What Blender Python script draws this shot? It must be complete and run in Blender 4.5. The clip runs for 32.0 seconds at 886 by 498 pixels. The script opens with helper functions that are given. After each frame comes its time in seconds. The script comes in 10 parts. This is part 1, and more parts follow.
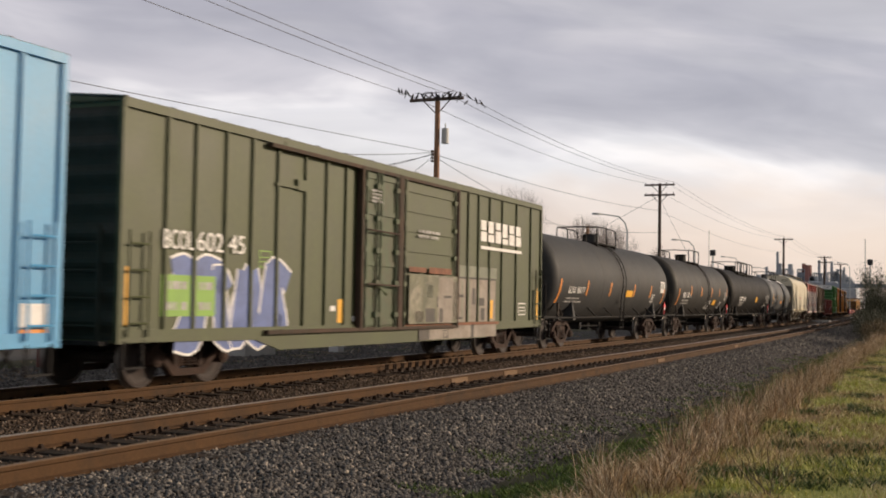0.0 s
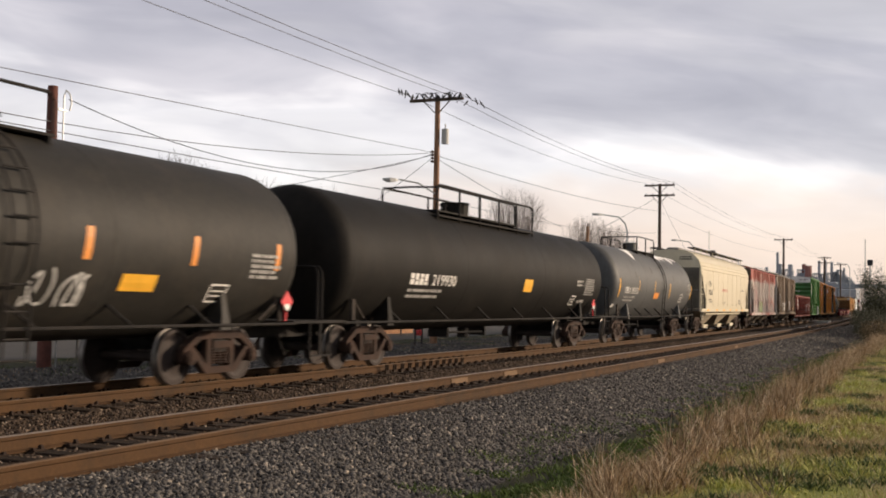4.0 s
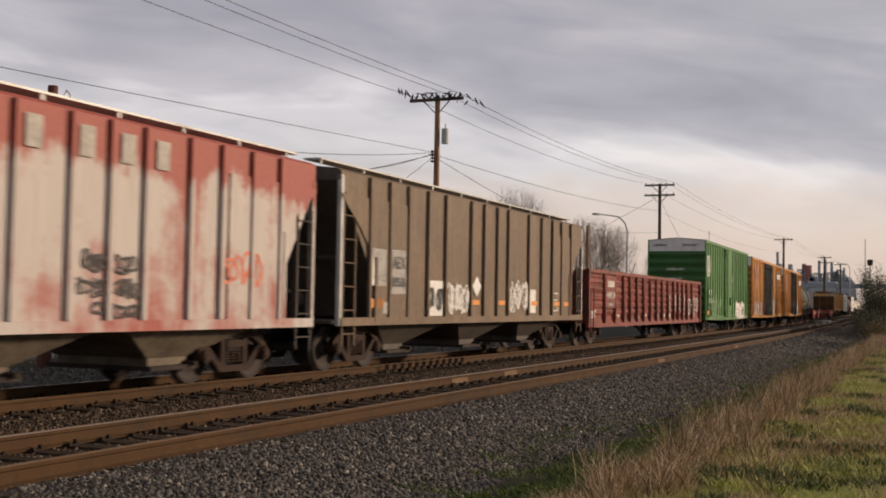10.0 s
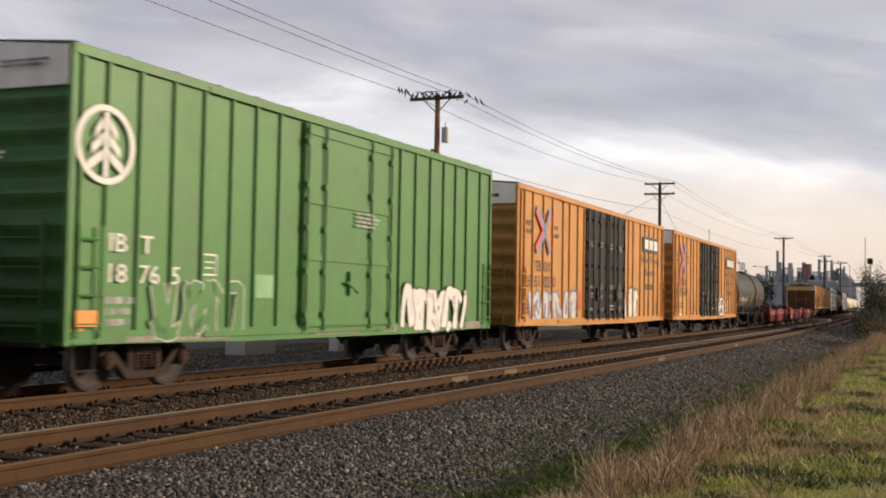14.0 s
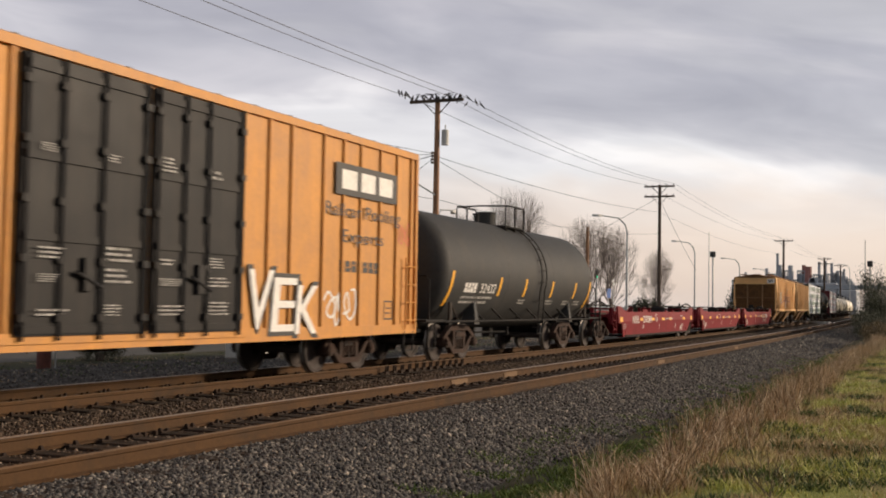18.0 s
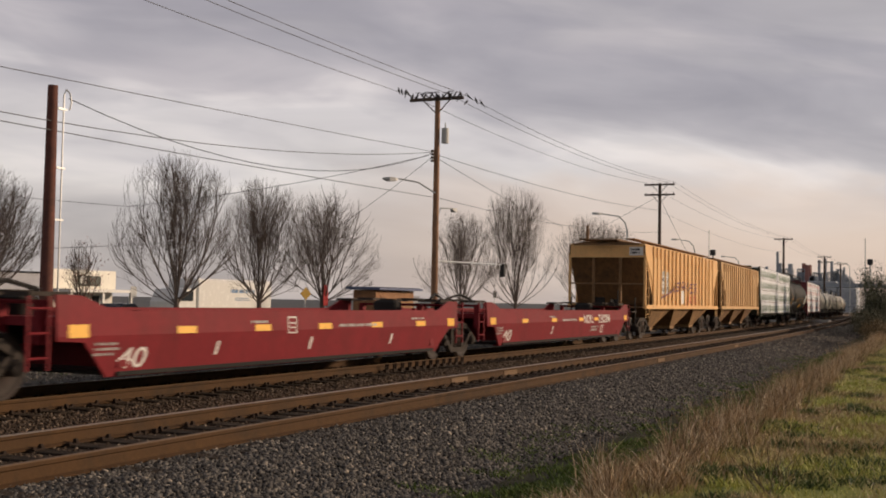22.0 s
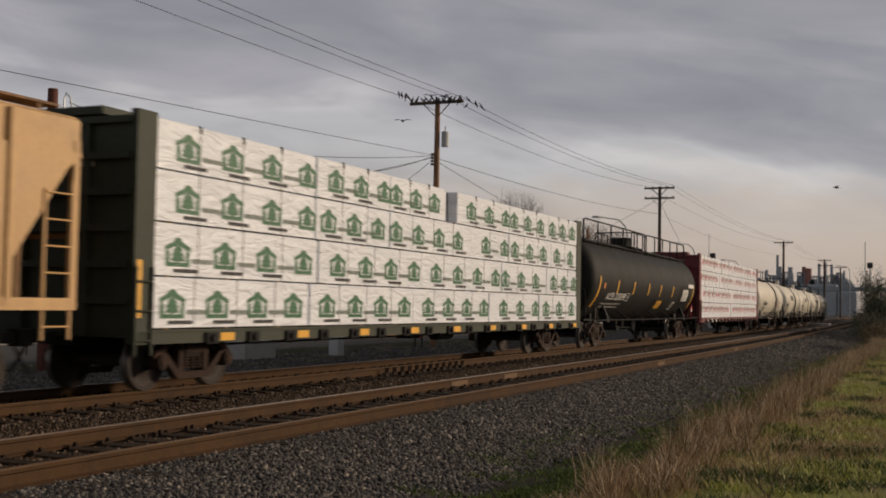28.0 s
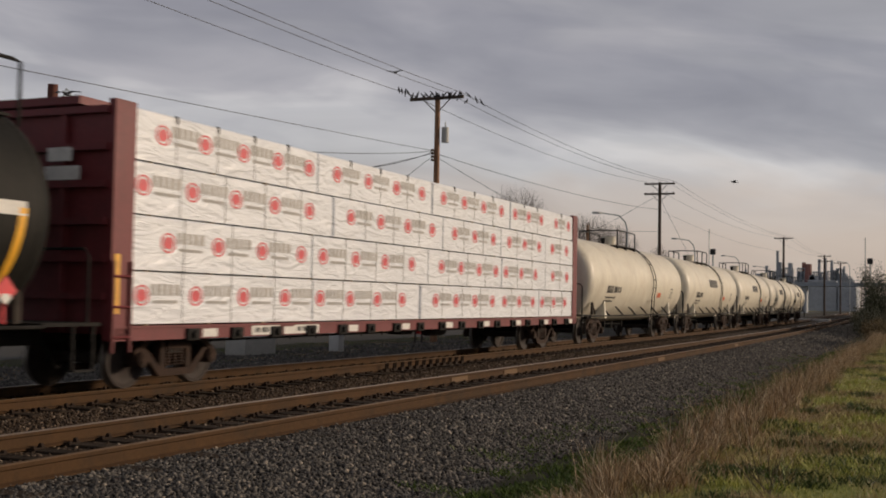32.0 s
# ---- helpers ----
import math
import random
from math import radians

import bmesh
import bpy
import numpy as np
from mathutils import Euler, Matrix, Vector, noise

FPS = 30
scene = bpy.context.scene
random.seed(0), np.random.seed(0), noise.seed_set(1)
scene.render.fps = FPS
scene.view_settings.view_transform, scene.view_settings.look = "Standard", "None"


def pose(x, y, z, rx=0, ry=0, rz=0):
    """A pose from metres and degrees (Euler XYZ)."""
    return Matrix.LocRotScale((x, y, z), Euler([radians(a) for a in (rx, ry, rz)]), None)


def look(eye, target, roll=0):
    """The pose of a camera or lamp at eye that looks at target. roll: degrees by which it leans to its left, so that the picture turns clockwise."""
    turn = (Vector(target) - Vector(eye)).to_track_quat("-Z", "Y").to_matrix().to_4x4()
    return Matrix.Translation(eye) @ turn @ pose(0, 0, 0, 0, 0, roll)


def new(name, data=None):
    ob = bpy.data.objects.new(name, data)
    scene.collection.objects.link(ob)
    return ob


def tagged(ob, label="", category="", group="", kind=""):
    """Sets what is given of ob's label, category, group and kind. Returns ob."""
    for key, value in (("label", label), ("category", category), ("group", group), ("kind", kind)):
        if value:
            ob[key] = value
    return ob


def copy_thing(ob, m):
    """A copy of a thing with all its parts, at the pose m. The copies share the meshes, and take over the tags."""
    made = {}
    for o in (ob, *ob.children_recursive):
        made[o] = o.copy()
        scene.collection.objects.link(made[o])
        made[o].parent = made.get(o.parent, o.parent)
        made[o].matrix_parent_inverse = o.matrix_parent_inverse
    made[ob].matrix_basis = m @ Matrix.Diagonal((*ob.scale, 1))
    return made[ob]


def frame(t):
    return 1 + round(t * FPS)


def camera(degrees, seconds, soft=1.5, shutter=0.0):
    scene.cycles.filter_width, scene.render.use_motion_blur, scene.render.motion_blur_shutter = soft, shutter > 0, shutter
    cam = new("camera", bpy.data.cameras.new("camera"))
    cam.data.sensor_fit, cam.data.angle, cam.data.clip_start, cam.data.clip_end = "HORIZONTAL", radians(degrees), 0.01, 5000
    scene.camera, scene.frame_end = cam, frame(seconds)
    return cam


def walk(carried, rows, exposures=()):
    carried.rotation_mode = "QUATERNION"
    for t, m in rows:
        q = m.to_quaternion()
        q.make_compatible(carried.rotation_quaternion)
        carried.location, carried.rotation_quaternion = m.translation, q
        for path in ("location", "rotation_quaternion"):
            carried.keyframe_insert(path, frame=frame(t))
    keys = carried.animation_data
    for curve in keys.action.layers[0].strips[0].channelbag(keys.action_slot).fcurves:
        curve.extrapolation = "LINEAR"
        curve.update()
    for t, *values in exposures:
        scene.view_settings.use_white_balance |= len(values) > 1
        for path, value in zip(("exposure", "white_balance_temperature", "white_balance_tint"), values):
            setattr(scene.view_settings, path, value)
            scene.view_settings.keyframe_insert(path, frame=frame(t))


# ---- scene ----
# The place: x runs along the railway, y across it away from the viewer, z up from the top of the rails.
import itertools

# ---- camera ----
EYE = (0.0, 0.0, 1.42)
YAW, PITCH, ROLL = 23.841, 2.615, 1.007
# Seconds and the tilt of the tripod head in degrees, from its mean.
TILT = [(0, 0.012), (1, 0.0), (1.5, -0.03), (2, 0.0), (3, 0.04), (3.5, 0.042), (5.5, 0.0), (6.5, 0.0), (7, 0.042), (7.5, 0.088), (8.5, 0.088),
        (9, 0.053), (10, 0.025), (10.5, -0.042), (11.5, -0.042), (12, -0.07), (12.5, -0.07), (13, -0.042), (14, -0.042), (14.5, -0.008),
        (16.5, 0.042), (17, 0.07), (18, 0.088), (19.5, 0.088), (20.5, 0.042), (21.5, 0.042), (22, 0.0), (23.5, -0.008), (24.5, -0.034),
        (25, 0.0), (25.5, 0.051), (27.5, 0.216), (28, 0.172), (29, 0.088), (30, 0.0), (30.5, -0.042), (31, -0.01), (32, -0.042)]


def aim(tilt):
    a, p = radians(YAW), radians(PITCH + tilt)
    way = Vector((math.cos(a) * math.cos(p), math.sin(a) * math.cos(p), math.sin(p)))
    return look(EYE, Vector(EYE) + way * 50, ROLL)


cam = camera(42.28, 32.0, soft=1.85, shutter=0.3)
walk(cam, [(t, aim(d)) for t, d in TILT],
     exposures=[(0, 0.0, 6500, 10), (1, 0.06, 6500, 10), (2, 0.15, 6500, 10), (6, 0.14, 6500, 10), (7, -0.06, 6500, 10), (8, -0.50, 6500, 10), (9, -0.53, 6600, 12), (10, -0.27, 6600, 12),
                (11, 0.0, 6550, 10), (12, 0.08, 6550, 10), (13, 0.06, 6450, 9), (17, 0.06, 6500, 9), (18, 0.0, 6500, 9), (19, 0.02, 6450, 9), (20, -0.2, 6600, 11), (21, -0.33, 6800, 12), (25, -0.37, 6800, 13), (28, -0.76, 6500, 9),
                (29, -0.80, 6500, 9), (30, -0.36, 6500, 9), (31, -0.14, 6400, 9), (32, -0.68, 6450, 9)])

# ---- sky and sun ----
SUN_AZ, SUN_EL = radians(-52), radians(15)      # azimuth from the x axis towards y


def link(nt, a, b):
    nt.links.new(a, b)


def node(nt, kind, **sets):
    n = nt.nodes.new(kind)
    for key, val in sets.items():
        if key == "op":
            n.operation = val
        elif key == "blend":
            n.blend_type = val
        elif key == "dtype":
            n.data_type = val
        else:
            n.inputs[key.replace("_", " ")].default_value = val
    return n


def math2(nt, op, a, b=None, clamp=False):
    n = nt.nodes.new("ShaderNodeMath")
    n.operation, n.use_clamp = op, clamp
    for i, v in enumerate((a, b)):
        if v is None:
            continue
        if isinstance(v, (int, float)):
            n.inputs[i].default_value = v
        else:
            nt.links.new(v, n.inputs[i])
    return n.outputs[0]


def ramp(nt, fac, stops, ease=False):
    n = nt.nodes.new("ShaderNodeValToRGB")
    cr = n.color_ramp
    if ease:
        cr.interpolation = "EASE"
    while len(cr.elements) < len(stops):
        cr.elements.new(0.5)
    for e, (p, c) in zip(cr.elements, stops):
        e.position = p
        e.color = (*c, 1) if len(c) == 3 else c
    nt.links.new(fac, n.inputs[0])
    return n.outputs[0]


def mixc(nt, fac, a, b, blend="MIX"):
    n = nt.nodes.new("ShaderNodeMix")
    n.data_type, n.blend_type = "RGBA", blend
    for sock, v in ((n.inputs[0], fac), (n.inputs[6], a), (n.inputs[7], b)):
        if isinstance(v, (int, float)):
            sock.default_value = v
        elif isinstance(v, tuple):
            sock.default_value = (*v, 1) if len(v) == 3 else v
        else:
            nt.links.new(v, sock)
    return n.outputs[2]


def make_sky():
    w = bpy.data.worlds.new("overcast_evening")
    scene.world = w
    w.use_nodes = True
    nt = w.node_tree
    nt.nodes.clear()
    out = nt.nodes.new("ShaderNodeOutputWorld")
    sky = nt.nodes.new("ShaderNodeTexSky")
    sky.sky_type, sky.sun_disc = "NISHITA", False
    sky.sun_elevation, sky.sun_rotation = SUN_EL, math.pi / 2 - SUN_AZ
    tc = nt.nodes.new("ShaderNodeTexCoord")
    sep = nt.nodes.new("ShaderNodeSeparateXYZ")
    link(nt, tc.outputs["Generated"], sep.inputs[0])
    x, y, z = sep.outputs
    # Height over the horizon; the belts of cloud lie level on one side and dip towards the sunset.
    left = math2(nt, "ADD", math2(nt, "MULTIPLY", x, -0.404), math2(nt, "MULTIPLY", y, 0.915))
    dip = math2(nt, "SUBTRACT", math2(nt, "SQRT", math2(nt, "ADD", math2(nt, "MULTIPLY", left, left), 0.02)), left)
    tilted = math2(nt, "ADD", z, math2(nt, "MULTIPLY", dip, 0.075))
    comb = nt.nodes.new("ShaderNodeCombineXYZ")
    link(nt, math2(nt, "MULTIPLY", left, 2.6), comb.inputs[0])
    link(nt, math2(nt, "MULTIPLY", tilted, 8.5), comb.inputs[1])
    link(nt, math2(nt, "MULTIPLY", math2(nt, "ADD", x, y), 0.9), comb.inputs[2])
    n1 = node(nt, "ShaderNodeTexNoise", Scale=1.0, Detail=5.0, Roughness=0.45, Distortion=0.4)
    n2 = node(nt, "ShaderNodeTexNoise", Scale=2.6, Detail=4.0, Roughness=0.45, Distortion=0.3)
    for n in (n1, n2):
        link(nt, comb.outputs[0], n.inputs["Vector"])
    wob = math2(nt, "ADD", math2(nt, "MULTIPLY", math2(nt, "SUBTRACT", n1.outputs[0], 0.5), 0.15), math2(nt, "MULTIPLY", math2(nt, "SUBTRACT", n2.outputs[0], 0.5), 0.14))
    belt_h = math2(nt, "ADD", math2(nt, "ADD", tilted, wob), 0.2)
    cloud = ramp(nt, belt_h, [(0.10, (0.50, 0.468, 0.48)), (0.235, (0.52, 0.49, 0.505)), (0.275, (0.62, 0.588, 0.60)), (0.325, (0.78, 0.75, 0.755)), (0.368, (0.775, 0.745, 0.765)),
                              (0.40, (0.535, 0.512, 0.555)), (0.445, (0.435, 0.416, 0.465)), (0.49, (0.50, 0.478, 0.512)), (0.55, (0.53, 0.507, 0.525)), (0.64, (0.40, 0.385, 0.41)), (0.8, (0.27, 0.258, 0.272)), (1.0, (0.22, 0.21, 0.22))])
    streaks = node(nt, "ShaderNodeTexNoise", Scale=1.0, Detail=4.0, Roughness=0.5, Distortion=0.5)
    mp = nt.nodes.new("ShaderNodeMapping")
    mp.inputs["Scale"].default_value = (2.0, 2.6, 2.0)
    link(nt, comb.outputs[0], mp.inputs[0])
    link(nt, mp.outputs[0], streaks.inputs["Vector"])
    cloud = mixc(nt, 1.0, cloud, ramp(nt, streaks.outputs[0], [(0.34, (0.86, 0.855, 0.87)), (0.5, (0.99, 0.985, 0.985)), (0.66, (1.2, 1.18, 1.15))]), "MULTIPLY")
    # Warm, pale light low on the sunset side.
    az = math2(nt, "ADD", math2(nt, "MULTIPLY", x, 0.985), math2(nt, "MULTIPLY", y, -0.17))
    side = ramp(nt, az, [(0.66, (0, 0, 0)), (0.95, (1, 1, 1))], True)
    low = ramp(nt, math2(nt, "ADD", math2(nt, "ABSOLUTE", math2(nt, "SUBTRACT", z, 0.052)), math2(nt, "MULTIPLY", wob, 0.7)), [(0.0, (1, 1, 1)), (0.03, (0.8, 0.8, 0.8)), (0.08, (0, 0, 0))], True)
    belt = mixc(nt, math2(nt, "MULTIPLY", math2(nt, "MULTIPLY", low, side), 0.7), cloud, (0.82, 0.63, 0.525))
    bg1 = nt.nodes.new("ShaderNodeBackground")
    bg1.inputs[1].default_value = 0.02
    link(nt, sky.outputs[0], bg1.inputs[0])
    bg2 = nt.nodes.new("ShaderNodeBackground")
    bg2.inputs[1].default_value = 1.0
    link(nt, belt, bg2.inputs[0])
    add = nt.nodes.new("ShaderNodeAddShader")
    link(nt, bg1.outputs[0], add.inputs[0])
    link(nt, bg2.outputs[0], add.inputs[1])
    link(nt, add.outputs[0], out.inputs[0])


make_sky()
sun = new("sun", bpy.data.lights.new("sun", "SUN"))
sun.data.energy, sun.data.angle, sun.data.color = 4.25, radians(6), (1.0, 0.79, 0.59)
sun.matrix_world = look((40 * math.cos(SUN_AZ), 40 * math.sin(SUN_AZ), 40 * math.tan(SUN_EL)), (0, 0, 0))

# ---- materials ----
MATS = {}


def surface(name, base, rough=0.6, metal=0.0, grain=0.12, scale=3.0, streak=0.0, dirt=None, dirt_amount=0.0, bump=0.1, bump_scale=60.0, random_tint=0.0, spec=0.4,
            dirt_scale=0.9, dirt_low=0.5):
    """Paint, metal, stone or earth: base colour varied at two scales, dirt patches, vertical streaks and fine relief."""
    if name in MATS:
        return MATS[name]
    m = bpy.data.materials.new(name)
    MATS[name] = m
    m.use_nodes = True
    nt = m.node_tree
    b = nt.nodes["Principled BSDF"]
    tc = nt.nodes.new("ShaderNodeTexCoord")
    co = tc.outputs["Object"]
    n1 = node(nt, "ShaderNodeTexNoise", Scale=scale, Detail=6.0, Roughness=0.6)
    n2 = node(nt, "ShaderNodeTexNoise", Scale=scale * 14, Detail=4.0)
    for n in (n1, n2):
        link(nt, co, n.inputs["Vector"])
    v = math2(nt, "ADD", math2(nt, "MULTIPLY", n1.outputs[0], 0.65), math2(nt, "MULTIPLY", n2.outputs[0], 0.35))
    lo = tuple(max(0, c * (1 - 2.2 * grain)) for c in base)
    hi = tuple(min(1, c * (1 + 2.2 * grain)) for c in base)
    col = ramp(nt, v, [(0.3, lo), (0.7, hi)])
    if random_tint:
        oi = nt.nodes.new("ShaderNodeObjectInfo")
        hs = nt.nodes.new("ShaderNodeHueSaturation")
        link(nt, math2(nt, "ADD", math2(nt, "MULTIPLY", oi.outputs["Random"], random_tint), 1 - random_tint / 2), hs.inputs["Value"])
        link(nt, col, hs.inputs["Color"])
        col = hs.outputs[0]
    if streak:
        mp = nt.nodes.new("ShaderNodeMapping")
        mp.inputs["Scale"].default_value = (7, 7, 0.35)
        link(nt, co, mp.inputs[0])
        n3 = node(nt, "ShaderNodeTexNoise", Scale=1.0, Detail=5.0, Roughness=0.65)
        link(nt, mp.outputs[0], n3.inputs["Vector"])
        f = ramp(nt, n3.outputs[0], [(0.45, (0, 0, 0)), (0.75, (1, 1, 1))])
        col = mixc(nt, math2(nt, "MULTIPLY", f, streak), col, dirt or (0.06, 0.045, 0.035))
    if dirt_amount:
        n4 = node(nt, "ShaderNodeTexNoise", Scale=dirt_scale, Detail=8.0, Roughness=0.7)
        link(nt, co, n4.inputs["Vector"])
        f = ramp(nt, n4.outputs[0], [(dirt_low, (0, 0, 0)), (dirt_low + 0.16, (1, 1, 1))])
        col = mixc(nt, math2(nt, "MULTIPLY", f, dirt_amount), col, dirt or (0.06, 0.045, 0.035))
    link(nt, col, b.inputs["Base Color"])
    r = math2(nt, "ADD", math2(nt, "MULTIPLY", n1.outputs[0], 0.25), rough - 0.12, clamp=True)
    link(nt, r, b.inputs["Roughness"])
    b.inputs["Metallic"].default_value = metal
    b.inputs["Specular IOR Level"].default_value = spec
    if bump:
        n5 = node(nt, "ShaderNodeTexNoise", Scale=bump_scale, Detail=3.0)
        link(nt, co, n5.inputs["Vector"])
        bp = nt.nodes.new("ShaderNodeBump")
        bp.inputs["Strength"].default_value = bump
        bp.inputs["Distance"].default_value = 0.02
        link(nt, n5.outputs[0], bp.inputs["Height"])
        link(nt, bp.outputs[0], b.inputs["Normal"])
    return m


# ---- mesh helpers ----
def empty(name):
    return new(name)


def part(name, bm, material, parent=None, label="", m=None):
    me = bm if isinstance(bm, bpy.types.Mesh) else bpy.data.meshes.new(name)
    if me is not bm:
        bm.to_mesh(me)
        bm.free()
        if material:
            me.materials.append(material)
    ob = new(name, me)
    ob.parent = parent
    if m is not None:
        ob.matrix_basis = m
    if label:
        ob["label"] = label
    return ob


def mesh_of(name, bm, material):
    me = bpy.data.meshes.new(name)
    bm.to_mesh(me)
    bm.free()
    me.materials.append(material)
    return me


def quads(bm, pts, faces):
    vs = [bm.verts.new(p) for p in pts]
    for f in faces:
        bm.faces.new([vs[i] for i in f])
    return vs


BOX = ((0, 3, 2, 1), (4, 5, 6, 7), (0, 1, 5, 4), (1, 2, 6, 5), (2, 3, 7, 6), (3, 0, 4, 7))


def box(bm, x0, x1, y0, y1, z0, z1):
    return quads(bm, [(x0, y0, z0), (x1, y0, z0), (x1, y1, z0), (x0, y1, z0), (x0, y0, z1), (x1, y0, z1), (x1, y1, z1), (x0, y1, z1)], BOX)


def chamfer_box(bm, x0, x1, y0, y1, z0, z1, c):
    """A box with its four upright and top edges cut back by c."""
    ring = lambda d, z: [(x0 + d + c, y0 + d, z), (x1 - d - c, y0 + d, z), (x1 - d, y0 + d + c, z), (x1 - d, y1 - d - c, z),
                         (x1 - d - c, y1 - d, z), (x0 + d + c, y1 - d, z), (x0 + d, y1 - d - c, z), (x0 + d, y0 + d + c, z)]
    loft(bm, [ring(0, z0), ring(0, z1 - c), ring(c, z1)])


def loft(bm, rings, caps=True, closed=True):
    vs = [[bm.verts.new(p) for p in r] for r in rings]
    n = len(vs[0])
    for a, b in zip(vs, vs[1:]):
        for i in range(n if closed else n - 1):
            j = (i + 1) % n
            bm.faces.new((a[i], a[j], b[j], b[i]))
    if caps:
        bm.faces.new(vs[0][::-1])
        bm.faces.new(vs[-1])
    return vs


def rod(bm, a, b, r, n=6, r2=None, caps=True):
    a, b = Vector(a), Vector(b)
    d = (b - a).normalized()
    u = d.orthogonal().normalized()
    w = d.cross(u)
    ring = lambda p, q: [p + (u * math.cos(t) + w * math.sin(t)) * q for t in [2 * math.pi * i / n for i in range(n)]]
    return loft(bm, [ring(a, r), ring(b, r if r2 is None else r2)], caps)


def tube(bm, pts, r, n=6):
    """A bent rod through points."""
    pts = [Vector(p) for p in pts]
    rings = []
    for i, p in enumerate(pts):
        d = (pts[min(i + 1, len(pts) - 1)] - pts[max(i - 1, 0)]).normalized()
        u = d.cross(Vector((0.31, 0.17, 0.93)))
        u = u.normalized() if u.length > 0.05 else d.orthogonal().normalized()
        w = d.cross(u)
        q = r[i] if isinstance(r, (list, tuple)) else r
        rings.append([p + (u * math.cos(t) + w * math.sin(t)) * q for t in [2 * math.pi * k / n for k in range(n)]])
    loft(bm, rings)


def prism(bm, outline, y0, y1):
    """An outline in x and z, drawn out from y0 to y1."""
    loft(bm, [[(x, y0, z) for x, z in outline], [(x, y1, z) for x, z in outline]])
    

def smooth(me, angle=35):
    me.polygons.foreach_set("use_smooth", [True] * len(me.polygons))
    me.set_sharp_from_angle(angle=radians(angle))


def fix(bm):
    bmesh.ops.recalc_face_normals(bm, faces=bm.faces)
    return bm


# ---- the line of the railway ----
CURVE, BEND_END = 0.000356, 120.0
NEAR_TRACK, TRAIN_TRACK = 7.896, 12.238        # centre lines
V0, ACC = 11.5986, -0.03852


def bend(s):
    a = min(max(s, 0.0), BEND_END)
    return CURVE * a * a / 2 + CURVE * BEND_END * max(s - BEND_END, 0.0)


def heading(s):
    return CURVE * min(max(s, 0.0), BEND_END)


def travelled(t):
    return V0 * t + ACC * ((t - 16) ** 2 - 256) / 2


def on_track(s, centre):
    return Matrix.Translation((s, centre + bend(s), 0)) @ Matrix.Rotation(heading(s), 4, "Z")

# ---- ground ----
def ground_material(name, cols, scale, rough=0.95, bump=0.4, bscale=25.0, patch_cols=None, pscale=0.5, plow=0.5):
    m = bpy.data.materials.new(name)
    m.use_nodes = True
    nt = m.node_tree
    b = nt.nodes["Principled BSDF"]
    tc = nt.nodes.new("ShaderNodeTexCoord")
    n1 = node(nt, "ShaderNodeTexNoise", Scale=scale, Detail=8.0, Roughness=0.65)
    n2 = node(nt, "ShaderNodeTexVoronoi", Scale=bscale)
    n3 = node(nt, "ShaderNodeTexNoise", Scale=pscale, Detail=6.0, Roughness=0.6)
    for n in (n1, n2, n3):
        link(nt, tc.outputs["Object"], n.inputs["Vector"])
    col = ramp(nt, n1.outputs[0], [(0.3, cols[0]), (0.5, cols[1]), (0.7, cols[2])])
    col = mixc(nt, 0.35, col, mixc(nt, n2.outputs["Color"], cols[0], cols[2]))
    if patch_cols:
        f = ramp(nt, n3.outputs[0], [(plow, (0, 0, 0)), (plow + 0.12, (1, 1, 1))])
        col = mixc(nt, f, col, mixc(nt, n1.outputs[0], patch_cols[0], patch_cols[1]))
    link(nt, col, b.inputs["Base Color"])
    b.inputs["Roughness"].default_value = rough
    b.inputs["Specular IOR Level"].default_value = 0.2
    bp = nt.nodes.new("ShaderNodeBump")
    bp.inputs["Strength"].default_value = bump
    bp.inputs["Distance"].default_value = 0.04
    link(nt, n2.outputs["Distance"], bp.inputs["Height"])
    link(nt, bp.outputs[0], b.inputs["Normal"])
    return m


def island_material(name, stops, rough=0.9, patch_stops=None, pscale=0.6, plow=0.48, spec=0.25):
    """For loose pieces joined in one mesh: each takes its own shade; wide patches may differ."""
    m = bpy.data.materials.new(name)
    m.use_nodes = True
    nt = m.node_tree
    b = nt.nodes["Principled BSDF"]
    g = nt.nodes.new("ShaderNodeNewGeometry")
    col = ramp(nt, g.outputs["Random Per Island"], stops)
    tc = nt.nodes.new("ShaderNodeTexCoord")
    if patch_stops:
        n3 = node(nt, "ShaderNodeTexNoise", Scale=pscale, Detail=5.0, Roughness=0.6)
        link(nt, tc.outputs["Object"], n3.inputs["Vector"])
        f = ramp(nt, n3.outputs[0], [(plow, (0, 0, 0)), (plow + 0.10, (1, 1, 1))])
        col = mixc(nt, f, col, ramp(nt, g.outputs["Random Per Island"], patch_stops))
    n = node(nt, "ShaderNodeTexNoise", Scale=40.0, Detail=3.0)
    link(nt, tc.outputs["Object"], n.inputs["Vector"])
    col = mixc(nt, 0.3, col, mixc(nt, n.outputs[0], (0.02, 0.02, 0.02), col), "MIX")
    link(nt, col, b.inputs["Base Color"])
    b.inputs["Roughness"].default_value = rough
    b.inputs["Specular IOR Level"].default_value = spec
    return m


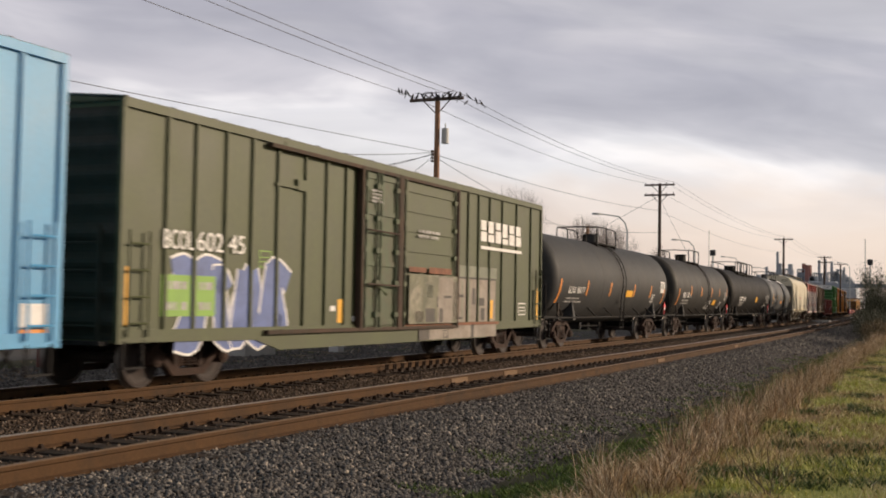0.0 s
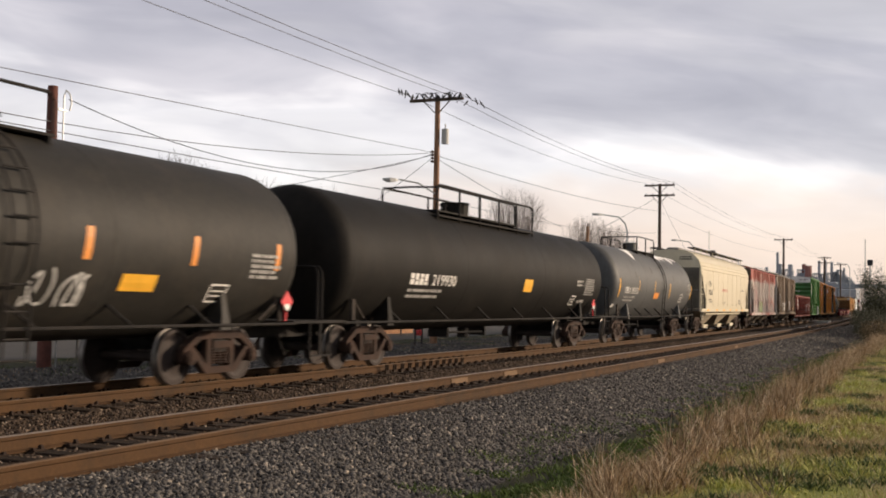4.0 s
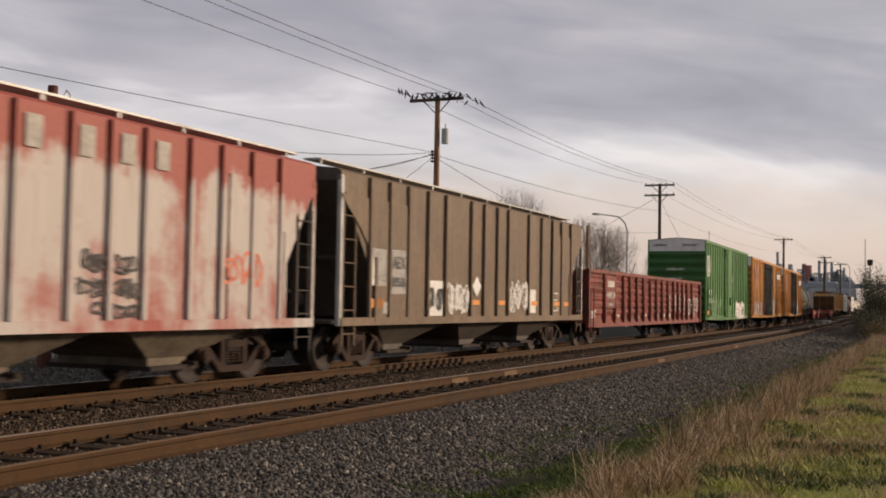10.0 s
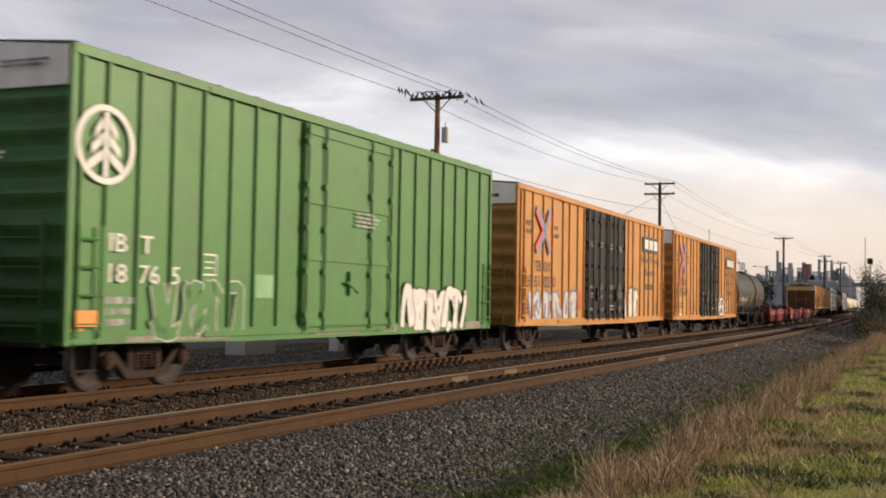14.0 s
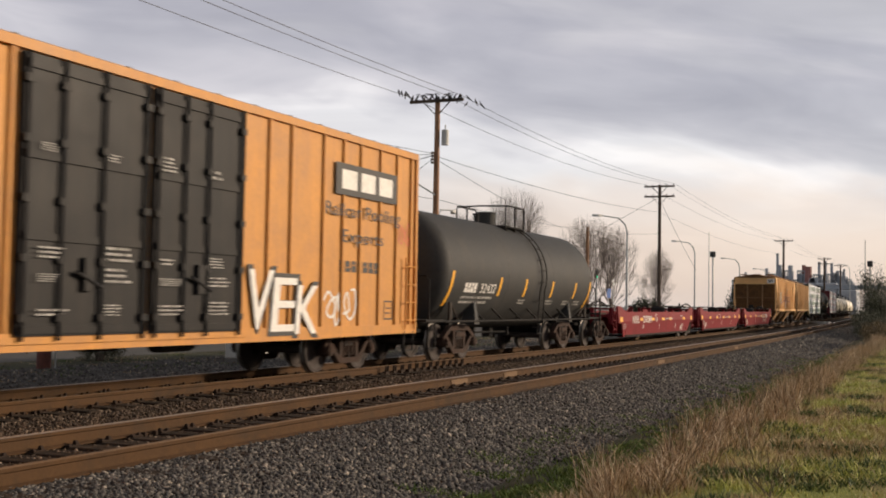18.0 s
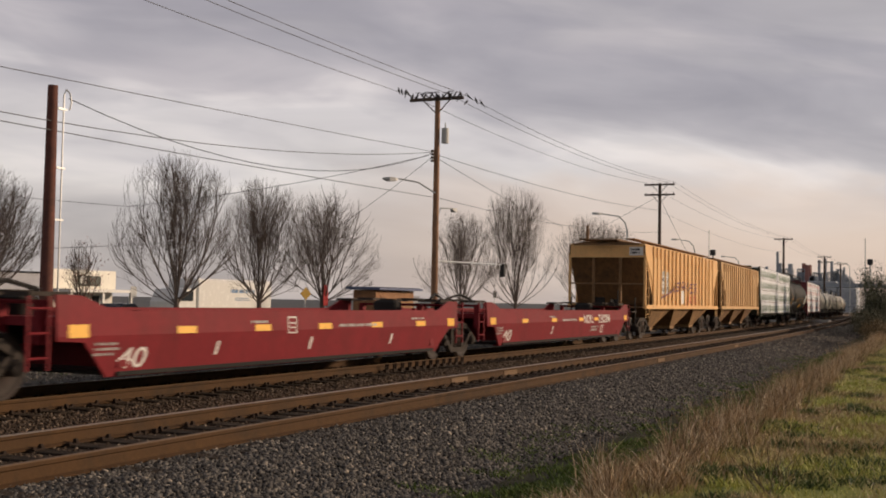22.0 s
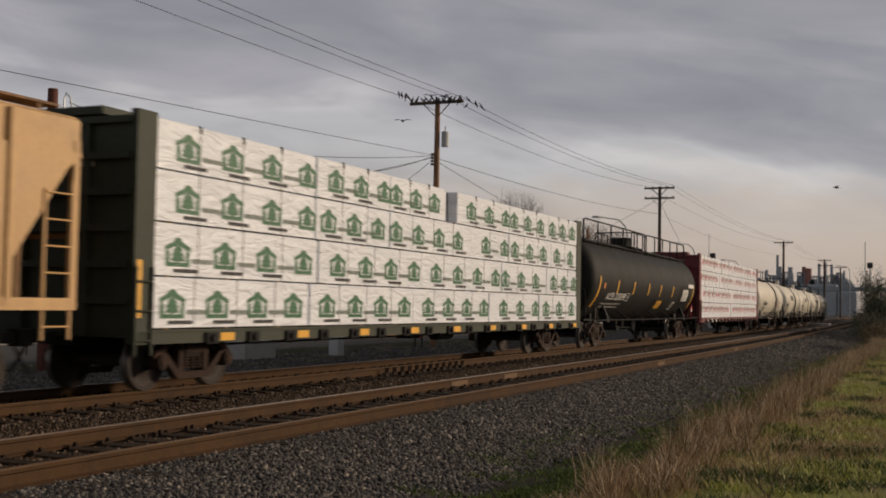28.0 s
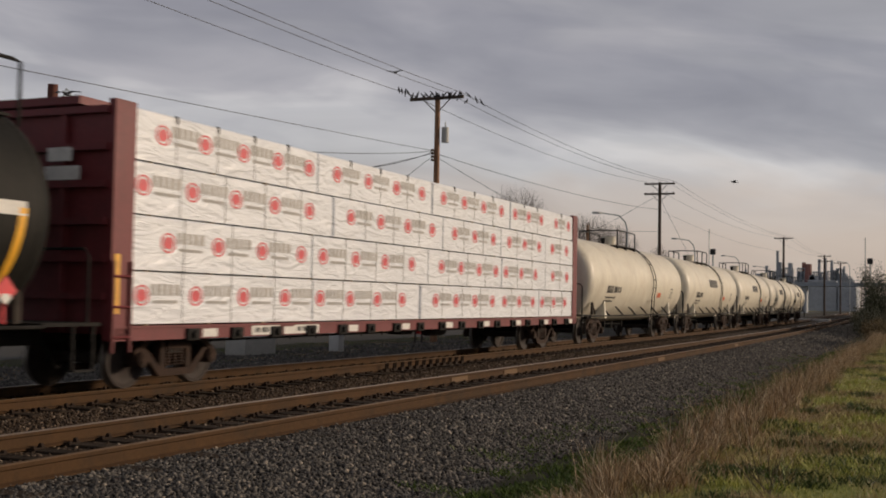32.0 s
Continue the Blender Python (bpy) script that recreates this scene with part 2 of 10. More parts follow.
G_BALLAST = ground_material("ballast_bed", ((0.030, 0.027, 0.025), (0.064, 0.059, 0.054), (0.12, 0.11, 0.10)), 9.0, bscale=30.0)
G_BROWN = ground_material("brown_ballast_bed", ((0.022, 0.015, 0.01), (0.048, 0.034, 0.024), (0.09, 0.067, 0.048)), 9.0, bscale=26.0)
G_GRASS = ground_material("grass_earth", ((0.145, 0.172, 0.036), (0.245, 0.265, 0.062), (0.36, 0.35, 0.11)), 2.5, bscale=30.0, patch_cols=((0.20, 0.14, 0.075), (0.36, 0.255, 0.15)), pscale=0.42, plow=0.48)
G_DITCH = ground_material("ditch_earth", ((0.02, 0.02, 0.012), (0.045, 0.045, 0.022), (0.08, 0.075, 0.035)), 5.0, bscale=30.0)
G_GRAVEL = ground_material("grey_gravel", ((0.030, 0.027, 0.023), (0.056, 0.050, 0.043), (0.098, 0.088, 0.075)), 6.0, bscale=28.0)
# Far ground in a blue-grey that stands in for haze.
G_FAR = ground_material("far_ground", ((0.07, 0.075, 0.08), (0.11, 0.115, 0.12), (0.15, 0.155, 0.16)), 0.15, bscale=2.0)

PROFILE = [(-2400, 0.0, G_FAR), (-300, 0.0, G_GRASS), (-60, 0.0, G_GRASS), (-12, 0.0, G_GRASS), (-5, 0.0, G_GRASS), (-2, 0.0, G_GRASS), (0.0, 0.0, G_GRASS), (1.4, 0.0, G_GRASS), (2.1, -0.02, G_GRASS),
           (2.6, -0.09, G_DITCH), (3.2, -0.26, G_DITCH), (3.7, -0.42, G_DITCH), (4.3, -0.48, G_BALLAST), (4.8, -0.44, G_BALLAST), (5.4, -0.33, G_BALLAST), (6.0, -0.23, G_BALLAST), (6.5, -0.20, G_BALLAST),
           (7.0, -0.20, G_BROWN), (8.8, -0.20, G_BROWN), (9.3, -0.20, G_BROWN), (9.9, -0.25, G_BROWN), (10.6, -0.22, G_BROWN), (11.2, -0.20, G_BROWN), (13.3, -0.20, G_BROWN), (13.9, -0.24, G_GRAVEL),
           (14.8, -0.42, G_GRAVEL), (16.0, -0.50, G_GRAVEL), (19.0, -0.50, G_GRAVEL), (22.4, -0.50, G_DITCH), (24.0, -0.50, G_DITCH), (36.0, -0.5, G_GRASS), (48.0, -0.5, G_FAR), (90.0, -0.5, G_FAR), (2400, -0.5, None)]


def make_ground():
    ss = [-600, -200, -80, -40, -20, -10] + [x * 1.5 for x in range(-4, 60)] + [95, 105, 120, 140, 170, 220, 300, 450, 700, 1200, 2500]
    bm = bmesh.new()
    rows = []
    for s in ss:
        row = []
        for v, z, _ in PROFILE:
            d = 0.0
            if v < 2.5 and v > -15 and -10 < s < 100:
                d = 0.05 * noise.noise((s * 0.35, v * 0.6, 0.0)) + 0.10 * noise.noise((s * 0.08, v * 0.15, 3.0))
            if 2.5 < v < 4.9:
                d = 0.05 * noise.noise((s * 0.8, v, 7.0))
            row.append(bm.verts.new((s, v + (bend(s) if abs(v) < 1000 else 0), z + d)))
        rows.append(row)
    mats = []
    for a, b in zip(rows, rows[1:]):
        for i in range(len(PROFILE) - 1):
            f = bm.faces.new((a[i], b[i], b[i + 1], a[i + 1]))
            m = PROFILE[i][2]
            if m not in mats:
                mats.append(m)
            f.material_index = mats.index(m)
            f.smooth = True
    me = bpy.data.meshes.new("ground")
    bm.to_mesh(me)
    bm.free()
    for m in mats:
        me.materials.append(m)
    tagged(new("ground", me), "grass verge, ballast and gravel along the railway", "ground", kind="structure")


make_ground()


def ground_z(v, s=0.0):
    for (va, za, _), (vb, zb, _) in zip(PROFILE, PROFILE[1:]):
        if va <= v <= vb:
            return za + (zb - za) * (v - va) / (vb - va)
    return 0.0


# ---- rails, sleepers and fastenings ----
RUST = surface("rail_rust", (0.070, 0.037, 0.016), 0.85, grain=0.14, scale=1.8, dirt=(0.036, 0.024, 0.015), dirt_amount=0.65, dirt_scale=1.6, bump=0.15, spec=0.2)
HEAD = surface("rail_head_dull", (0.16, 0.10, 0.055), 0.6, metal=0.2, grain=0.08, scale=1.0, dirt=(0.14, 0.075, 0.03), dirt_amount=0.5, bump=0)
HEAD_WORN = surface("rail_head_polished", (0.33, 0.27, 0.22), 0.4, metal=0.6, grain=0.06, scale=1.0, dirt=(0.30, 0.21, 0.14), dirt_amount=0.4, bump=0)
SLEEPER = surface("tarred_sleeper", (0.040, 0.029, 0.021), 0.95, grain=0.35, scale=5, spec=0.15, dirt=(0.10, 0.072, 0.050), dirt_amount=0.5, bump=0.4, random_tint=0.5)
CLIP = surface("rail_clip_dark", (0.030, 0.019, 0.013), 0.85, grain=0.2, bump=0.1, spec=0.2)


def rail(parent, centre, side):
    prof = [(-0.07, -0.18), (0.07, -0.18), (0.07, -0.168), (0.015, -0.15), (0.01, -0.055), (0.034, -0.042), (0.036, -0.008), (0.024, 0.0), (-0.024, 0.0), (-0.036, -0.008), (-0.034, -0.042),
            (-0.01, -0.055), (-0.015, -0.15), (-0.07, -0.168)]
    y = centre + side * 0.7525
    bm = bmesh.new()
    vs = loft(bm, [[(s, y + v + bend(s), z) for v, z in prof] for s in [-30, -10, 0] + list(range(4, 120, 4)) + [120, 180, 300, 500]])
    bm.faces.ensure_lookup_table()
    for f in bm.faces:
        if all(v.co.z > -0.0095 for v in f.verts):
            f.material_index = 1
    fix(bm)
    me = mesh_of("rail", bm, RUST)
    me.materials.append(HEAD_WORN if side > 0 else HEAD)
    part("rail", me, None, parent)


def track(centre, name, label):
    t = tagged(empty(name), label, "railway track", kind="structure")
    for side in (-1, 1):
        rail(t, centre, side)
    bm = bmesh.new()
    chamfer_box(bm, -0.115, 0.115, -1.30, 1.30, -0.36, -0.175, 0.012)
    me = mesh_of("sleeper", fix(bm), SLEEPER)
    rnd = random.Random(int(centre * 10))
    step = 0.52
    for i in range(150):
        s = 5.0 + i * step
        part("sleeper", me, None, t, m=on_track(s, centre) @ pose(rnd.uniform(-0.03, 0.03), rnd.uniform(-0.05, 0.05), rnd.uniform(-0.012, 0.004), 0, 0, rnd.uniform(-1.2, 1.2)))
    bm = bmesh.new()
    s = 5.0 + 150 * step
    while s < 180:
        m = on_track(s, centre)
        vs = box(bm, -0.115, 0.115, -1.3, 1.3, -0.36, -0.18)
        for v in vs:
            v.co = m @ v.co
        s += step
    tagged(part("sleepers", bm, SLEEPER, t), kind="stuff")
    # Tie plates, spikes and rail anchors.
    bm = bmesh.new()
    for i in range(190):
        s = 5.0 + i * step
        m = on_track(s, centre)
        for side in (-1, 1):
            for e in (-1, 1):
                if centre < 9 and side < 0 and e < 0:
                    continue
                y = side * 0.7525 + e * 0.105
                vs = []
                vs += box(bm, -0.09, 0.09, y - 0.045, y + 0.045, -0.176, -0.160)
                for dx in (-0.055, 0.055):
                    h = rnd.uniform(-0.012, 0.022)
                    tip = rnd.uniform(-0.012, 0.012)
                    vs += quads(bm, [(dx - 0.022, y - 0.03, -0.16), (dx + 0.022, y - 0.03, -0.16), (dx + 0.022, y + 0.03, -0.16), (dx - 0.022, y + 0.03, -0.16),
                                     (dx - 0.014 + tip, y - 0.018, -0.132 + h), (dx + 0.014 + tip, y - 0.018, -0.132 + h), (dx + 0.012 + tip, y + 0.015, -0.138 + h), (dx - 0.012 + tip, y + 0.015, -0.138 + h)], BOX)
                if rnd.random() < 0.6:
                    dx = 0.16 * rnd.choice((-1, 1))
                    vs += box(bm, dx - 0.02, dx + 0.02, y - 0.03, y + 0.03, -0.20, -0.155 + rnd.uniform(0, 0.02))
                for v in vs:
                    v.co = m @ v.co
    tagged(part("rail_fastenings", bm, CLIP, t), kind="stuff")
    return t


near_track = track(NEAR_TRACK, "track_near", "rusty rails on dark wooden sleepers in grey ballast")
train_track = track(TRAIN_TRACK, "track_train", "rusty rails on dark wooden sleepers under the train")
PALE_RUST = surface("dusty_tan_metal", (0.15, 0.088, 0.042), 0.8, grain=0.2, scale=5)
for s, v in ((20.6, NEAR_TRACK + 0.7525), (23.5, NEAR_TRACK + 0.7525), (31.6, NEAR_TRACK - 0.7525), (45.0, NEAR_TRACK - 0.7525)):
    bm = bmesh.new()
    chamfer_box(bm, -0.42, 0.42, -0.030, 0.030, -0.145, -0.045, 0.012)
    part("joint_bar", fix(bm), PALE_RUST, near_track, "pale insulated rail joint", m=on_track(s, v))
for i in range(12):
    s = 22.9 + i * 0.40
    bm = bmesh.new()
    for dx in (-0.05, 0.05):
        rod(bm, (dx, -0.14, -0.2), (dx - 0.03, -0.17, 0.0), 0.022, 6)
    box(bm, -0.09, 0.09, -0.17, -0.08, -0.19, -0.12)
    part("rail_brace", fix(bm), CLIP, train_track, m=on_track(s, TRAIN_TRACK - 0.7525))


# ---- loose stones ----
def scatter(name, count, place_fn, size_fn, material, seed, label, category):
    """Many small angular stones in one mesh."""
    rng = np.random.default_rng(seed)
    cube = np.array([(-1, -1, -1), (1, -1, -1), (1, 1, -1), (-1, 1, -1), (-1, -1, 1), (1, -1, 1), (1, 1, 1), (-1, 1, 1)], float)
    pos = place_fn(rng, count)
    size = size_fn(rng, len(pos))
    n = len(pos)
    v = cube[None] * rng.uniform(0.35, 1.0, (n, 8, 3)) * size[:, None, None] * rng.uniform(0.6, 1.2, (n, 1, 3))
    q = rng.normal(size=(n, 4))
    q /= np.linalg.norm(q, axis=1)[:, None]
    w, x, y, z = q.T
    R = np.stack([np.stack([1 - 2 * (y * y + z * z), 2 * (x * y - w * z), 2 * (x * z + w * y)], -1), np.stack([2 * (x * y + w * z), 1 - 2 * (x * x + z * z), 2 * (y * z - w * x)], -1),
                  np.stack([2 * (x * z - w * y), 2 * (y * z + w * x), 1 - 2 * (x * x + y * y)], -1)], -2)
    v = np.einsum("nij,nkj->nki", R, v) + pos[:, None, :]
    quad = np.array(BOX)
    f = (quad[None] + 8 * np.arange(n)[:, None, None]).reshape(-1, 4)
    me = bpy.data.meshes.new(name)
    me.vertices.add(n * 8)
    me.vertices.foreach_set("co", v.reshape(-1))
    me.loops.add(len(f) * 4)
    me.loops.foreach_set("vertex_index", f.reshape(-1).astype(np.int32))
    me.polygons.add(len(f))
    me.polygons.foreach_set("loop_start", np.arange(len(f), dtype=np.int32) * 4)
    me.update(calc_edges=True)
    me.validate()
    me.materials.append(material)
    return tagged(new(name, me), label, category, kind="stuff")


def np_bend(s):
    a = np.clip(s, 0, BEND_END)
    return CURVE * a * a / 2 + CURVE * BEND_END * np.maximum(s - BEND_END, 0)


PROF_V = np.array([p[0] for p in PROFILE])
PROF_Z = np.array([p[1] for p in PROFILE])


def on_ground(rng, n, s0, s1, v0, v1, lift=0.0, far=1.6):
    """Random places between two distances along and across the line, thinning out with distance."""
    s = s0 + (s1 - s0) * rng.random(n) ** far
    v = v0 + (v1 - v0) * rng.random(n)
    z = np.interp(v, PROF_V, PROF_Z) + lift + rng.uniform(-0.008, 0.012, n)
    return np.stack([s, v + np_bend(s), z], -1)


def clear_of_sleepers(p, rng, keep=0.10, half=0.27):
    """Leaves the sleeper tops mostly bare."""
    f = ((p[:, 0] - 5.0) / 0.52) % 1.0
    return p[(np.abs(f - 0.5) < 0.5 - half) | (rng.random(len(p)) < keep)]


STONE = island_material("grey_ballast_stone", [(0.0, (0.034, 0.031, 0.029)), (0.35, (0.086, 0.079, 0.072)), (0.7, (0.15, 0.138, 0.126)), (0.93, (0.21, 0.19, 0.165)), (1.0, (0.42, 0.36, 0.29))], 0.85)
STONE_BROWN = island_material("brown_ballast_stone", [(0.0, (0.034, 0.022, 0.015)), (0.4, (0.075, 0.050, 0.033)), (0.8, (0.125, 0.088, 0.060)), (0.95, (0.22, 0.16, 0.115)), (1.0, (0.38, 0.31, 0.24))], 0.9)
scatter("ballast_stones", 92000, lambda r, n: on_ground(r, n, 5.5, 50, 4.3, 7.15, 0.0, 1.85), lambda r, n: r.uniform(0.014, 0.033, n), STONE, 1, "coarse grey ballast stones heaped along the track", "gravel")
scatter("ballast_stones", 14000, lambda r, n: on_ground(r, n, 46, 110, 4.35, 7.05, 0.0, 1.3), lambda r, n: r.uniform(0.03, 0.055, n), STONE, 5, "grey ballast stones farther along the track", "gravel")
scatter("ballast_stones", 36000, lambda r, n: on_ground(r, n, 8.5, 60, 8.85, 10.95, 0.0, 1.7), lambda r, n: r.uniform(0.012, 0.029, n), STONE_BROWN, 2, "brownish gravel between the two tracks", "gravel")
scatter("ballast_stones", 13000, lambda r, n: clear_of_sleepers(on_ground(r, n, 5.5, 55, 7.15, 8.75, -0.01, 1.6), r), lambda r, n: r.uniform(0.014, 0.030, n), STONE_BROWN, 3, "dark gravel between the sleepers", "gravel")
scatter("ballast_stones", 9000, lambda r, n: clear_of_sleepers(on_ground(r, n, 9.5, 60, 10.95, 11.5, -0.01, 1.5), r), lambda r, n: r.uniform(0.014, 0.030, n), STONE_BROWN, 6, "dark gravel at the sleeper ends", "gravel")
scatter("ballast_stones", 20000, lambda r, n: on_ground(r, n, 11, 60, 13.1, 22.3, 0.0, 1.2), lambda r, n: r.uniform(0.014, 0.042, n), STONE, 4, "grey gravel beyond the train's track", "gravel")


# ---- grass ----
def blades(name, pos, height, lean, width, material, seed, label, category="grass", up=1.0):
    rng = np.random.default_rng(seed)
    n = len(pos)
    a = rng.uniform(0, 2 * np.pi, n)
    h = height(rng, n)
    l = lean(rng, n) * h
    d = np.stack([np.cos(a), np.sin(a), np.zeros(n)], -1)
    b = rng.uniform(0, 2 * np.pi, n)
    side = np.stack([np.cos(b), np.sin(b), np.zeros(n)], -1) * (width(rng, n))[:, None]
    up_ = np.array([0, 0, 1.0])
    p0, p1 = pos - side, pos + side
    mid = pos + d * (l * 0.35)[:, None] + up_ * (h * 0.55)[:, None]
    m0, m1 = mid - side * 0.7, mid + side * 0.7
    tip = pos + d * l[:, None] + up_ * (h * up)[:, None]
    v = np.stack([p0, p1, m1, m0, tip], 1).reshape(-1, 3)
    k = 5 * np.arange(n)
    quad = np.stack([k, k + 1, k + 2, k + 3], -1)
    tri = np.stack([k + 3, k + 2, k + 4], -1)
    me = bpy.data.meshes.new(name)
    me.vertices.add(len(v))
    me.vertices.foreach_set("co", v.reshape(-1))
    loops = np.concatenate([quad, tri], 1).reshape(-1)
    me.loops.add(len(loops))
    me.loops.foreach_set("vertex_index", loops.astype(np.int32))
    me.polygons.add(2 * n)
    ls = np.stack([7 * np.arange(n), 7 * np.arange(n) + 4], -1).reshape(-1)
    me.polygons.foreach_set("loop_start", ls.astype(np.int32))
    me.update(calc_edges=True)
    me.validate()
    me.materials.append(material)
    return tagged(new(name, me), label, category, kind="stuff")


TURF = island_material("turf_blade", [(0.0, (0.25, 0.30, 0.052)), (0.5, (0.52, 0.54, 0.11)), (0.85, (0.70, 0.65, 0.19)), (1.0, (0.85, 0.73, 0.38))], 0.7,
                       [(0.0, (0.36, 0.245, 0.13)), (0.5, (0.62, 0.45, 0.25)), (0.85, (0.50, 0.44, 0.16)), (1.0, (0.85, 0.68, 0.45))], 0.42, 0.45)
STRAW = island_material("dry_grass_stalk", [(0.0, (0.10, 0.066, 0.034)), (0.4, (0.36, 0.235, 0.125)), (0.75, (0.66, 0.47, 0.27)), (1.0, (0.95, 0.82, 0.60))], 0.75,
                        [(0.0, (0.05, 0.045, 0.018)), (0.5, (0.20, 0.145, 0.068)), (0.85, (0.40, 0.29, 0.15)), (1.0, (0.7, 0.55, 0.35))], 1.1, 0.54)
WEED = island_material("green_weed_leaf", [(0.0, (0.04, 0.065, 0.012)), (0.5, (0.12, 0.19, 0.032)), (1.0, (0.25, 0.33, 0.065))], 0.6)
DARK_WEED = island_material("dark_weed_leaf", [(0.0, (0.03, 0.045, 0.012)), (0.5, (0.085, 0.125, 0.03)), (1.0, (0.17, 0.21, 0.055))], 0.6)


def clumped(rng, n, s0, s1, v0, v1, clumps, spread, far=1.6):
    c = on_ground(rng, clumps, s0, s1, v0, v1, 0, far)
    i = rng.integers(0, clumps, n)
    p = c[i] + rng.normal(size=(n, 3)) * spread * np.array([1, 1, 0]) * rng.uniform(0.4, 1.3, (clumps, 1))[i]
    p[:, 2] = np.interp(p[:, 1] - np_bend(p[:, 0]), PROF_V, PROF_Z) - 0.01
    return p


rg = np.random.default_rng(11)
blades("grass", on_ground(rg, 120000, 6.0, 62, -2.2, 2.75, -0.01, 1.9), lambda r, n: r.uniform(0.02, 0.07, n), lambda r, n: r.uniform(0.3, 1.4, n), lambda r, n: r.uniform(0.003, 0.006, n), TURF, 1,
       "short mown grass, green with dry brown patches")
blades("grass", clumped(rg, 42000, 6.0, 60, -2.0, 2.7, 1100, 0.12, 1.7), lambda r, n: r.uniform(0.04, 0.13, n), lambda r, n: r.uniform(0.2, 1.2, n), lambda r, n: r.uniform(0.003, 0.007, n), TURF, 2,
       "longer tufts of grass on the verge")
blades("dry_grass", clumped(rg, 34000, 6.5, 85, 1.93, 2.5, 300, 0.10, 1.4), lambda r, n: r.uniform(0.06, 0.30, n), lambda r, n: r.uniform(0.3, 1.2, n), lambda r, n: r.uniform(0.002, 0.005, n), STRAW, 3,
       "dry straw-coloured grass along the edge of the ballast", "dry grass")
blades("dry_grass", clumped(rg, 7000, 8.0, 90, 2.0, 2.65, 110, 0.10, 1.0), lambda r, n: r.uniform(0.26, 0.56, n), lambda r, n: r.uniform(0.1, 0.8, n), lambda r, n: r.uniform(0.002, 0.005, n), STRAW, 4,
       "tall dry stalks standing above the verge", "dry grass")
blades("weeds", clumped(rg, 60000, 7.0, 50, 2.5, 3.9, 380, 0.16, 1.5), lambda r, n: r.uniform(0.02, 0.08, n), lambda r, n: r.uniform(0.4, 1.3, n), lambda r, n: r.uniform(0.005, 0.013, n), WEED, 5,
       "low green weeds creeping into the ballast", "weeds")
blades("weeds", clumped(rg, 9000, 7.0, 45, 4.2, 5.0, 90, 0.13, 1.4), lambda r, n: r.uniform(0.02, 0.08, n), lambda r, n: r.uniform(0.3, 1.1, n), lambda r, n: r.uniform(0.004, 0.010, n), WEED, 7,
       "small green weeds between the ballast stones", "weeds")
blades("dry_grass", clumped(rg, 16000, 9.0, 70, -2.2, 2.2, 60, 0.38, 1.0), lambda r, n: r.uniform(0.03, 0.10, n), lambda r, n: r.uniform(0.4, 1.3, n), lambda r, n: r.uniform(0.003, 0.006, n), STRAW, 8,
       "trodden tan dry grass in bare patches of the verge", "dry grass")
blades("dry_grass", clumped(rg, 18000, 14.0, 60, 0.0, 1.6, 40, 0.42, 1.0), lambda r, n: r.uniform(0.02, 0.075, n), lambda r, n: r.uniform(0.5, 1.4, n), lambda r, n: r.uniform(0.003, 0.006, n), STRAW, 18,
       "worn tan strip of dead grass along the verge", "dry grass")
blades("weeds", clumped(rg, 13000, 6.5, 60, 1.95, 2.8, 160, 0.12, 1.4), lambda r, n: r.uniform(0.04, 0.14, n), lambda r, n: r.uniform(0.3, 1.1, n), lambda r, n: r.uniform(0.003, 0.008, n), DARK_WEED, 9,
       "dark green undergrowth among the dry stalks", "weeds")
blades("weeds", clumped(rg, 22000, 7.0, 55, -1.6, 2.4, 150, 0.15, 1.3), lambda r, n: r.uniform(0.03, 0.10, n), lambda r, n: r.uniform(0.4, 1.2, n), lambda r, n: r.uniform(0.006, 0.013, n), DARK_WEED, 6,
       "dark green broad-leaved weeds in the grass", "weeds")

blades("dry_grass", clumped(rg, 4500, 12.0, 70, 19.0, 24.4, 110, 0.30, 1.1), lambda r, n: r.uniform(0.03, 0.10, n), lambda r, n: r.uniform(0.3, 1.2, n), lambda r, n: r.uniform(0.004, 0.008, n), STRAW, 12,
       "patchy dry grass on the gravel beside the street", "dry grass")
blades("weeds", clumped(rg, 4500, 12.0, 70, 19.0, 24.4, 110, 0.30, 1.1), lambda r, n: r.uniform(0.03, 0.10, n), lambda r, n: r.uniform(0.3, 1.2, n), lambda r, n: r.uniform(0.005, 0.012, n), DARK_WEED, 13,
       "patchy green weeds on the gravel beside the street", "weeds")
TWIG = surface("dry_twig", (0.13, 0.10, 0.06), 0.85, grain=0.2, bump=0)


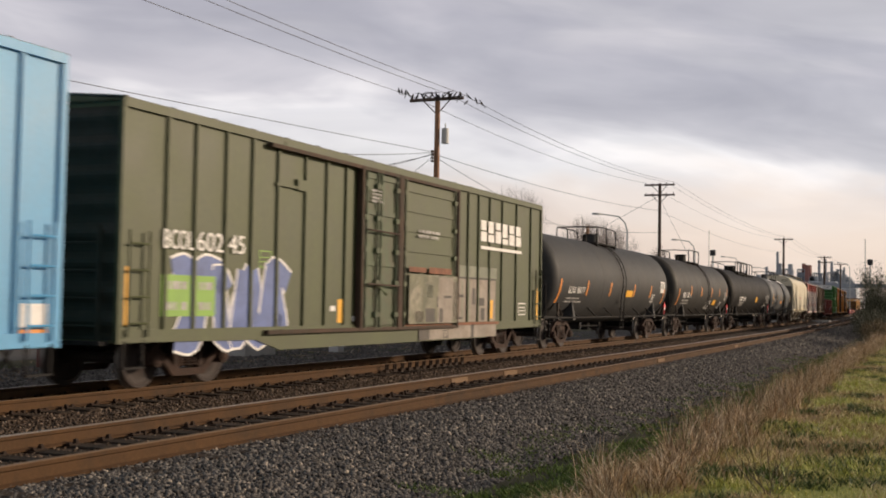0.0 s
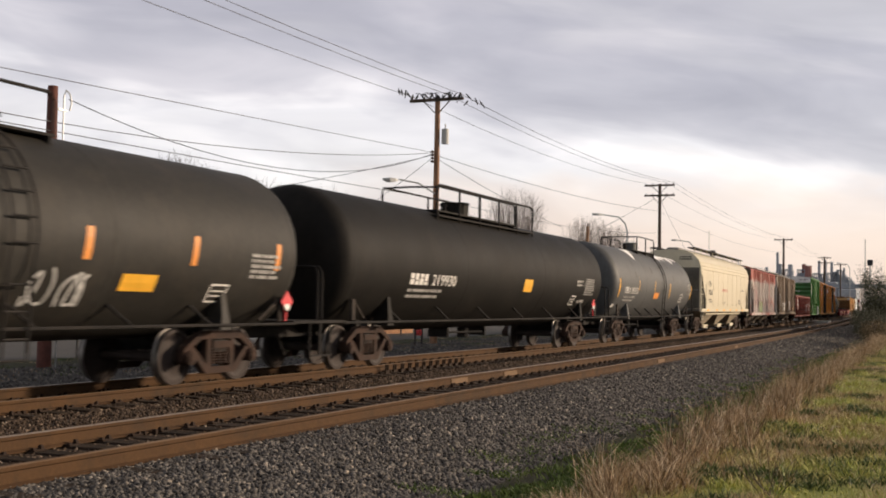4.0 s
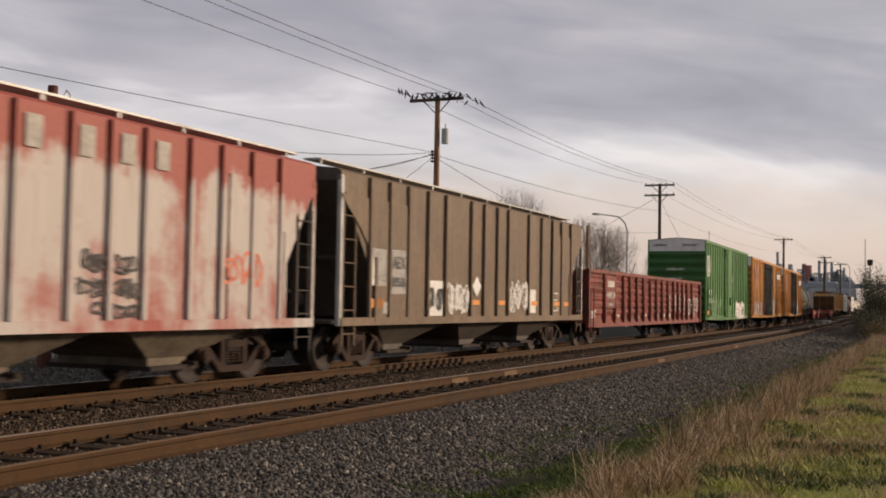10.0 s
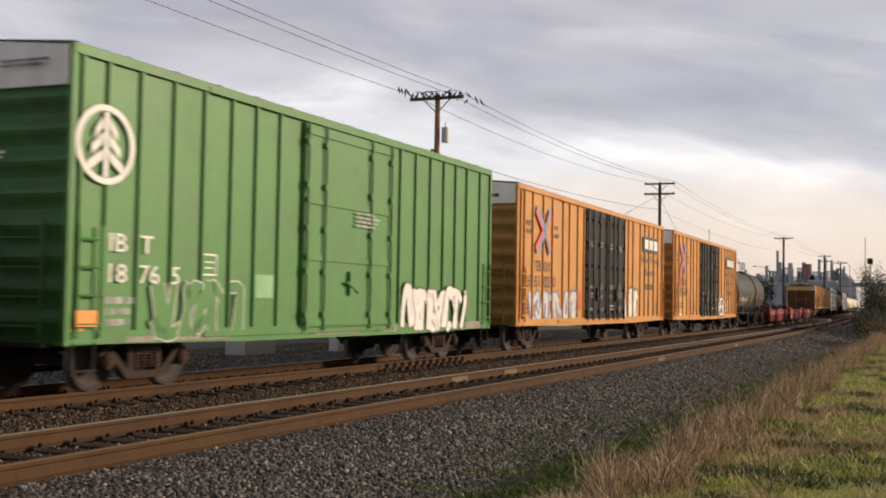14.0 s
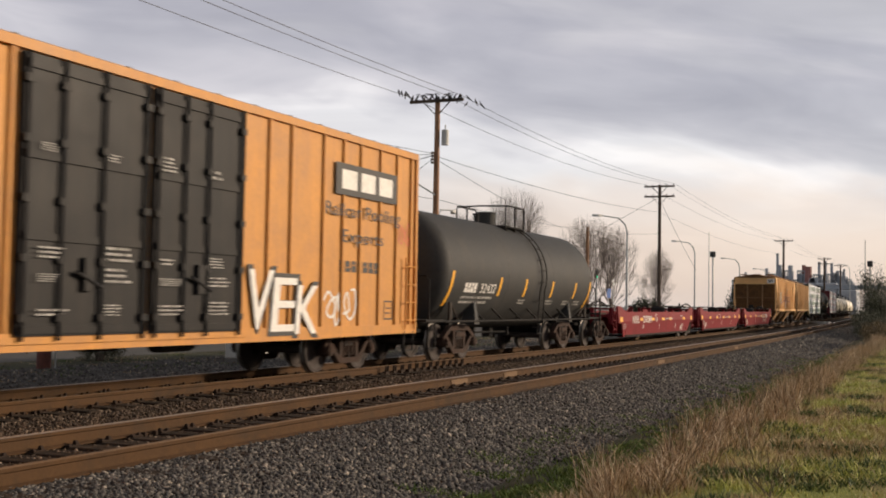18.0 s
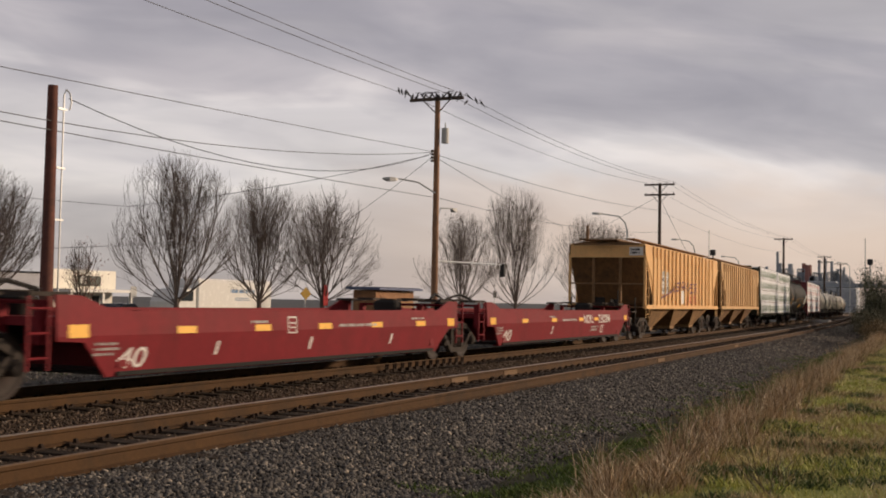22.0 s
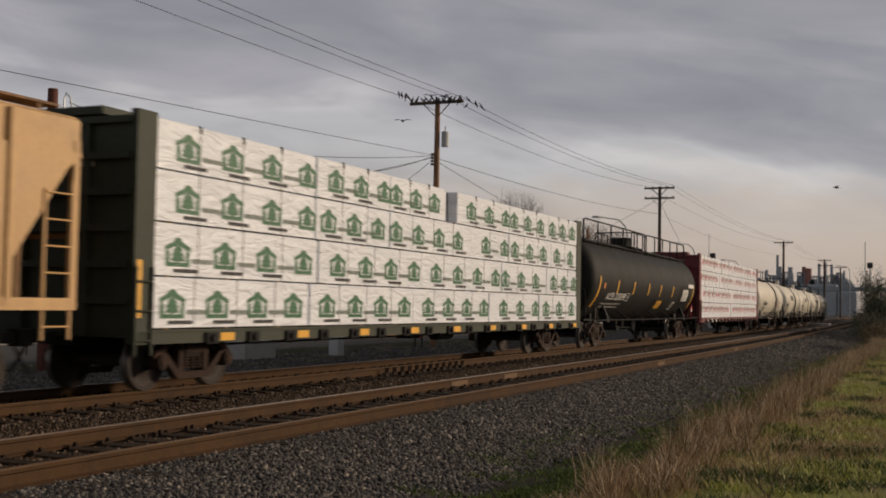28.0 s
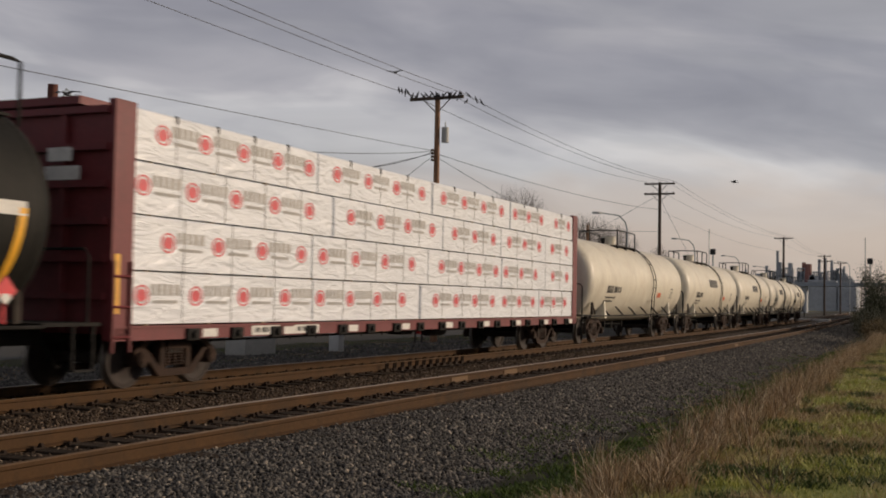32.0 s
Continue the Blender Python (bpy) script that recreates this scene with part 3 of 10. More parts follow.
def twiggy_weed(x, y, z, h, seed, stems=9):
    rnd = random.Random(seed)
    ob = tagged(empty("twiggy_weed"), "nearly leafless twiggy weed with thin stems, in the grass", "weed", "twiggy weeds")
    ob.location = (x, y, z)
    bm = bmesh.new()
    for _ in range(stems):
        a, l = rnd.uniform(0, 6.28), rnd.uniform(0.2, 0.95) * h
        p = Vector((rnd.uniform(-0.04, 0.04), rnd.uniform(-0.04, 0.04), -0.03))
        q = p + Vector((math.cos(a) * l, math.sin(a) * l, h * rnd.uniform(0.6, 1.0)))
        m = (p + q) / 2 + Vector((rnd.uniform(-1, 1), rnd.uniform(-1, 1), 0)) * 0.05
        tube(bm, [p, m, q], [0.0045, 0.0035, 0.0015], 4)
        for k in range(2):
            t = rnd.uniform(0.35, 0.95)
            o = p.lerp(q, t)
            tube(bm, [o, o + Vector((rnd.uniform(-1, 1), rnd.uniform(-1, 1), 1.0)) * 0.10 * h], [0.0022, 0.001], 3)
    part("stem", fix(bm), TWIG, ob)
    pos = np.array([(rnd.uniform(-0.2, 0.2) * h, rnd.uniform(-0.2, 0.2) * h, rnd.uniform(0.02, 0.5) * h) for _ in range(26)])
    lf = blades("leaves", pos, lambda r, n: r.uniform(0.02, 0.06, n), lambda r, n: r.uniform(0.4, 1.2, n), lambda r, n: r.uniform(0.004, 0.01, n), WEED, seed, "", "")
    lf.parent = ob
    for k in ("label", "category", "kind"):
        if k in lf:
            del lf[k]
    lf["kind"] = "stuff"


for k, (x, y, z, h) in enumerate(((10.3, 2.2, -0.03, 0.55), (8.95, 1.22, 0.0, 0.5), (16.0, 2.5, -0.05, 0.6), (24.0, 2.9, -0.1, 0.7), (13.0, 2.6, -0.05, 0.5))):
    twiggy_weed(x, y, z, h, 20 + k, 11)

# ---- rolling stock: shared pieces ----
PAINT_WHITE = surface("white_lettering", (0.72, 0.70, 0.66), 0.6, grain=0.1, scale=6, bump=0)
PRINT_WHITE = surface("faint_white_print", (0.36, 0.35, 0.33), 0.65, grain=0.3, scale=9, bump=0)
PAINT_BLACK = surface("black_lettering", (0.035, 0.033, 0.032), 0.6, bump=0)
PAINT_YELLOW = surface("reflective_yellow", (0.80, 0.42, 0.04), 0.45, grain=0.08, scale=5, bump=0)
PAINT_ORANGE = surface("reflective_orange", (0.72, 0.27, 0.05), 0.45, grain=0.1, scale=5, bump=0)
PAINT_RED = surface("red_lettering", (0.55, 0.05, 0.05), 0.55, bump=0)
PAINT_BLUE = surface("blue_paint", (0.10, 0.20, 0.36), 0.55, bump=0)
CAST = surface("cast_steel_rusty", (0.043, 0.025, 0.018), 0.85, grain=0.25, scale=4, dirt=(0.014, 0.011, 0.010), dirt_amount=0.7, dirt_scale=3.0, spec=0.25, bump=0.3)
CAST_GREY = surface("cast_steel_grey", (0.046, 0.037, 0.031), 0.85, grain=0.25, scale=4, dirt=(0.016, 0.013, 0.011), dirt_amount=0.7, dirt_scale=3.0, bump=0.3, spec=0.25)
WHEEL = surface("wheel_steel_brown", (0.034, 0.024, 0.020), 0.75, grain=0.25, scale=5, bump=0.15)
TREAD = surface("wheel_tread_bright", (0.24, 0.22, 0.20), 0.45, metal=0.9, grain=0.05, bump=0)
UNDER = surface("underframe_black", (0.018, 0.0165, 0.0155), 0.85, grain=0.3, scale=3, dirt=(0.042, 0.034, 0.028), dirt_amount=0.45, bump=0.2, spec=0.25)
CARS = []
WHEELSETS = []
WHEEL_R = 0.45


def wheelset_mesh():
    bm = bmesh.new()
    rod(bm, (0, -0.98, 0), (0, 0.98, 0), 0.085, 10)
    n = 28
    for sgn in (-1, 1):
        prof = [(0.12, 0.80), (0.13, 0.84), (0.20, 0.80), (0.33, 0.775), (0.385, 0.79), (0.40, 0.805), (WHEEL_R, 0.80), (WHEEL_R + 0.004, 0.715), (WHEEL_R + 0.03, 0.70),
                (WHEEL_R + 0.028, 0.675), (0.40, 0.67), (0.385, 0.70), (0.30, 0.71), (0.18, 0.68), (0.12, 0.66)]
        rings = [[bm.verts.new((r * math.cos(2 * math.pi * k / n), sgn * y, r * math.sin(2 * math.pi * k / n))) for k in range(n)] for r, y in prof]
        for i, (a, b) in enumerate(zip(rings, rings[1:])):
            for k in range(n):
                f = bm.faces.new((a[k], a[(k + 1) % n], b[(k + 1) % n], b[k]))
                f.material_index = 1 if i in (6, 7) else 0
    fix(bm)
    me = mesh_of("wheelset", bm, WHEEL)
    me.materials.append(TREAD)
    smooth(me, 30)
    return me


def sideframe_mesh(material):
    bm = bmesh.new()
    y0, y1 = -0.07, 0.07
    prism(bm, [(-1.03, 0.38), (-1.03, 0.57), (-0.95, 0.64), (-0.60, 0.84), (-0.42, 0.88), (0.42, 0.88), (0.60, 0.84), (0.95, 0.64), (1.03, 0.57), (1.03, 0.38), (0.96, 0.36), (0.90, 0.55),
               (0.55, 0.74), (-0.55, 0.74), (-0.90, 0.55), (-0.96, 0.36)], y0, y1)
    prism(bm, [(-0.86, 0.57), (-0.74, 0.61), (-0.36, 0.28), (0.36, 0.28), (0.74, 0.61), (0.86, 0.57), (0.42, 0.17), (-0.42, 0.17)], y0 + 0.005, y1 - 0.005)
    for x in (-0.33, 0.33):
        prism(bm, [(x - 0.07, 0.25), (x - 0.055, 0.78), (x + 0.055, 0.78), (x + 0.07, 0.25)], y0 + 0.012, y1 - 0.012)
    for x in (-0.89, 0.89):
        rod(bm, (x, -0.13, 0.45), (x, 0.10, 0.45), 0.12, 12)
        rod(bm, (x, -0.155, 0.45), (x, -0.12, 0.45), 0.08, 10)
    fix(bm)
    return mesh_of("sideframe", bm, material)


def spring_mesh():
    bm = bmesh.new()
    for x in (-0.17, 0.0, 0.17):
        rings = []
        for k in range(6):
            z = 0.32 + k * 0.045
            rings += [(z, 0.055), (z + 0.008, 0.075), (z + 0.026, 0.075), (z + 0.034, 0.055)]
        loft(bm, [[(x + r * math.cos(a), r * math.sin(a), z) for a in [i * math.pi / 4 for i in range(8)]] for z, r in rings])
    box(bm, -0.25, 0.25, -0.08, 0.08, 0.59, 0.70)
    return mesh_of("spring_nest", fix(bm), CAST)


def bolster_mesh():
    bm = bmesh.new()
    box(bm, -0.20, 0.20, -1.05, 1.05, 0.52, 0.72)
    rod(bm, (0, 0, 0.70), (0, 0, 0.80), 0.25, 12)
    for x in (-0.42, 0.42):
        box(bm, x - 0.05, x + 0.05, -0.8, 0.8, 0.36, 0.46)
    return mesh_of("truck", fix(bm), UNDER)


TRUCK = {"wheel": wheelset_mesh(), "frame_brown": sideframe_mesh(CAST), "frame_grey": sideframe_mesh(CAST_GREY), "spring": spring_mesh(), "bolster": bolster_mesh()}


def add_truck(car, x, style="frame_brown", u=0.0):
    t = part("truck", TRUCK["bolster"], None, car, m=pose(x, 0, 0))
    for y in (-1.0, 1.0):
        part("sideframe", TRUCK[style], None, t, m=pose(0, y, 0, 0, 0, 0 if y < 0 else 180))
        part("spring_nest", TRUCK["spring"], None, t, m=pose(0, y, 0))
    for dx in (-0.89, 0.89):
        w = part("wheelset", TRUCK["wheel"], None, t, m=pose(dx, 0, WHEEL_R))
        WHEELSETS.append((w, dx, x + u))
    return t


def coupler_mesh():
    bm = bmesh.new()
    box(bm, 0.0, 0.45, -0.09, 0.09, 0.76, 0.92)
    box(bm, 0.42, 0.62, -0.16, 0.05, 0.72, 0.97)
    box(bm, 0.56, 0.70, -0.02, 0.16, 0.73, 0.96)
    tube(bm, [(0.15, -0.35, 0.72), (0.3, -0.36, 0.5), (0.5, -0.3, 0.34), (0.66, -0.22, 0.36)], 0.025, 6)
    return mesh_of("coupler", fix(bm), UNDER)


COUPLER = coupler_mesh()


def add_couplers(car, half):
    part("coupler", COUPLER, None, car, m=pose(half - 0.05, 0, 0))
    part("coupler", COUPLER, None, car, m=pose(-half + 0.05, 0, 0, 0, 0, 180))


def place(car, left, right, label, category, group="cars of the freight train"):
    tagged(car, label, category, group)
    CARS.append((car, (left + right) / 2))
    return car


# ---- lettering ----
GLYPHS = {}


def glyph_mesh(text):
    """A flat mesh of the built-in font, in its own units."""
    if text not in GLYPHS:
        cu = bpy.data.curves.new("lettering", "FONT")
        cu.body, cu.resolution_u = text, 3
        ob = new("lettering", cu)
        dg = bpy.context.evaluated_depsgraph_get()
        dg.update()
        me = bpy.data.meshes.new_from_object(ob.evaluated_get(dg))
        bpy.data.objects.remove(ob)
        vs = np.array([v.co[:2] for v in me.vertices])
        GLYPHS[text] = (vs, [tuple(p.vertices) for p in me.polygons])
    return GLYPHS[text]


class Skin:
    """The painted side of a car: a flat wall at y, or a drum of radius r about the height zc."""

    def __init__(self, y=None, r=None, zc=0.0):
        self.y, self.r, self.zc = y, r, zc

    def at(self, x, z, lift=0.006):
        if self.r is None:
            return (x, self.y - lift, z)
        a = max(-1.0, min(1.0, (z - self.zc) / self.r))
        return (x, -(self.r + lift) * math.sqrt(1 - a * a), self.zc + (self.r + lift) * a)


def flat_mesh(name, pts, faces, material):
    me = bpy.data.meshes.new(name)
    me.from_pydata(pts, [], faces)
    me.materials.append(material)
    return me


def letters(car, skin, text, x0, x1, z0, z1, material=PAINT_WHITE, slant=0.0, lift=0.008, name="lettering"):
    vs, faces = glyph_mesh(text)
    lo, hi = vs.min(0), vs.max(0)
    k = (np.array((x1 - x0, z1 - z0))) / (hi - lo)
    pts = []
    bold = 0.03 * (z1 - z0)
    for dx, dl in ((0.0, 0.0), (bold, 0.0008)):
        for vx, vy in vs:
            px, pz = (vx - lo[0]) * k[0], (vy - lo[1]) * k[1]
            pts.append(skin.at(x0 + px + slant * pz + dx, z0 + pz, lift + dl))
    n = len(vs)
    if z1 - z0 < 0.18:
        faces = list(faces) + [tuple(i + n for i in f) for f in faces]
        return tagged(part(name, flat_mesh(name, pts, faces, material), None, car), kind="stuff")
    # One part for each separate sign.
    root = list(range(n))

    def find(i):
        while root[i] != i:
            i = root[i]
        return i
    for f in faces:
        for i in f[1:]:
            root[find(i)] = find(f[0])
    groups = {}
    for f in faces:
        groups.setdefault(find(f[0]), []).append(f)
    for fs in groups.values():
        ids = sorted({i for f in fs for i in f})
        at = {i: k for k, i in enumerate(ids)}
        fs2 = [tuple(at[i] for i in f) for f in fs]
        part(name, flat_mesh(name, [pts[i] for i in ids] + [pts[i + n] for i in ids], fs2 + [tuple(k + len(ids) for k in f) for f in fs2], material), None, car)


def patch(car, skin, x0, x1, z0, z1, material, name="decal", lift=0.007, shear=0.0, label=""):
    n = 1 if skin.r is None else max(1, int((z1 - z0) / 0.12))
    pts, faces = [], []
    for i in range(n + 1):
        z = z0 + (z1 - z0) * i / n
        d = shear * (z - z0)
        pts += [skin.at(x0 + d, z, lift), skin.at(x1 + d, z, lift)]
        if i:
            faces.append((2 * i - 2, 2 * i - 1, 2 * i + 1, 2 * i))
    return part(name, flat_mesh(name, pts, faces, material), None, car, label)


def bars(car, skin, x0, x1, z0, z1, rows, material=PRINT_WHITE, seed=1, name="small_print", fill=0.62):
    """Lines of print too small to read: broken bars."""
    rnd = random.Random(seed)
    pts, faces = [], []
    h = (z1 - z0) / rows
    for r in range(rows):
        x = x0
        end = x1 - (x1 - x0) * rnd.uniform(0, 0.25)
        while x < end - 0.02:
            w = min(end - x, h * rnd.choice((0.3, 0.3, 0.5, 0.7, 1.1)))
            za = z1 - (r + 1) * h + h * (1 - fill) / 2
            k = len(pts)
            pts += [skin.at(x, za, 0.009), skin.at(x + w, za, 0.009), skin.at(x + w, za + h * fill, 0.009), skin.at(x, za + h * fill, 0.009)]
            faces.append((k, k + 1, k + 2, k + 3))
            x += w + h * (0.16 if rnd.random() < 0.75 else 0.5)
    return tagged(part(name, flat_mesh(name, pts, faces, material), None, car), kind="stuff")


def blocks(car, skin, x0, x1, z0, z1, n, material=PAINT_WHITE, lift=0.009):
    """An owner's mark as n plain letter-sized blocks, each split by a slit."""
    w, h = (x1 - x0) / n, z1 - z0
    for k in range(n):
        a, b = x0 + k * w, x0 + (k + 0.80) * w
        pts, faces = [], []
        cut = (0.5, 0.40, 0.62, 0.30, 0.56)[k % 5]
        for c2, c3 in ((z0, z0 + h * (cut - 0.035)), (z0 + h * (cut + 0.035), z1)):
            q = len(pts)
            b = x0 + (k + (0.80 if c2 == z0 else 0.72)) * w
            pts += [skin.at(a, c2, lift), skin.at(b, c2, lift), skin.at(b, c3, lift), skin.at(a, c3, lift)]
            faces.append((q, q + 1, q + 2, q + 3))
        part("mark_block", flat_mesh("mark_block", pts, faces, material), None, car)


def frame_mark(car, skin, x0, x1, z0, z1, material=PAINT_WHITE, w=0.03):
    pts, faces = [], []
    for a, b, c, d in ((x0, x1, z0, z0 + w), (x0, x1, z1 - w, z1), (x0, x0 + w, z0 + w, z1 - w), (x1 - w, x1, z0 + w, z1 - w),
                       (x0 + 2.5 * w, x1 - 2.5 * w, z0 + (z1 - z0) * 0.58, z0 + (z1 - z0) * 0.58 + 0.8 * w), (x0 + 2.5 * w, x1 - 3.5 * w, z0 + (z1 - z0) * 0.32, z0 + (z1 - z0) * 0.32 + 0.8 * w)):
        if b <= a or d <= c:
            continue
        k = len(pts)
        pts += [skin.at(a, c, 0.009), skin.at(b, c, 0.009), skin.at(b, d, 0.009), skin.at(a, d, 0.009)]
        faces.append((k, k + 1, k + 2, k + 3))
    return part("data_panel", flat_mesh("data_panel", pts, faces, material), None, car)


def ribbon(pts, faces, skin, line, w, lift):
    """A brush stroke of width w along points in x and z."""
    k = len(pts)
    for i, (x, z) in enumerate(line):
        xa, za = line[max(i - 1, 0)]
        xb, zb = line[min(i + 1, len(line) - 1)]
        d = math.hypot(xb - xa, zb - za) or 1
        nx, nz = -(zb - za) / d * w / 2, (xb - xa) / d * w / 2
        pts += [skin.at(x + nx, z + nz, lift), skin.at(x - nx, z - nz, lift)]
        if i:
            a = k + 2 * i
            faces.append((a - 2, a - 1, a + 1, a))


def curve(ctrl, n=5):
    """A smooth line through points."""
    line = []
    for i in range(len(ctrl) - 1):
        p0, p1, p2, p3 = (ctrl[min(max(i + k - 1, 0), len(ctrl) - 1)] for k in range(4))
        for t in [k / n for k in range(n)]:
            line.append(tuple(0.5 * (2 * b + (d - a) * t + (2 * a - 5 * b + 4 * d - e) * t * t + (3 * b - a - 3 * d + e) * t ** 3) for a, b, d, e in zip(p0, p1, p2, p3)))
    return line + [ctrl[-1]]


def scrawl(car, skin, x0, x1, z0, z1, material, seed, count=4, w=0.06, fill=None, loops=2, name="spray_paint", bold=1.0):
    """Sprayed tangle that spells nothing. With a fill: fat interlocked arms with an outline. Without: thin overlapping curls."""
    rnd = random.Random(seed)
    pts, faces = [], []
    cw, h = (x1 - x0) / count, z1 - z0
    body = min(0.30 * cw, 0.2 * h) * bold
    inside = lambda x, z: (min(max(x, x0), x1), min(max(z, z0), z1))
    for c in range(count):
        cx, cz = x0 + (c + 0.5) * cw, (z0 + z1) / 2 + rnd.uniform(-0.06, 0.06) * h
        if fill:
            # Slanting arms that cross their neighbours, some with a hooked foot.
            lines = []
            for k in range(3):
                a = rnd.uniform(-0.62, 0.62) * cw
                lean = rnd.uniform(-0.4, 0.4) * cw
                hook = rnd.choice((-1, 1)) * rnd.uniform(0.25, 0.55) * cw
                up = rnd.choice((-1, 1))
                lines.append([(cx + a + lean, cz + up * 0.46 * h), (cx + a, cz + up * rnd.uniform(-0.1, 0.1) * h), (cx + a - lean * 0.6, cz - up * 0.40 * h), (cx + a - lean * 0.6 + hook, cz - up * rnd.uniform(0.1, 0.42) * h)])
        else:
            # Loops that wind round and drift along.
            lines = []
            for k in range(max(1, loops - 1)):
                ph, turn, d = rnd.uniform(0, 6.28), rnd.choice((-1, 1)), rnd.uniform(-0.3, 0.3) * cw
                m = rnd.randint(9, 13)
                lines.append([(cx + d + (q / m - 0.5) * cw * 0.9 + math.cos(ph + turn * q * 1.35) * cw * rnd.uniform(0.12, 0.42), cz + math.sin(ph + turn * q * 1.35) * h * rnd.uniform(0.2, 0.5)) for q in range(m)])
        for q, ctrl in enumerate(lines):
            line = curve([inside(x, z) for x, z in ctrl])
            lift = 0.010 + 0.0012 * c + 0.0003 * q
            ribbon(pts, faces, skin, line, body + 1.4 * w if fill else w, lift)
            if fill:
                fpts, ffaces = [], []
                ribbon(fpts, ffaces, skin, line, body, lift + 0.0008)
                part("spray_fill", flat_mesh("spray_fill", fpts, ffaces, fill), None, car)
    return part(name, flat_mesh(name, pts, faces, material), None, car)


def ladder(car, x0, x1, y, z0, z1, rungs, material, name="ladder", r=0.018):
    bm = bmesh.new()
    for x in (x0, x1):
        box(bm, x - 0.018, x + 0.018, y - 0.018, y + 0.018, z0, z1)
    for i in range(rungs):
        z = z0 + (z1 - z0) * (i + 0.5) / rungs
        rod(bm, (x0, y - 0.01, z), (x1, y - 0.01, z), r, 6)
    return part(name, fix(bm), material, car)


def wheel_marks(car, half, style="frame_brown", inset=2.3):
    add_truck(car, -half + inset, style)
    add_truck(car, half - inset, style)


def brake_gear(car, half, seed=3):
    """Centre sill, cross bearers and air tanks under the floor."""
    bm = bmesh.new()
    box(bm, -half + 0.1, half - 0.1, -0.25, 0.25, 0.72, 1.0)
    part("centre_sill", fix(bm), UNDER, car)
    bm = bmesh.new()
    rod(bm, (1.2, -0.75, 0.72), (2.1, -0.75, 0.72), 0.17, 10)
    rod(bm, (-half * 0.6, 0.4, 0.6), (half * 0.6, 0.4, 0.62), 0.025, 6)
    box(bm, -0.4, 0.2, -0.85, -0.5, 0.62, 0.84)
    part("air_tank", fix(bm), UNDER, car)


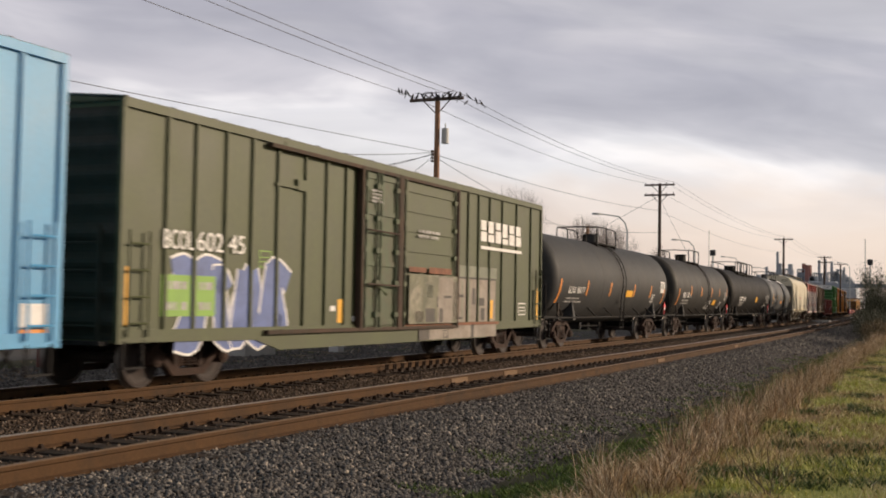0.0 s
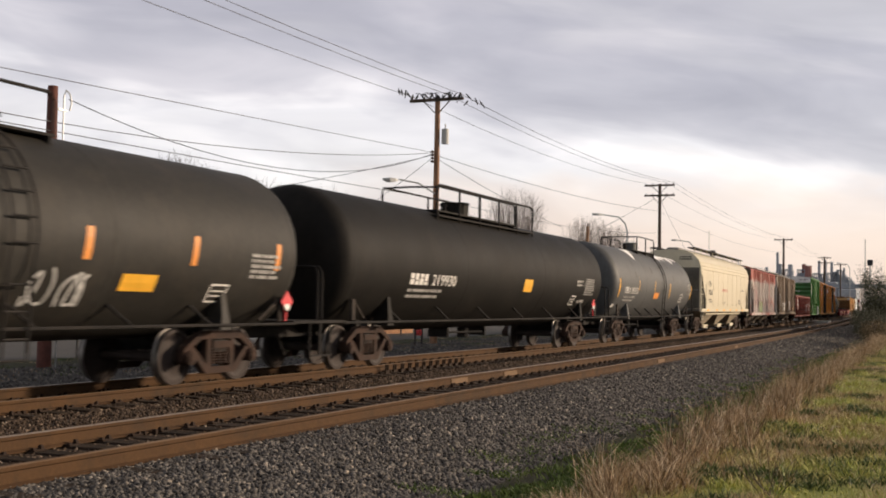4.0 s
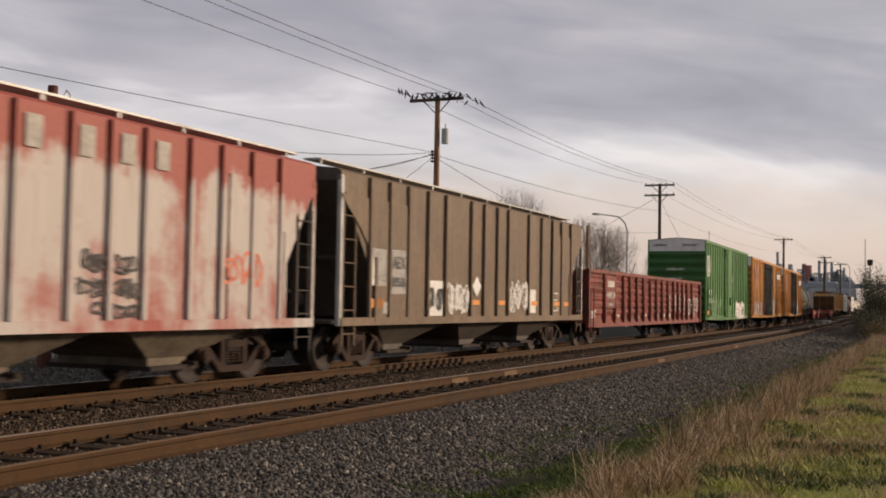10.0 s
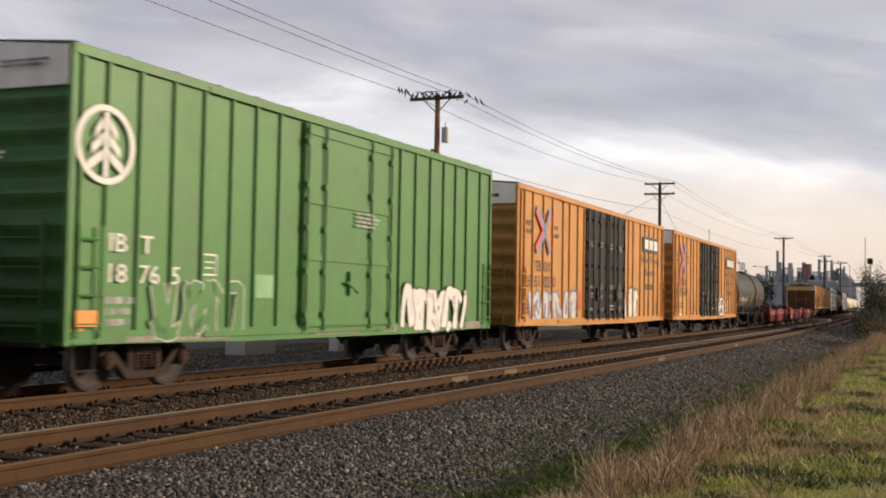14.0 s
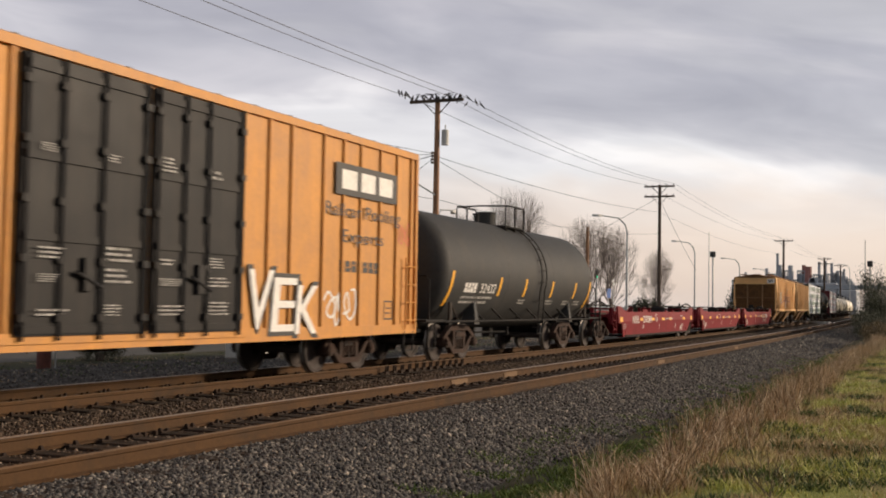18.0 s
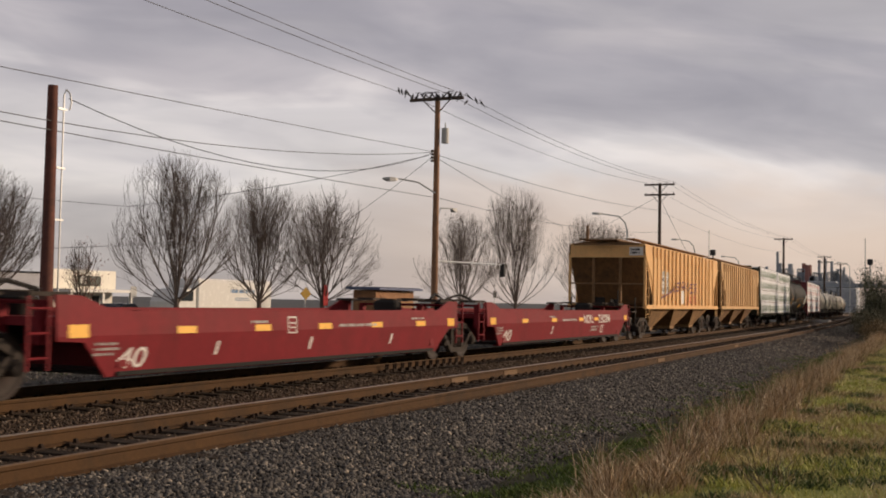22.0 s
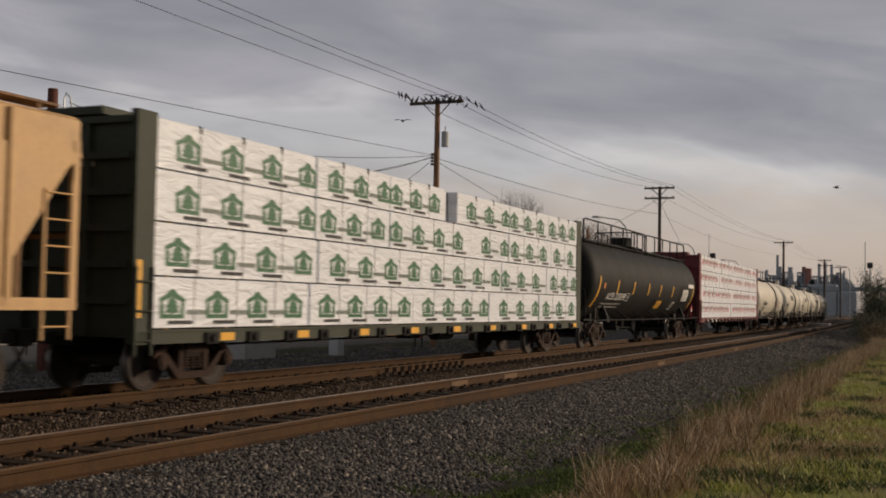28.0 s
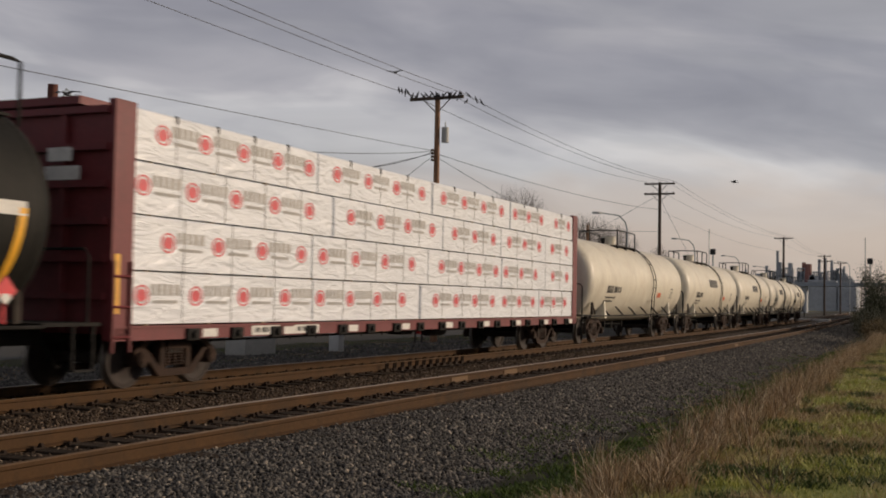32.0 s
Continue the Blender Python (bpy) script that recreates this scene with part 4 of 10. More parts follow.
# ---- box cars ----
def boxcar(name, left, right, z0, z1, width, paint, ribs, doors, label, end_paint=None, end_top=None, truck="frame_brown", ladders=True, sill=0.55):
    car = empty(name)
    L = right - left
    h, w = L / 2, width / 2
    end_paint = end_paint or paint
    bm = bmesh.new()
    box(bm, -h + 0.06, h - 0.06, -w + 0.045, w - 0.045, z0, z1)
    part("body", bm, paint, car)
    # Side sill with its deeper middle.
    for s in (-1, 1):
        bm = bmesh.new()
        y0, y1 = sorted((s * (w - 0.05), s * (w - 0.005)))
        prism(bm, [(-h + 0.05, z0 + 0.02), (-h + 0.05, z0 + 0.2), (h - 0.05, z0 + 0.2), (h - 0.05, z0 + 0.02), (h - 3.6, z0 - 0.02), (h - 4.4, z0 - 0.02 - sill * 0.35),
                   (-h + 4.4, z0 - 0.02 - sill * 0.35), (-h + 3.6, z0 - 0.02)], y0, y1)
        part("side_sill", fix(bm), paint, car)
        bm = bmesh.new()
        y0, y1 = sorted((s * (w - 0.06), s * (w + 0.015)))
        box(bm, -h + 0.02, h - 0.02, y0, y1, z1 - 0.12, z1 + 0.02)
        part("top_chord", bm, paint, car)
    # Peaked roof with seams.
    bm = bmesh.new()
    n = int(L / 1.05)
    for i in range(n):
        a, b = -h + L * i / n, -h + L * (i + 1) / n
        loft(bm, [[(x, -w - 0.02, z1 + 0.015 + d), (x, 0, z1 + 0.14 + d), (x, w + 0.02, z1 + 0.015 + d), (x, w - 0.02, z1 - 0.03), (x, -w + 0.02, z1 - 0.03)]
                  for x, d in ((a, 0.02), (a + 0.06, 0.02), (a + 0.07, 0), (b, 0))], caps=False)
    bmesh.ops.remove_doubles(bm, verts=bm.verts, dist=0.0005)
    part("roof", fix(bm), ROOF, car)
    for s in (-1, 1):
        bm = bmesh.new()
        a, b = sorted((s * (h - 0.03), s * (h + 0.005)))
        loft(bm, [[(x, -w - 0.01, z1 - 0.02), (x, 0, z1 + 0.13), (x, w + 0.01, z1 - 0.02)] for x in (a, b)])
        part("roof_end", fix(bm), end_top or paint, car)
    # Upright ribs on both sides.
    bm = bmesh.new()
    loft(bm, [[(-0.034, 0, z), (-0.03, -0.05, z), (0.03, -0.05, z), (0.034, 0, z)] for z in (z0 + 0.2, z1 - 0.12)], caps=False, closed=False)
    rib = mesh_of("rib", fix(bm), paint)
    for x in ribs:
        part("rib", rib, None, car, m=pose(x, -w + 0.045, 0))
    for x in np.linspace(-h + 0.6, h - 0.6, 16):
        part("rib", rib, None, car, m=pose(float(x), w - 0.045, 0, 0, 0, 180))
    # Corner posts.
    for x in (-h + 0.03, h - 0.03):
        for y in (-w + 0.03, w - 0.03):
            bm = bmesh.new()
            box(bm, x - 0.05, x + 0.05, y - 0.035, y + 0.035, z0, z1)
            part("corner_post", bm, paint, car)
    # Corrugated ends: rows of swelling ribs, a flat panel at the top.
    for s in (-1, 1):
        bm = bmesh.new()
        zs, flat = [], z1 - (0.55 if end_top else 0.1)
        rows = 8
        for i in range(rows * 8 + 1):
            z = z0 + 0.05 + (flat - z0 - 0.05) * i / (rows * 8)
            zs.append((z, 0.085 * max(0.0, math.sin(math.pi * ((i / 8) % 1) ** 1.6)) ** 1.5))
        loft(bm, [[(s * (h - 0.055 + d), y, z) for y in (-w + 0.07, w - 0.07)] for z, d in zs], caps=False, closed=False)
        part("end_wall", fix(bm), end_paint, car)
        if end_top:
            bm = bmesh.new()
            a, b = sorted((s * (h - 0.06), s * (h + 0.01)))
            box(bm, a, b, -w + 0.06, w - 0.06, flat, z1)
            part("end_panel", bm, end_top, car)
    # Doors with their frames and locking gear.
    for x0, x1, mat, style in doors:
        bm = bmesh.new()
        y = -w + 0.02
        box(bm, x0, x1, y - 0.045, y, z0 + 0.16, z1 - 0.16)
        d = part("door", bm, mat, car)
        zs = (z0 + 0.24, z0 + 1.45, z0 + 2.5, z1 - 0.3) if style == "frame" else np.linspace(z0 + 0.5, z1 - 0.4, 5 if style == "plain" else 7)
        for z in zs:
            bm = bmesh.new()
            prism(bm, [(x0 + 0.05, z - 0.05), (x0 + 0.05, z + 0.05), (x1 - 0.05, z + 0.05), (x1 - 0.05, z - 0.05)], y - 0.075, y - 0.045)
            part("door_rib", fix(bm), mat, d)
        xs = {"plug": np.linspace(x0 + 0.15, x1 - 0.15, 4), "frame": (x0 + 0.08, x0 + 0.75, x1 - 1.0, x1 - 0.08)}.get(style, (x0 + 0.12, x1 - 0.12))
        for x in xs:
            bm = bmesh.new()
            rod(bm, (float(x), y - 0.095, z0 + 0.1), (float(x), y - 0.095, z1 - 0.15), 0.028, 8)
            for z in np.linspace(z0 + 0.4, z1 - 0.5, 5):
                box(bm, float(x) - 0.07, float(x) + 0.07, y - 0.12, y - 0.04, float(z) - 0.05, float(z) + 0.05)
            part("locking_bar", fix(bm), mat, d)
        bm = bmesh.new()
        rod(bm, ((x0 + x1) / 2 - 0.25, y - 0.11, 1.75), ((x0 + x1) / 2 + 0.25, y - 0.11, 1.55), 0.03, 8)
        box(bm, (x0 + x1) / 2 - 0.09, (x0 + x1) / 2 + 0.09, y - 0.12, y - 0.04, 1.5, 1.95)
        part("door_handle", fix(bm), mat, d)
    if doors:
        xa, xb = min(d[0] for d in doors), max(d[1] for d in doors)
        for z in (z0 + 0.06, z1 - 0.13):
            bm = bmesh.new()
            box(bm, xa - 3.0, xb + 0.25, -w - 0.03, -w + 0.03, z, z + 0.09)
            part("door_track", bm, paint, car)
    if ladders:
        ladder(car, -h + 0.16, -h + 0.62, -w - 0.045, z0 + 0.1, z0 + 1.65, 4, paint)
        ladder(car, h - 0.62, h - 0.16, -w - 0.045, z0 + 0.1, z0 + 1.65, 4, paint)
        bm = bmesh.new()
        for y in (-0.35, -1.15):
            box(bm, -h - 0.12, -h - 0.08, y - 0.02, y + 0.02, z0, z0 + 1.7)
        for k in range(4):
            rod(bm, (-h - 0.1, -0.35, z0 + 0.25 + k * 0.4), (-h - 0.1, -1.15, z0 + 0.25 + k * 0.4), 0.018, 6)
        part("end_ladder", fix(bm), end_paint, car)
        bm = bmesh.new()
        box(bm, -h - 0.2, -h - 0.02, -1.3, 1.3, z0 - 0.02, z0 + 0.04)
        part("crossover_platform", bm, UNDER, car)
        bm = bmesh.new()
        tube(bm, [(-h - 0.14, 0.5 + 0.28 * math.cos(a), z0 + 1.1 + 0.28 * math.sin(a)) for a in np.linspace(0, 2 * math.pi, 17)], 0.015, 5)
        part("hand_brake_wheel", fix(bm), UNDER, car)
    for x in (-h + 0.35, h - 0.35):
        bm = bmesh.new()
        for dx in (-0.22, 0.22):
            box(bm, x + dx - 0.015, x + dx + 0.015, -w, -w + 0.03, 0.38, z0 + 0.05)
        box(bm, x - 0.235, x + 0.235, -w - 0.02, -w + 0.05, 0.36, 0.39)
        part("sill_step", bm, UNDER, car)
    brake_gear(car, h)
    wheel_marks(car, h, truck, 2.25)
    add_couplers(car, h + 0.0)
    place(car, left, right, label, "box car")
    return car, Skin(y=-w + 0.045)


ROOF = surface("galvanised_roof", (0.42, 0.42, 0.41), 0.5, metal=0.3, grain=0.12, scale=1.5, dirt=(0.16, 0.13, 0.11), dirt_amount=0.5)
OLIVE = surface("olive_green_paint", (0.064, 0.075, 0.029), 0.55, grain=0.12, scale=1.2, streak=0.35, dirt=(0.062, 0.062, 0.032), dirt_amount=0.4)
OLIVE_DOOR = surface("mossy_door_paint", (0.060, 0.085, 0.040), 0.6, grain=0.2, scale=2.0, streak=0.55, dirt=(0.075, 0.045, 0.028), dirt_amount=0.45, dirt_scale=2.2)
DARK_RUST = surface("dark_rusty_steel", (0.060, 0.036, 0.024), 0.85, grain=0.25, scale=3.0, streak=0.5, dirt=(0.035, 0.035, 0.020), dirt_amount=0.5, bump=0.2)
# Near-black green for the olive ends: the gap's shade is in the colour.
OLIVE_SHADE = surface("shaded_olive_end_paint", (0.014, 0.021, 0.013), 0.7, grain=0.15, scale=1.2, streak=0.3, dirt_amount=0.4)
SKYBLUE = surface("sky_blue_paint", (0.075, 0.285, 0.50), 0.45, grain=0.06, scale=1.0, streak=0.12, dirt=(0.16, 0.28, 0.38), dirt_amount=0.25)
LEAF = surface("leaf_green_paint", (0.056, 0.20, 0.036), 0.5, grain=0.10, scale=1.0, streak=0.35, dirt=(0.065, 0.11, 0.04), dirt_amount=0.45)
# Darker leaf green that carries the shade of the end wall.
LEAF_SHADE = surface("shaded_leaf_green_paint", (0.030, 0.125, 0.030), 0.5, grain=0.1, scale=1.0, streak=0.3, dirt_amount=0.3)
PALE = surface("pale_grey_paint", (0.74, 0.73, 0.70), 0.5, grain=0.06, streak=0.2, dirt=(0.3, 0.28, 0.25))
YELLOW = surface("orange_yellow_paint", (0.53, 0.232, 0.036), 0.55, grain=0.09, scale=1.0, streak=0.45, dirt=(0.32, 0.15, 0.055), dirt_amount=0.5)
# The yellow again, dimmed for ends turned away from the sun.
YELLOW_SHADE = surface("shaded_orange_yellow_paint", (0.36, 0.175, 0.05), 0.55, grain=0.12, scale=1.0, streak=0.35, dirt=(0.22, 0.12, 0.05), dirt_amount=0.5)
BLACKDOOR = surface("black_door_paint", (0.011, 0.011, 0.012), 0.5, grain=0.15, scale=1.5, streak=0.3, dirt=(0.036, 0.030, 0.024), dirt_amount=0.3, spec=0.16)
LIME = surface("lime_stencil_panel", (0.20, 0.36, 0.06), 0.5, grain=0.06, bump=0)
PALE_GREEN = surface("pale_green_panel", (0.22, 0.42, 0.20), 0.6, grain=0.08, bump=0)
LILAC = surface("lilac_spray", (0.10, 0.14, 0.31), 0.5, grain=0.2, scale=2, bump=0)
SILVER = surface("silver_spray", (0.55, 0.54, 0.52), 0.45, grain=0.15, scale=2, bump=0)
PRIMER = surface("grey_primer_patch", (0.42, 0.38, 0.33), 0.6, grain=0.2, scale=1.5, dirt=(0.2, 0.16, 0.12), dirt_amount=0.5, bump=0)
CHALK = surface("weathered_cream_primer", (0.27, 0.235, 0.195), 0.7, grain=0.16, scale=2.5, streak=0.4, dirt=(0.16, 0.12, 0.085), dirt_amount=0.5, dirt_scale=2.2, bump=0)
MOTTLE = surface("mottled_green_grey_paint", (0.115, 0.115, 0.068), 0.6, grain=0.25, scale=3.0, streak=0.3, dirt=(0.36, 0.32, 0.25), dirt_amount=0.7, dirt_scale=2.0, bump=0)
STAIN = surface("grey_green_overspray", (0.16, 0.175, 0.125), 0.6, grain=0.2, scale=3.0, streak=0.4, dirt=(0.27, 0.26, 0.2), dirt_amount=0.5, dirt_scale=1.6, bump=0)
SOOT = surface("sooty_spray", (0.062, 0.055, 0.048), 0.65, grain=0.2, scale=3.0, dirt=(0.12, 0.10, 0.08), dirt_amount=0.4, bump=0)
RUSTY = surface("rusty_scrape", (0.21, 0.09, 0.05), 0.8, grain=0.25, scale=4.0, dirt=(0.09, 0.045, 0.03), dirt_amount=0.6, dirt_scale=2.5, bump=0.1)
PINK = surface("faded_red_spray", (0.62, 0.16, 0.08), 0.55, grain=0.2, bump=0)
PALE_YELLOW = surface("pale_yellow_repaint", (0.57, 0.30, 0.062), 0.5, grain=0.06, bump=0)
LOGO_BLUE = surface("logo_blue", (0.12, 0.25, 0.42), 0.5, bump=0)
LOGO_RED = surface("logo_red", (0.75, 0.09, 0.06), 0.5, bump=0)


def blue_boxcar():
    car, skin = boxcar("box_car", -7.2, 11.85, 0.72, 4.62, 2.95, SKYBLUE, [-8.6, -7.2, -5.8, -4.4, 4.4, 5.8, 7.2, 7.95, 8.75], [(-2.6, 2.6, SKYBLUE, "plain")],
                       "light blue steel box car with side ladder, rolling on rails")
    patch(car, skin, 8.85, 9.35, 0.98, 1.3, PAINT_WHITE)
    patch(car, skin, 8.85, 9.35, 0.85, 0.97, PAINT_ORANGE)


def olive_boxcar():
    ribs = [-8.38, -7.65, -6.81, -6.03, -5.21, -4.25, -3.45, -2.67, 3.75, 4.45, 5.24, 6.17, 7.3, 8.51]
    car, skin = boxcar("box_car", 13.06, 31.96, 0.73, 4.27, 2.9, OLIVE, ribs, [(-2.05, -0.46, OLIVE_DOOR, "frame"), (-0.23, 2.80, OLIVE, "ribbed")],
                       "olive green box car with ribbed sides and sprayed graffiti", end_paint=OLIVE_SHADE)
    letters(car, skin, "602 45", -7.62, -6.28, 2.15, 2.46, lift=0.052)
    letters(car, skin, "BCOL", -8.46, -7.72, 2.15, 2.45, lift=0.052)
    # The owner's mark, as plain blocks with an underline.
    blocks(car, skin, 4.55, 7.7, 2.98, 3.52, 6, lift=0.052)
    patch(car, skin, 4.55, 7.65, 2.78, 2.86, PAINT_WHITE, "logo_bar", lift=0.052)
    sten = Skin(y=skin.y - 0.012)
    for a, b in ((-8.46, -7.72), (-7.58, -7.05)):
        patch(car, sten, a, b, 1.12, 1.76, LIME, "stencil_panel")
        bars(car, sten, a + 0.08, b - 0.05, 1.5, 1.7, 1, seed=7)
        bars(car, sten, a + 0.08, b - 0.05, 1.18, 1.38, 1, seed=8)
    scrawl(car, skin, -8.3, -4.6, 0.70, 2.0, PAINT_WHITE, 11, 4, 0.06, LILAC, bold=1.5)
    patch(car, skin, -9.28, -9.16, 0.98, 1.85, PAINT_YELLOW, "reflector")
    patch(car, skin, -2.90, -2.70, 0.97, 1.43, PAINT_YELLOW, "reflector")
    door = Skin(y=-1.512)
    rnd = random.Random(44)
    for a, b, c, d, mat in ((0.0, 2.72, 0.92, 2.02, MOTTLE), (1.56, 2.4, 0.93, 1.98, CHALK), (0.2, 0.85, 1.25, 1.8, STAIN), (0.3, 0.8, 0.95, 1.2, CHALK), (1.51, 1.87, 1.29, 1.53, SOOT), (0.89, 1.43, 0.95, 1.26, SOOT),
                            (1.66, 1.86, 0.94, 1.26, SOOT), (0.95, 1.3, 1.5, 1.8, STAIN), (1.9, 2.35, 1.5, 1.56, SOOT), (1.06, 2.33, 2.05, 2.19, RUSTY), (0.0, 0.9, 2.06, 2.17, RUSTY), (2.45, 2.7, 1.0, 1.9, CHALK)):
        patch(car, door, a, b, c, d, mat, "weathered_patch", lift=0.075 + 0.0015 * rnd.randint(1, 3) + (0.002 if mat is SOOT else 0.0), shear=rnd.uniform(-0.08, 0.08))
    patch(car, skin, 2.62, 5.76, 0.92, 2.0, CHALK, "primer_patch", lift=0.008)
    patch(car, skin, 2.55, 5.85, 2.0, 2.32, STAIN, "overspray", lift=0.006)
    for a, b, c, d in ((4.11, 4.30, 1.36, 1.77), (4.54, 4.96, 1.33, 1.53), (4.71, 4.98, 0.96, 1.27), (2.98, 3.05, 1.02, 1.6), (2.98, 3.54, 1.53, 1.6), (3.0, 3.5, 1.0, 1.05), (2.6, 5.78, 1.99, 2.04), (4.45, 4.52, 1.1, 1.3)):
        patch(car, skin, a, b, c, d, SOOT, "sprayed_block", lift=0.012)
    for x in (3.42, 3.85, 5.2):
        patch(car, skin, x, x + 0.09, 0.95, 1.95, STAIN, "drip", lift=0.010)
    for a, b in ((2.5, 2.68), (5.38, 5.57)):
        patch(car, skin, a, b, 1.0, 1.48, PAINT_YELLOW, "reflector", lift=0.014)
    low = Skin(y=-1.46)
    patch(car, low, 1.4, 5.7, 0.54, 0.86, CHALK, "primer_patch")
    patch(car, low, 0.81, 1.4, 0.54, 0.86, SOOT, "primer_patch")
    patch(car, low, 3.93, 4.12, 0.54, 0.86, SOOT, "sprayed_block", lift=0.010)
    frame_mark(car, low, 2.2, 2.5, 0.56, 0.84, SOOT, 0.035)
    frame_mark(car, skin, 7.55, 8.16, 1.08, 1.42)
    patch(car, Skin(y=-1.49), 8.83, 9.0, 0.96, 1.83, PAINT_YELLOW, "reflector")
    bm = bmesh.new()
    box(bm, -0.4, 5.8, -1.50, -1.44, 0.86, 0.92)
    part("lower_door_rail", bm, RUSTY, car)
    for x, t in ((-2.16, 0.05), (-0.40, 0.07), (-0.30, 0.05), (2.86, 0.05)):
        bm = bmesh.new()
        chamfer_box(bm, x - t, x + t, -1.56, -1.42, 0.80, 4.12, 0.01)
        part("door_post", fix(bm), DARK_RUST, car)
    for z in (0.80, 4.06):
        bm = bmesh.new()
        box(bm, -5.6, 2.9, -1.545, -1.43, z, z + 0.07)
        part("door_rail", bm, DARK_RUST, car)
    for z in (1.75, 2.85):
        bm = bmesh.new()
        rod(bm, (-2.0, -1.60, z), (-0.5, -1.60, z - 0.02), 0.022, 6)
        part("lock_rod", fix(bm), DARK_RUST, car)
    bars(car, Skin(y=-1.53), 0.57, 1.93, 2.82, 3.04, 2, seed=9)
    bars(car, Skin(y=-1.53), -1.75, -1.2, 3.42, 3.71, 4, seed=10)
    for x, z in ((-5.0, 1.15), (-2.3, 1.0), (-3.2, 1.2)):
        patch(car, skin, x, x + 0.2, z, z + 0.1, PAINT_WHITE)
    frame_mark(car, skin, -5.75, -5.35, 1.95, 2.25, LIME, 0.02)
    bm = bmesh.new()
    box(bm, -4.6, -4.28, -1.47, -1.40, 3.4, 3.6)
    box(bm, -5.3, -4.6, -1.46, -1.41, 3.42, 3.47)
    part("door_stop", bm, OLIVE, car)


def green_boxcar():
    ribs = [-7.62, -7.09, -6.37, -5.57, -4.79, -4.01, -3.28, -2.52, 2.42, 3.21, 4.01, 4.78, 5.5, 6.21, 7.09]
    car, skin = boxcar("box_car", 179.18, 194.86, 0.72, 4.80, 3.0, LEAF, ribs, [(-1.75, 1.90, LEAF, "frame")],
                       "bright green high box car with a white-topped end and round logo", end_paint=LEAF_SHADE, end_top=PALE, sill=0.05)
    # Oval emblem: a ring with a tree of plain strokes.
    pts, faces = [], []
    n = 28
    for k in range(n):
        a = 2 * math.pi * k / n
        for r in (1.0, 0.84):
            pts.append(skin.at(-7.16 + 0.62 * r * math.cos(a), 3.51 + 0.56 * r * math.sin(a), 0.058))
    faces = [(2 * k, 2 * k + 1, (2 * k + 3) % (2 * n), (2 * k + 2) % (2 * n)) for k in range(n)]
    part("emblem_ring", flat_mesh("emblem_ring", pts, faces, PAINT_WHITE), None, car)
    pts, faces = [], []
    ribbon(pts, faces, skin, [(-7.16, 3.05), (-7.16, 3.97)], 0.09, 0.058)
    for z in (3.15, 3.38, 3.61):
        for s in (-1, 1):
            k = len(pts)
            pts += [skin.at(-7.16 + s * dx, z + dz, 0.059) for dx, dz in ((0.06, 0.30), (0.08, 0.14), (0.36 - (z - 3.15) * 0.28, -0.04), (0.37 - (z - 3.15) * 0.30, 0.10))]
            faces.append((k, k + 1, k + 2, k + 3))
    part("emblem_tree", flat_mesh("emblem_tree", pts, faces, PAINT_WHITE), None, car)
    letters(car, skin, "IB  T", -7.02, -6.05, 2.03, 2.29, lift=0.053)
    letters(car, skin, "18  76  5", -7.02, -5.40, 1.59, 1.86, lift=0.053)
    patch(car, Skin(y=-1.56), -7.72, -7.3, 0.98, 1.2, PAINT_ORANGE, "reflector")
    bars(car, skin, -7.1, -6.3, 0.95, 1.42, 3, seed=4)
    scrawl(car, Skin(y=skin.y - 0.04), -6.0, -3.7, 0.78, 1.66, SILVER, 21, 4, 0.03, LEAF)
    scrawl(car, Skin(y=skin.y - 0.04), 2.58, 6.15, 0.74, 1.72, SOOT, 22, 6, 0.05, PAINT_WHITE)
    patch(car, skin, -3.29, -2.62, 1.41, 1.81, PALE_GREEN, "blank_panel")
    for a, b, z in ((-6.6, -5.9, 0.06), (-5.6, -4.0, 0.1), (-1.2, 0.6, 0.08), (1.6, 2.3, 0.12), (6.2, 7.2, 0.16)):
        patch(car, Skin(y=skin.y - 0.042), a, b, 0.74, 0.76 + z, CHALK, "scraped_patch", lift=0.004, shear=0.3)
    patch(car, skin, -7.75, -7.45, 0.88, 1.05, PAINT_ORANGE, "reflector")
    bars(car, Skin(y=-1.58), 0.2, 1.24, 2.83, 3.16, 4, seed=6)
    frame_mark(car, skin, -4.75, -4.35, 1.75, 2.1)
    end = EndSkin(-7.84 - 0.09)
    for z, a, b in ((4.5, -1.2, -0.3), (4.5, 0.3, 1.2), (3.25, -0.5, 0.5), (2.75, -0.7, 0.5)):
        bars(car, end, a, b, z, z + 0.13, 2, PAINT_BLACK if z > 4.2 else PAINT_WHITE, seed=int(z * 7 + a * 3))


class EndSkin:
    """The leading end wall of a car, drawn from its far side to its near side."""
    r = None

    def __init__(self, x):
        self.x = x

    def at(self, x, z, lift=0.006):
        return (self.x - lift, -x, z)


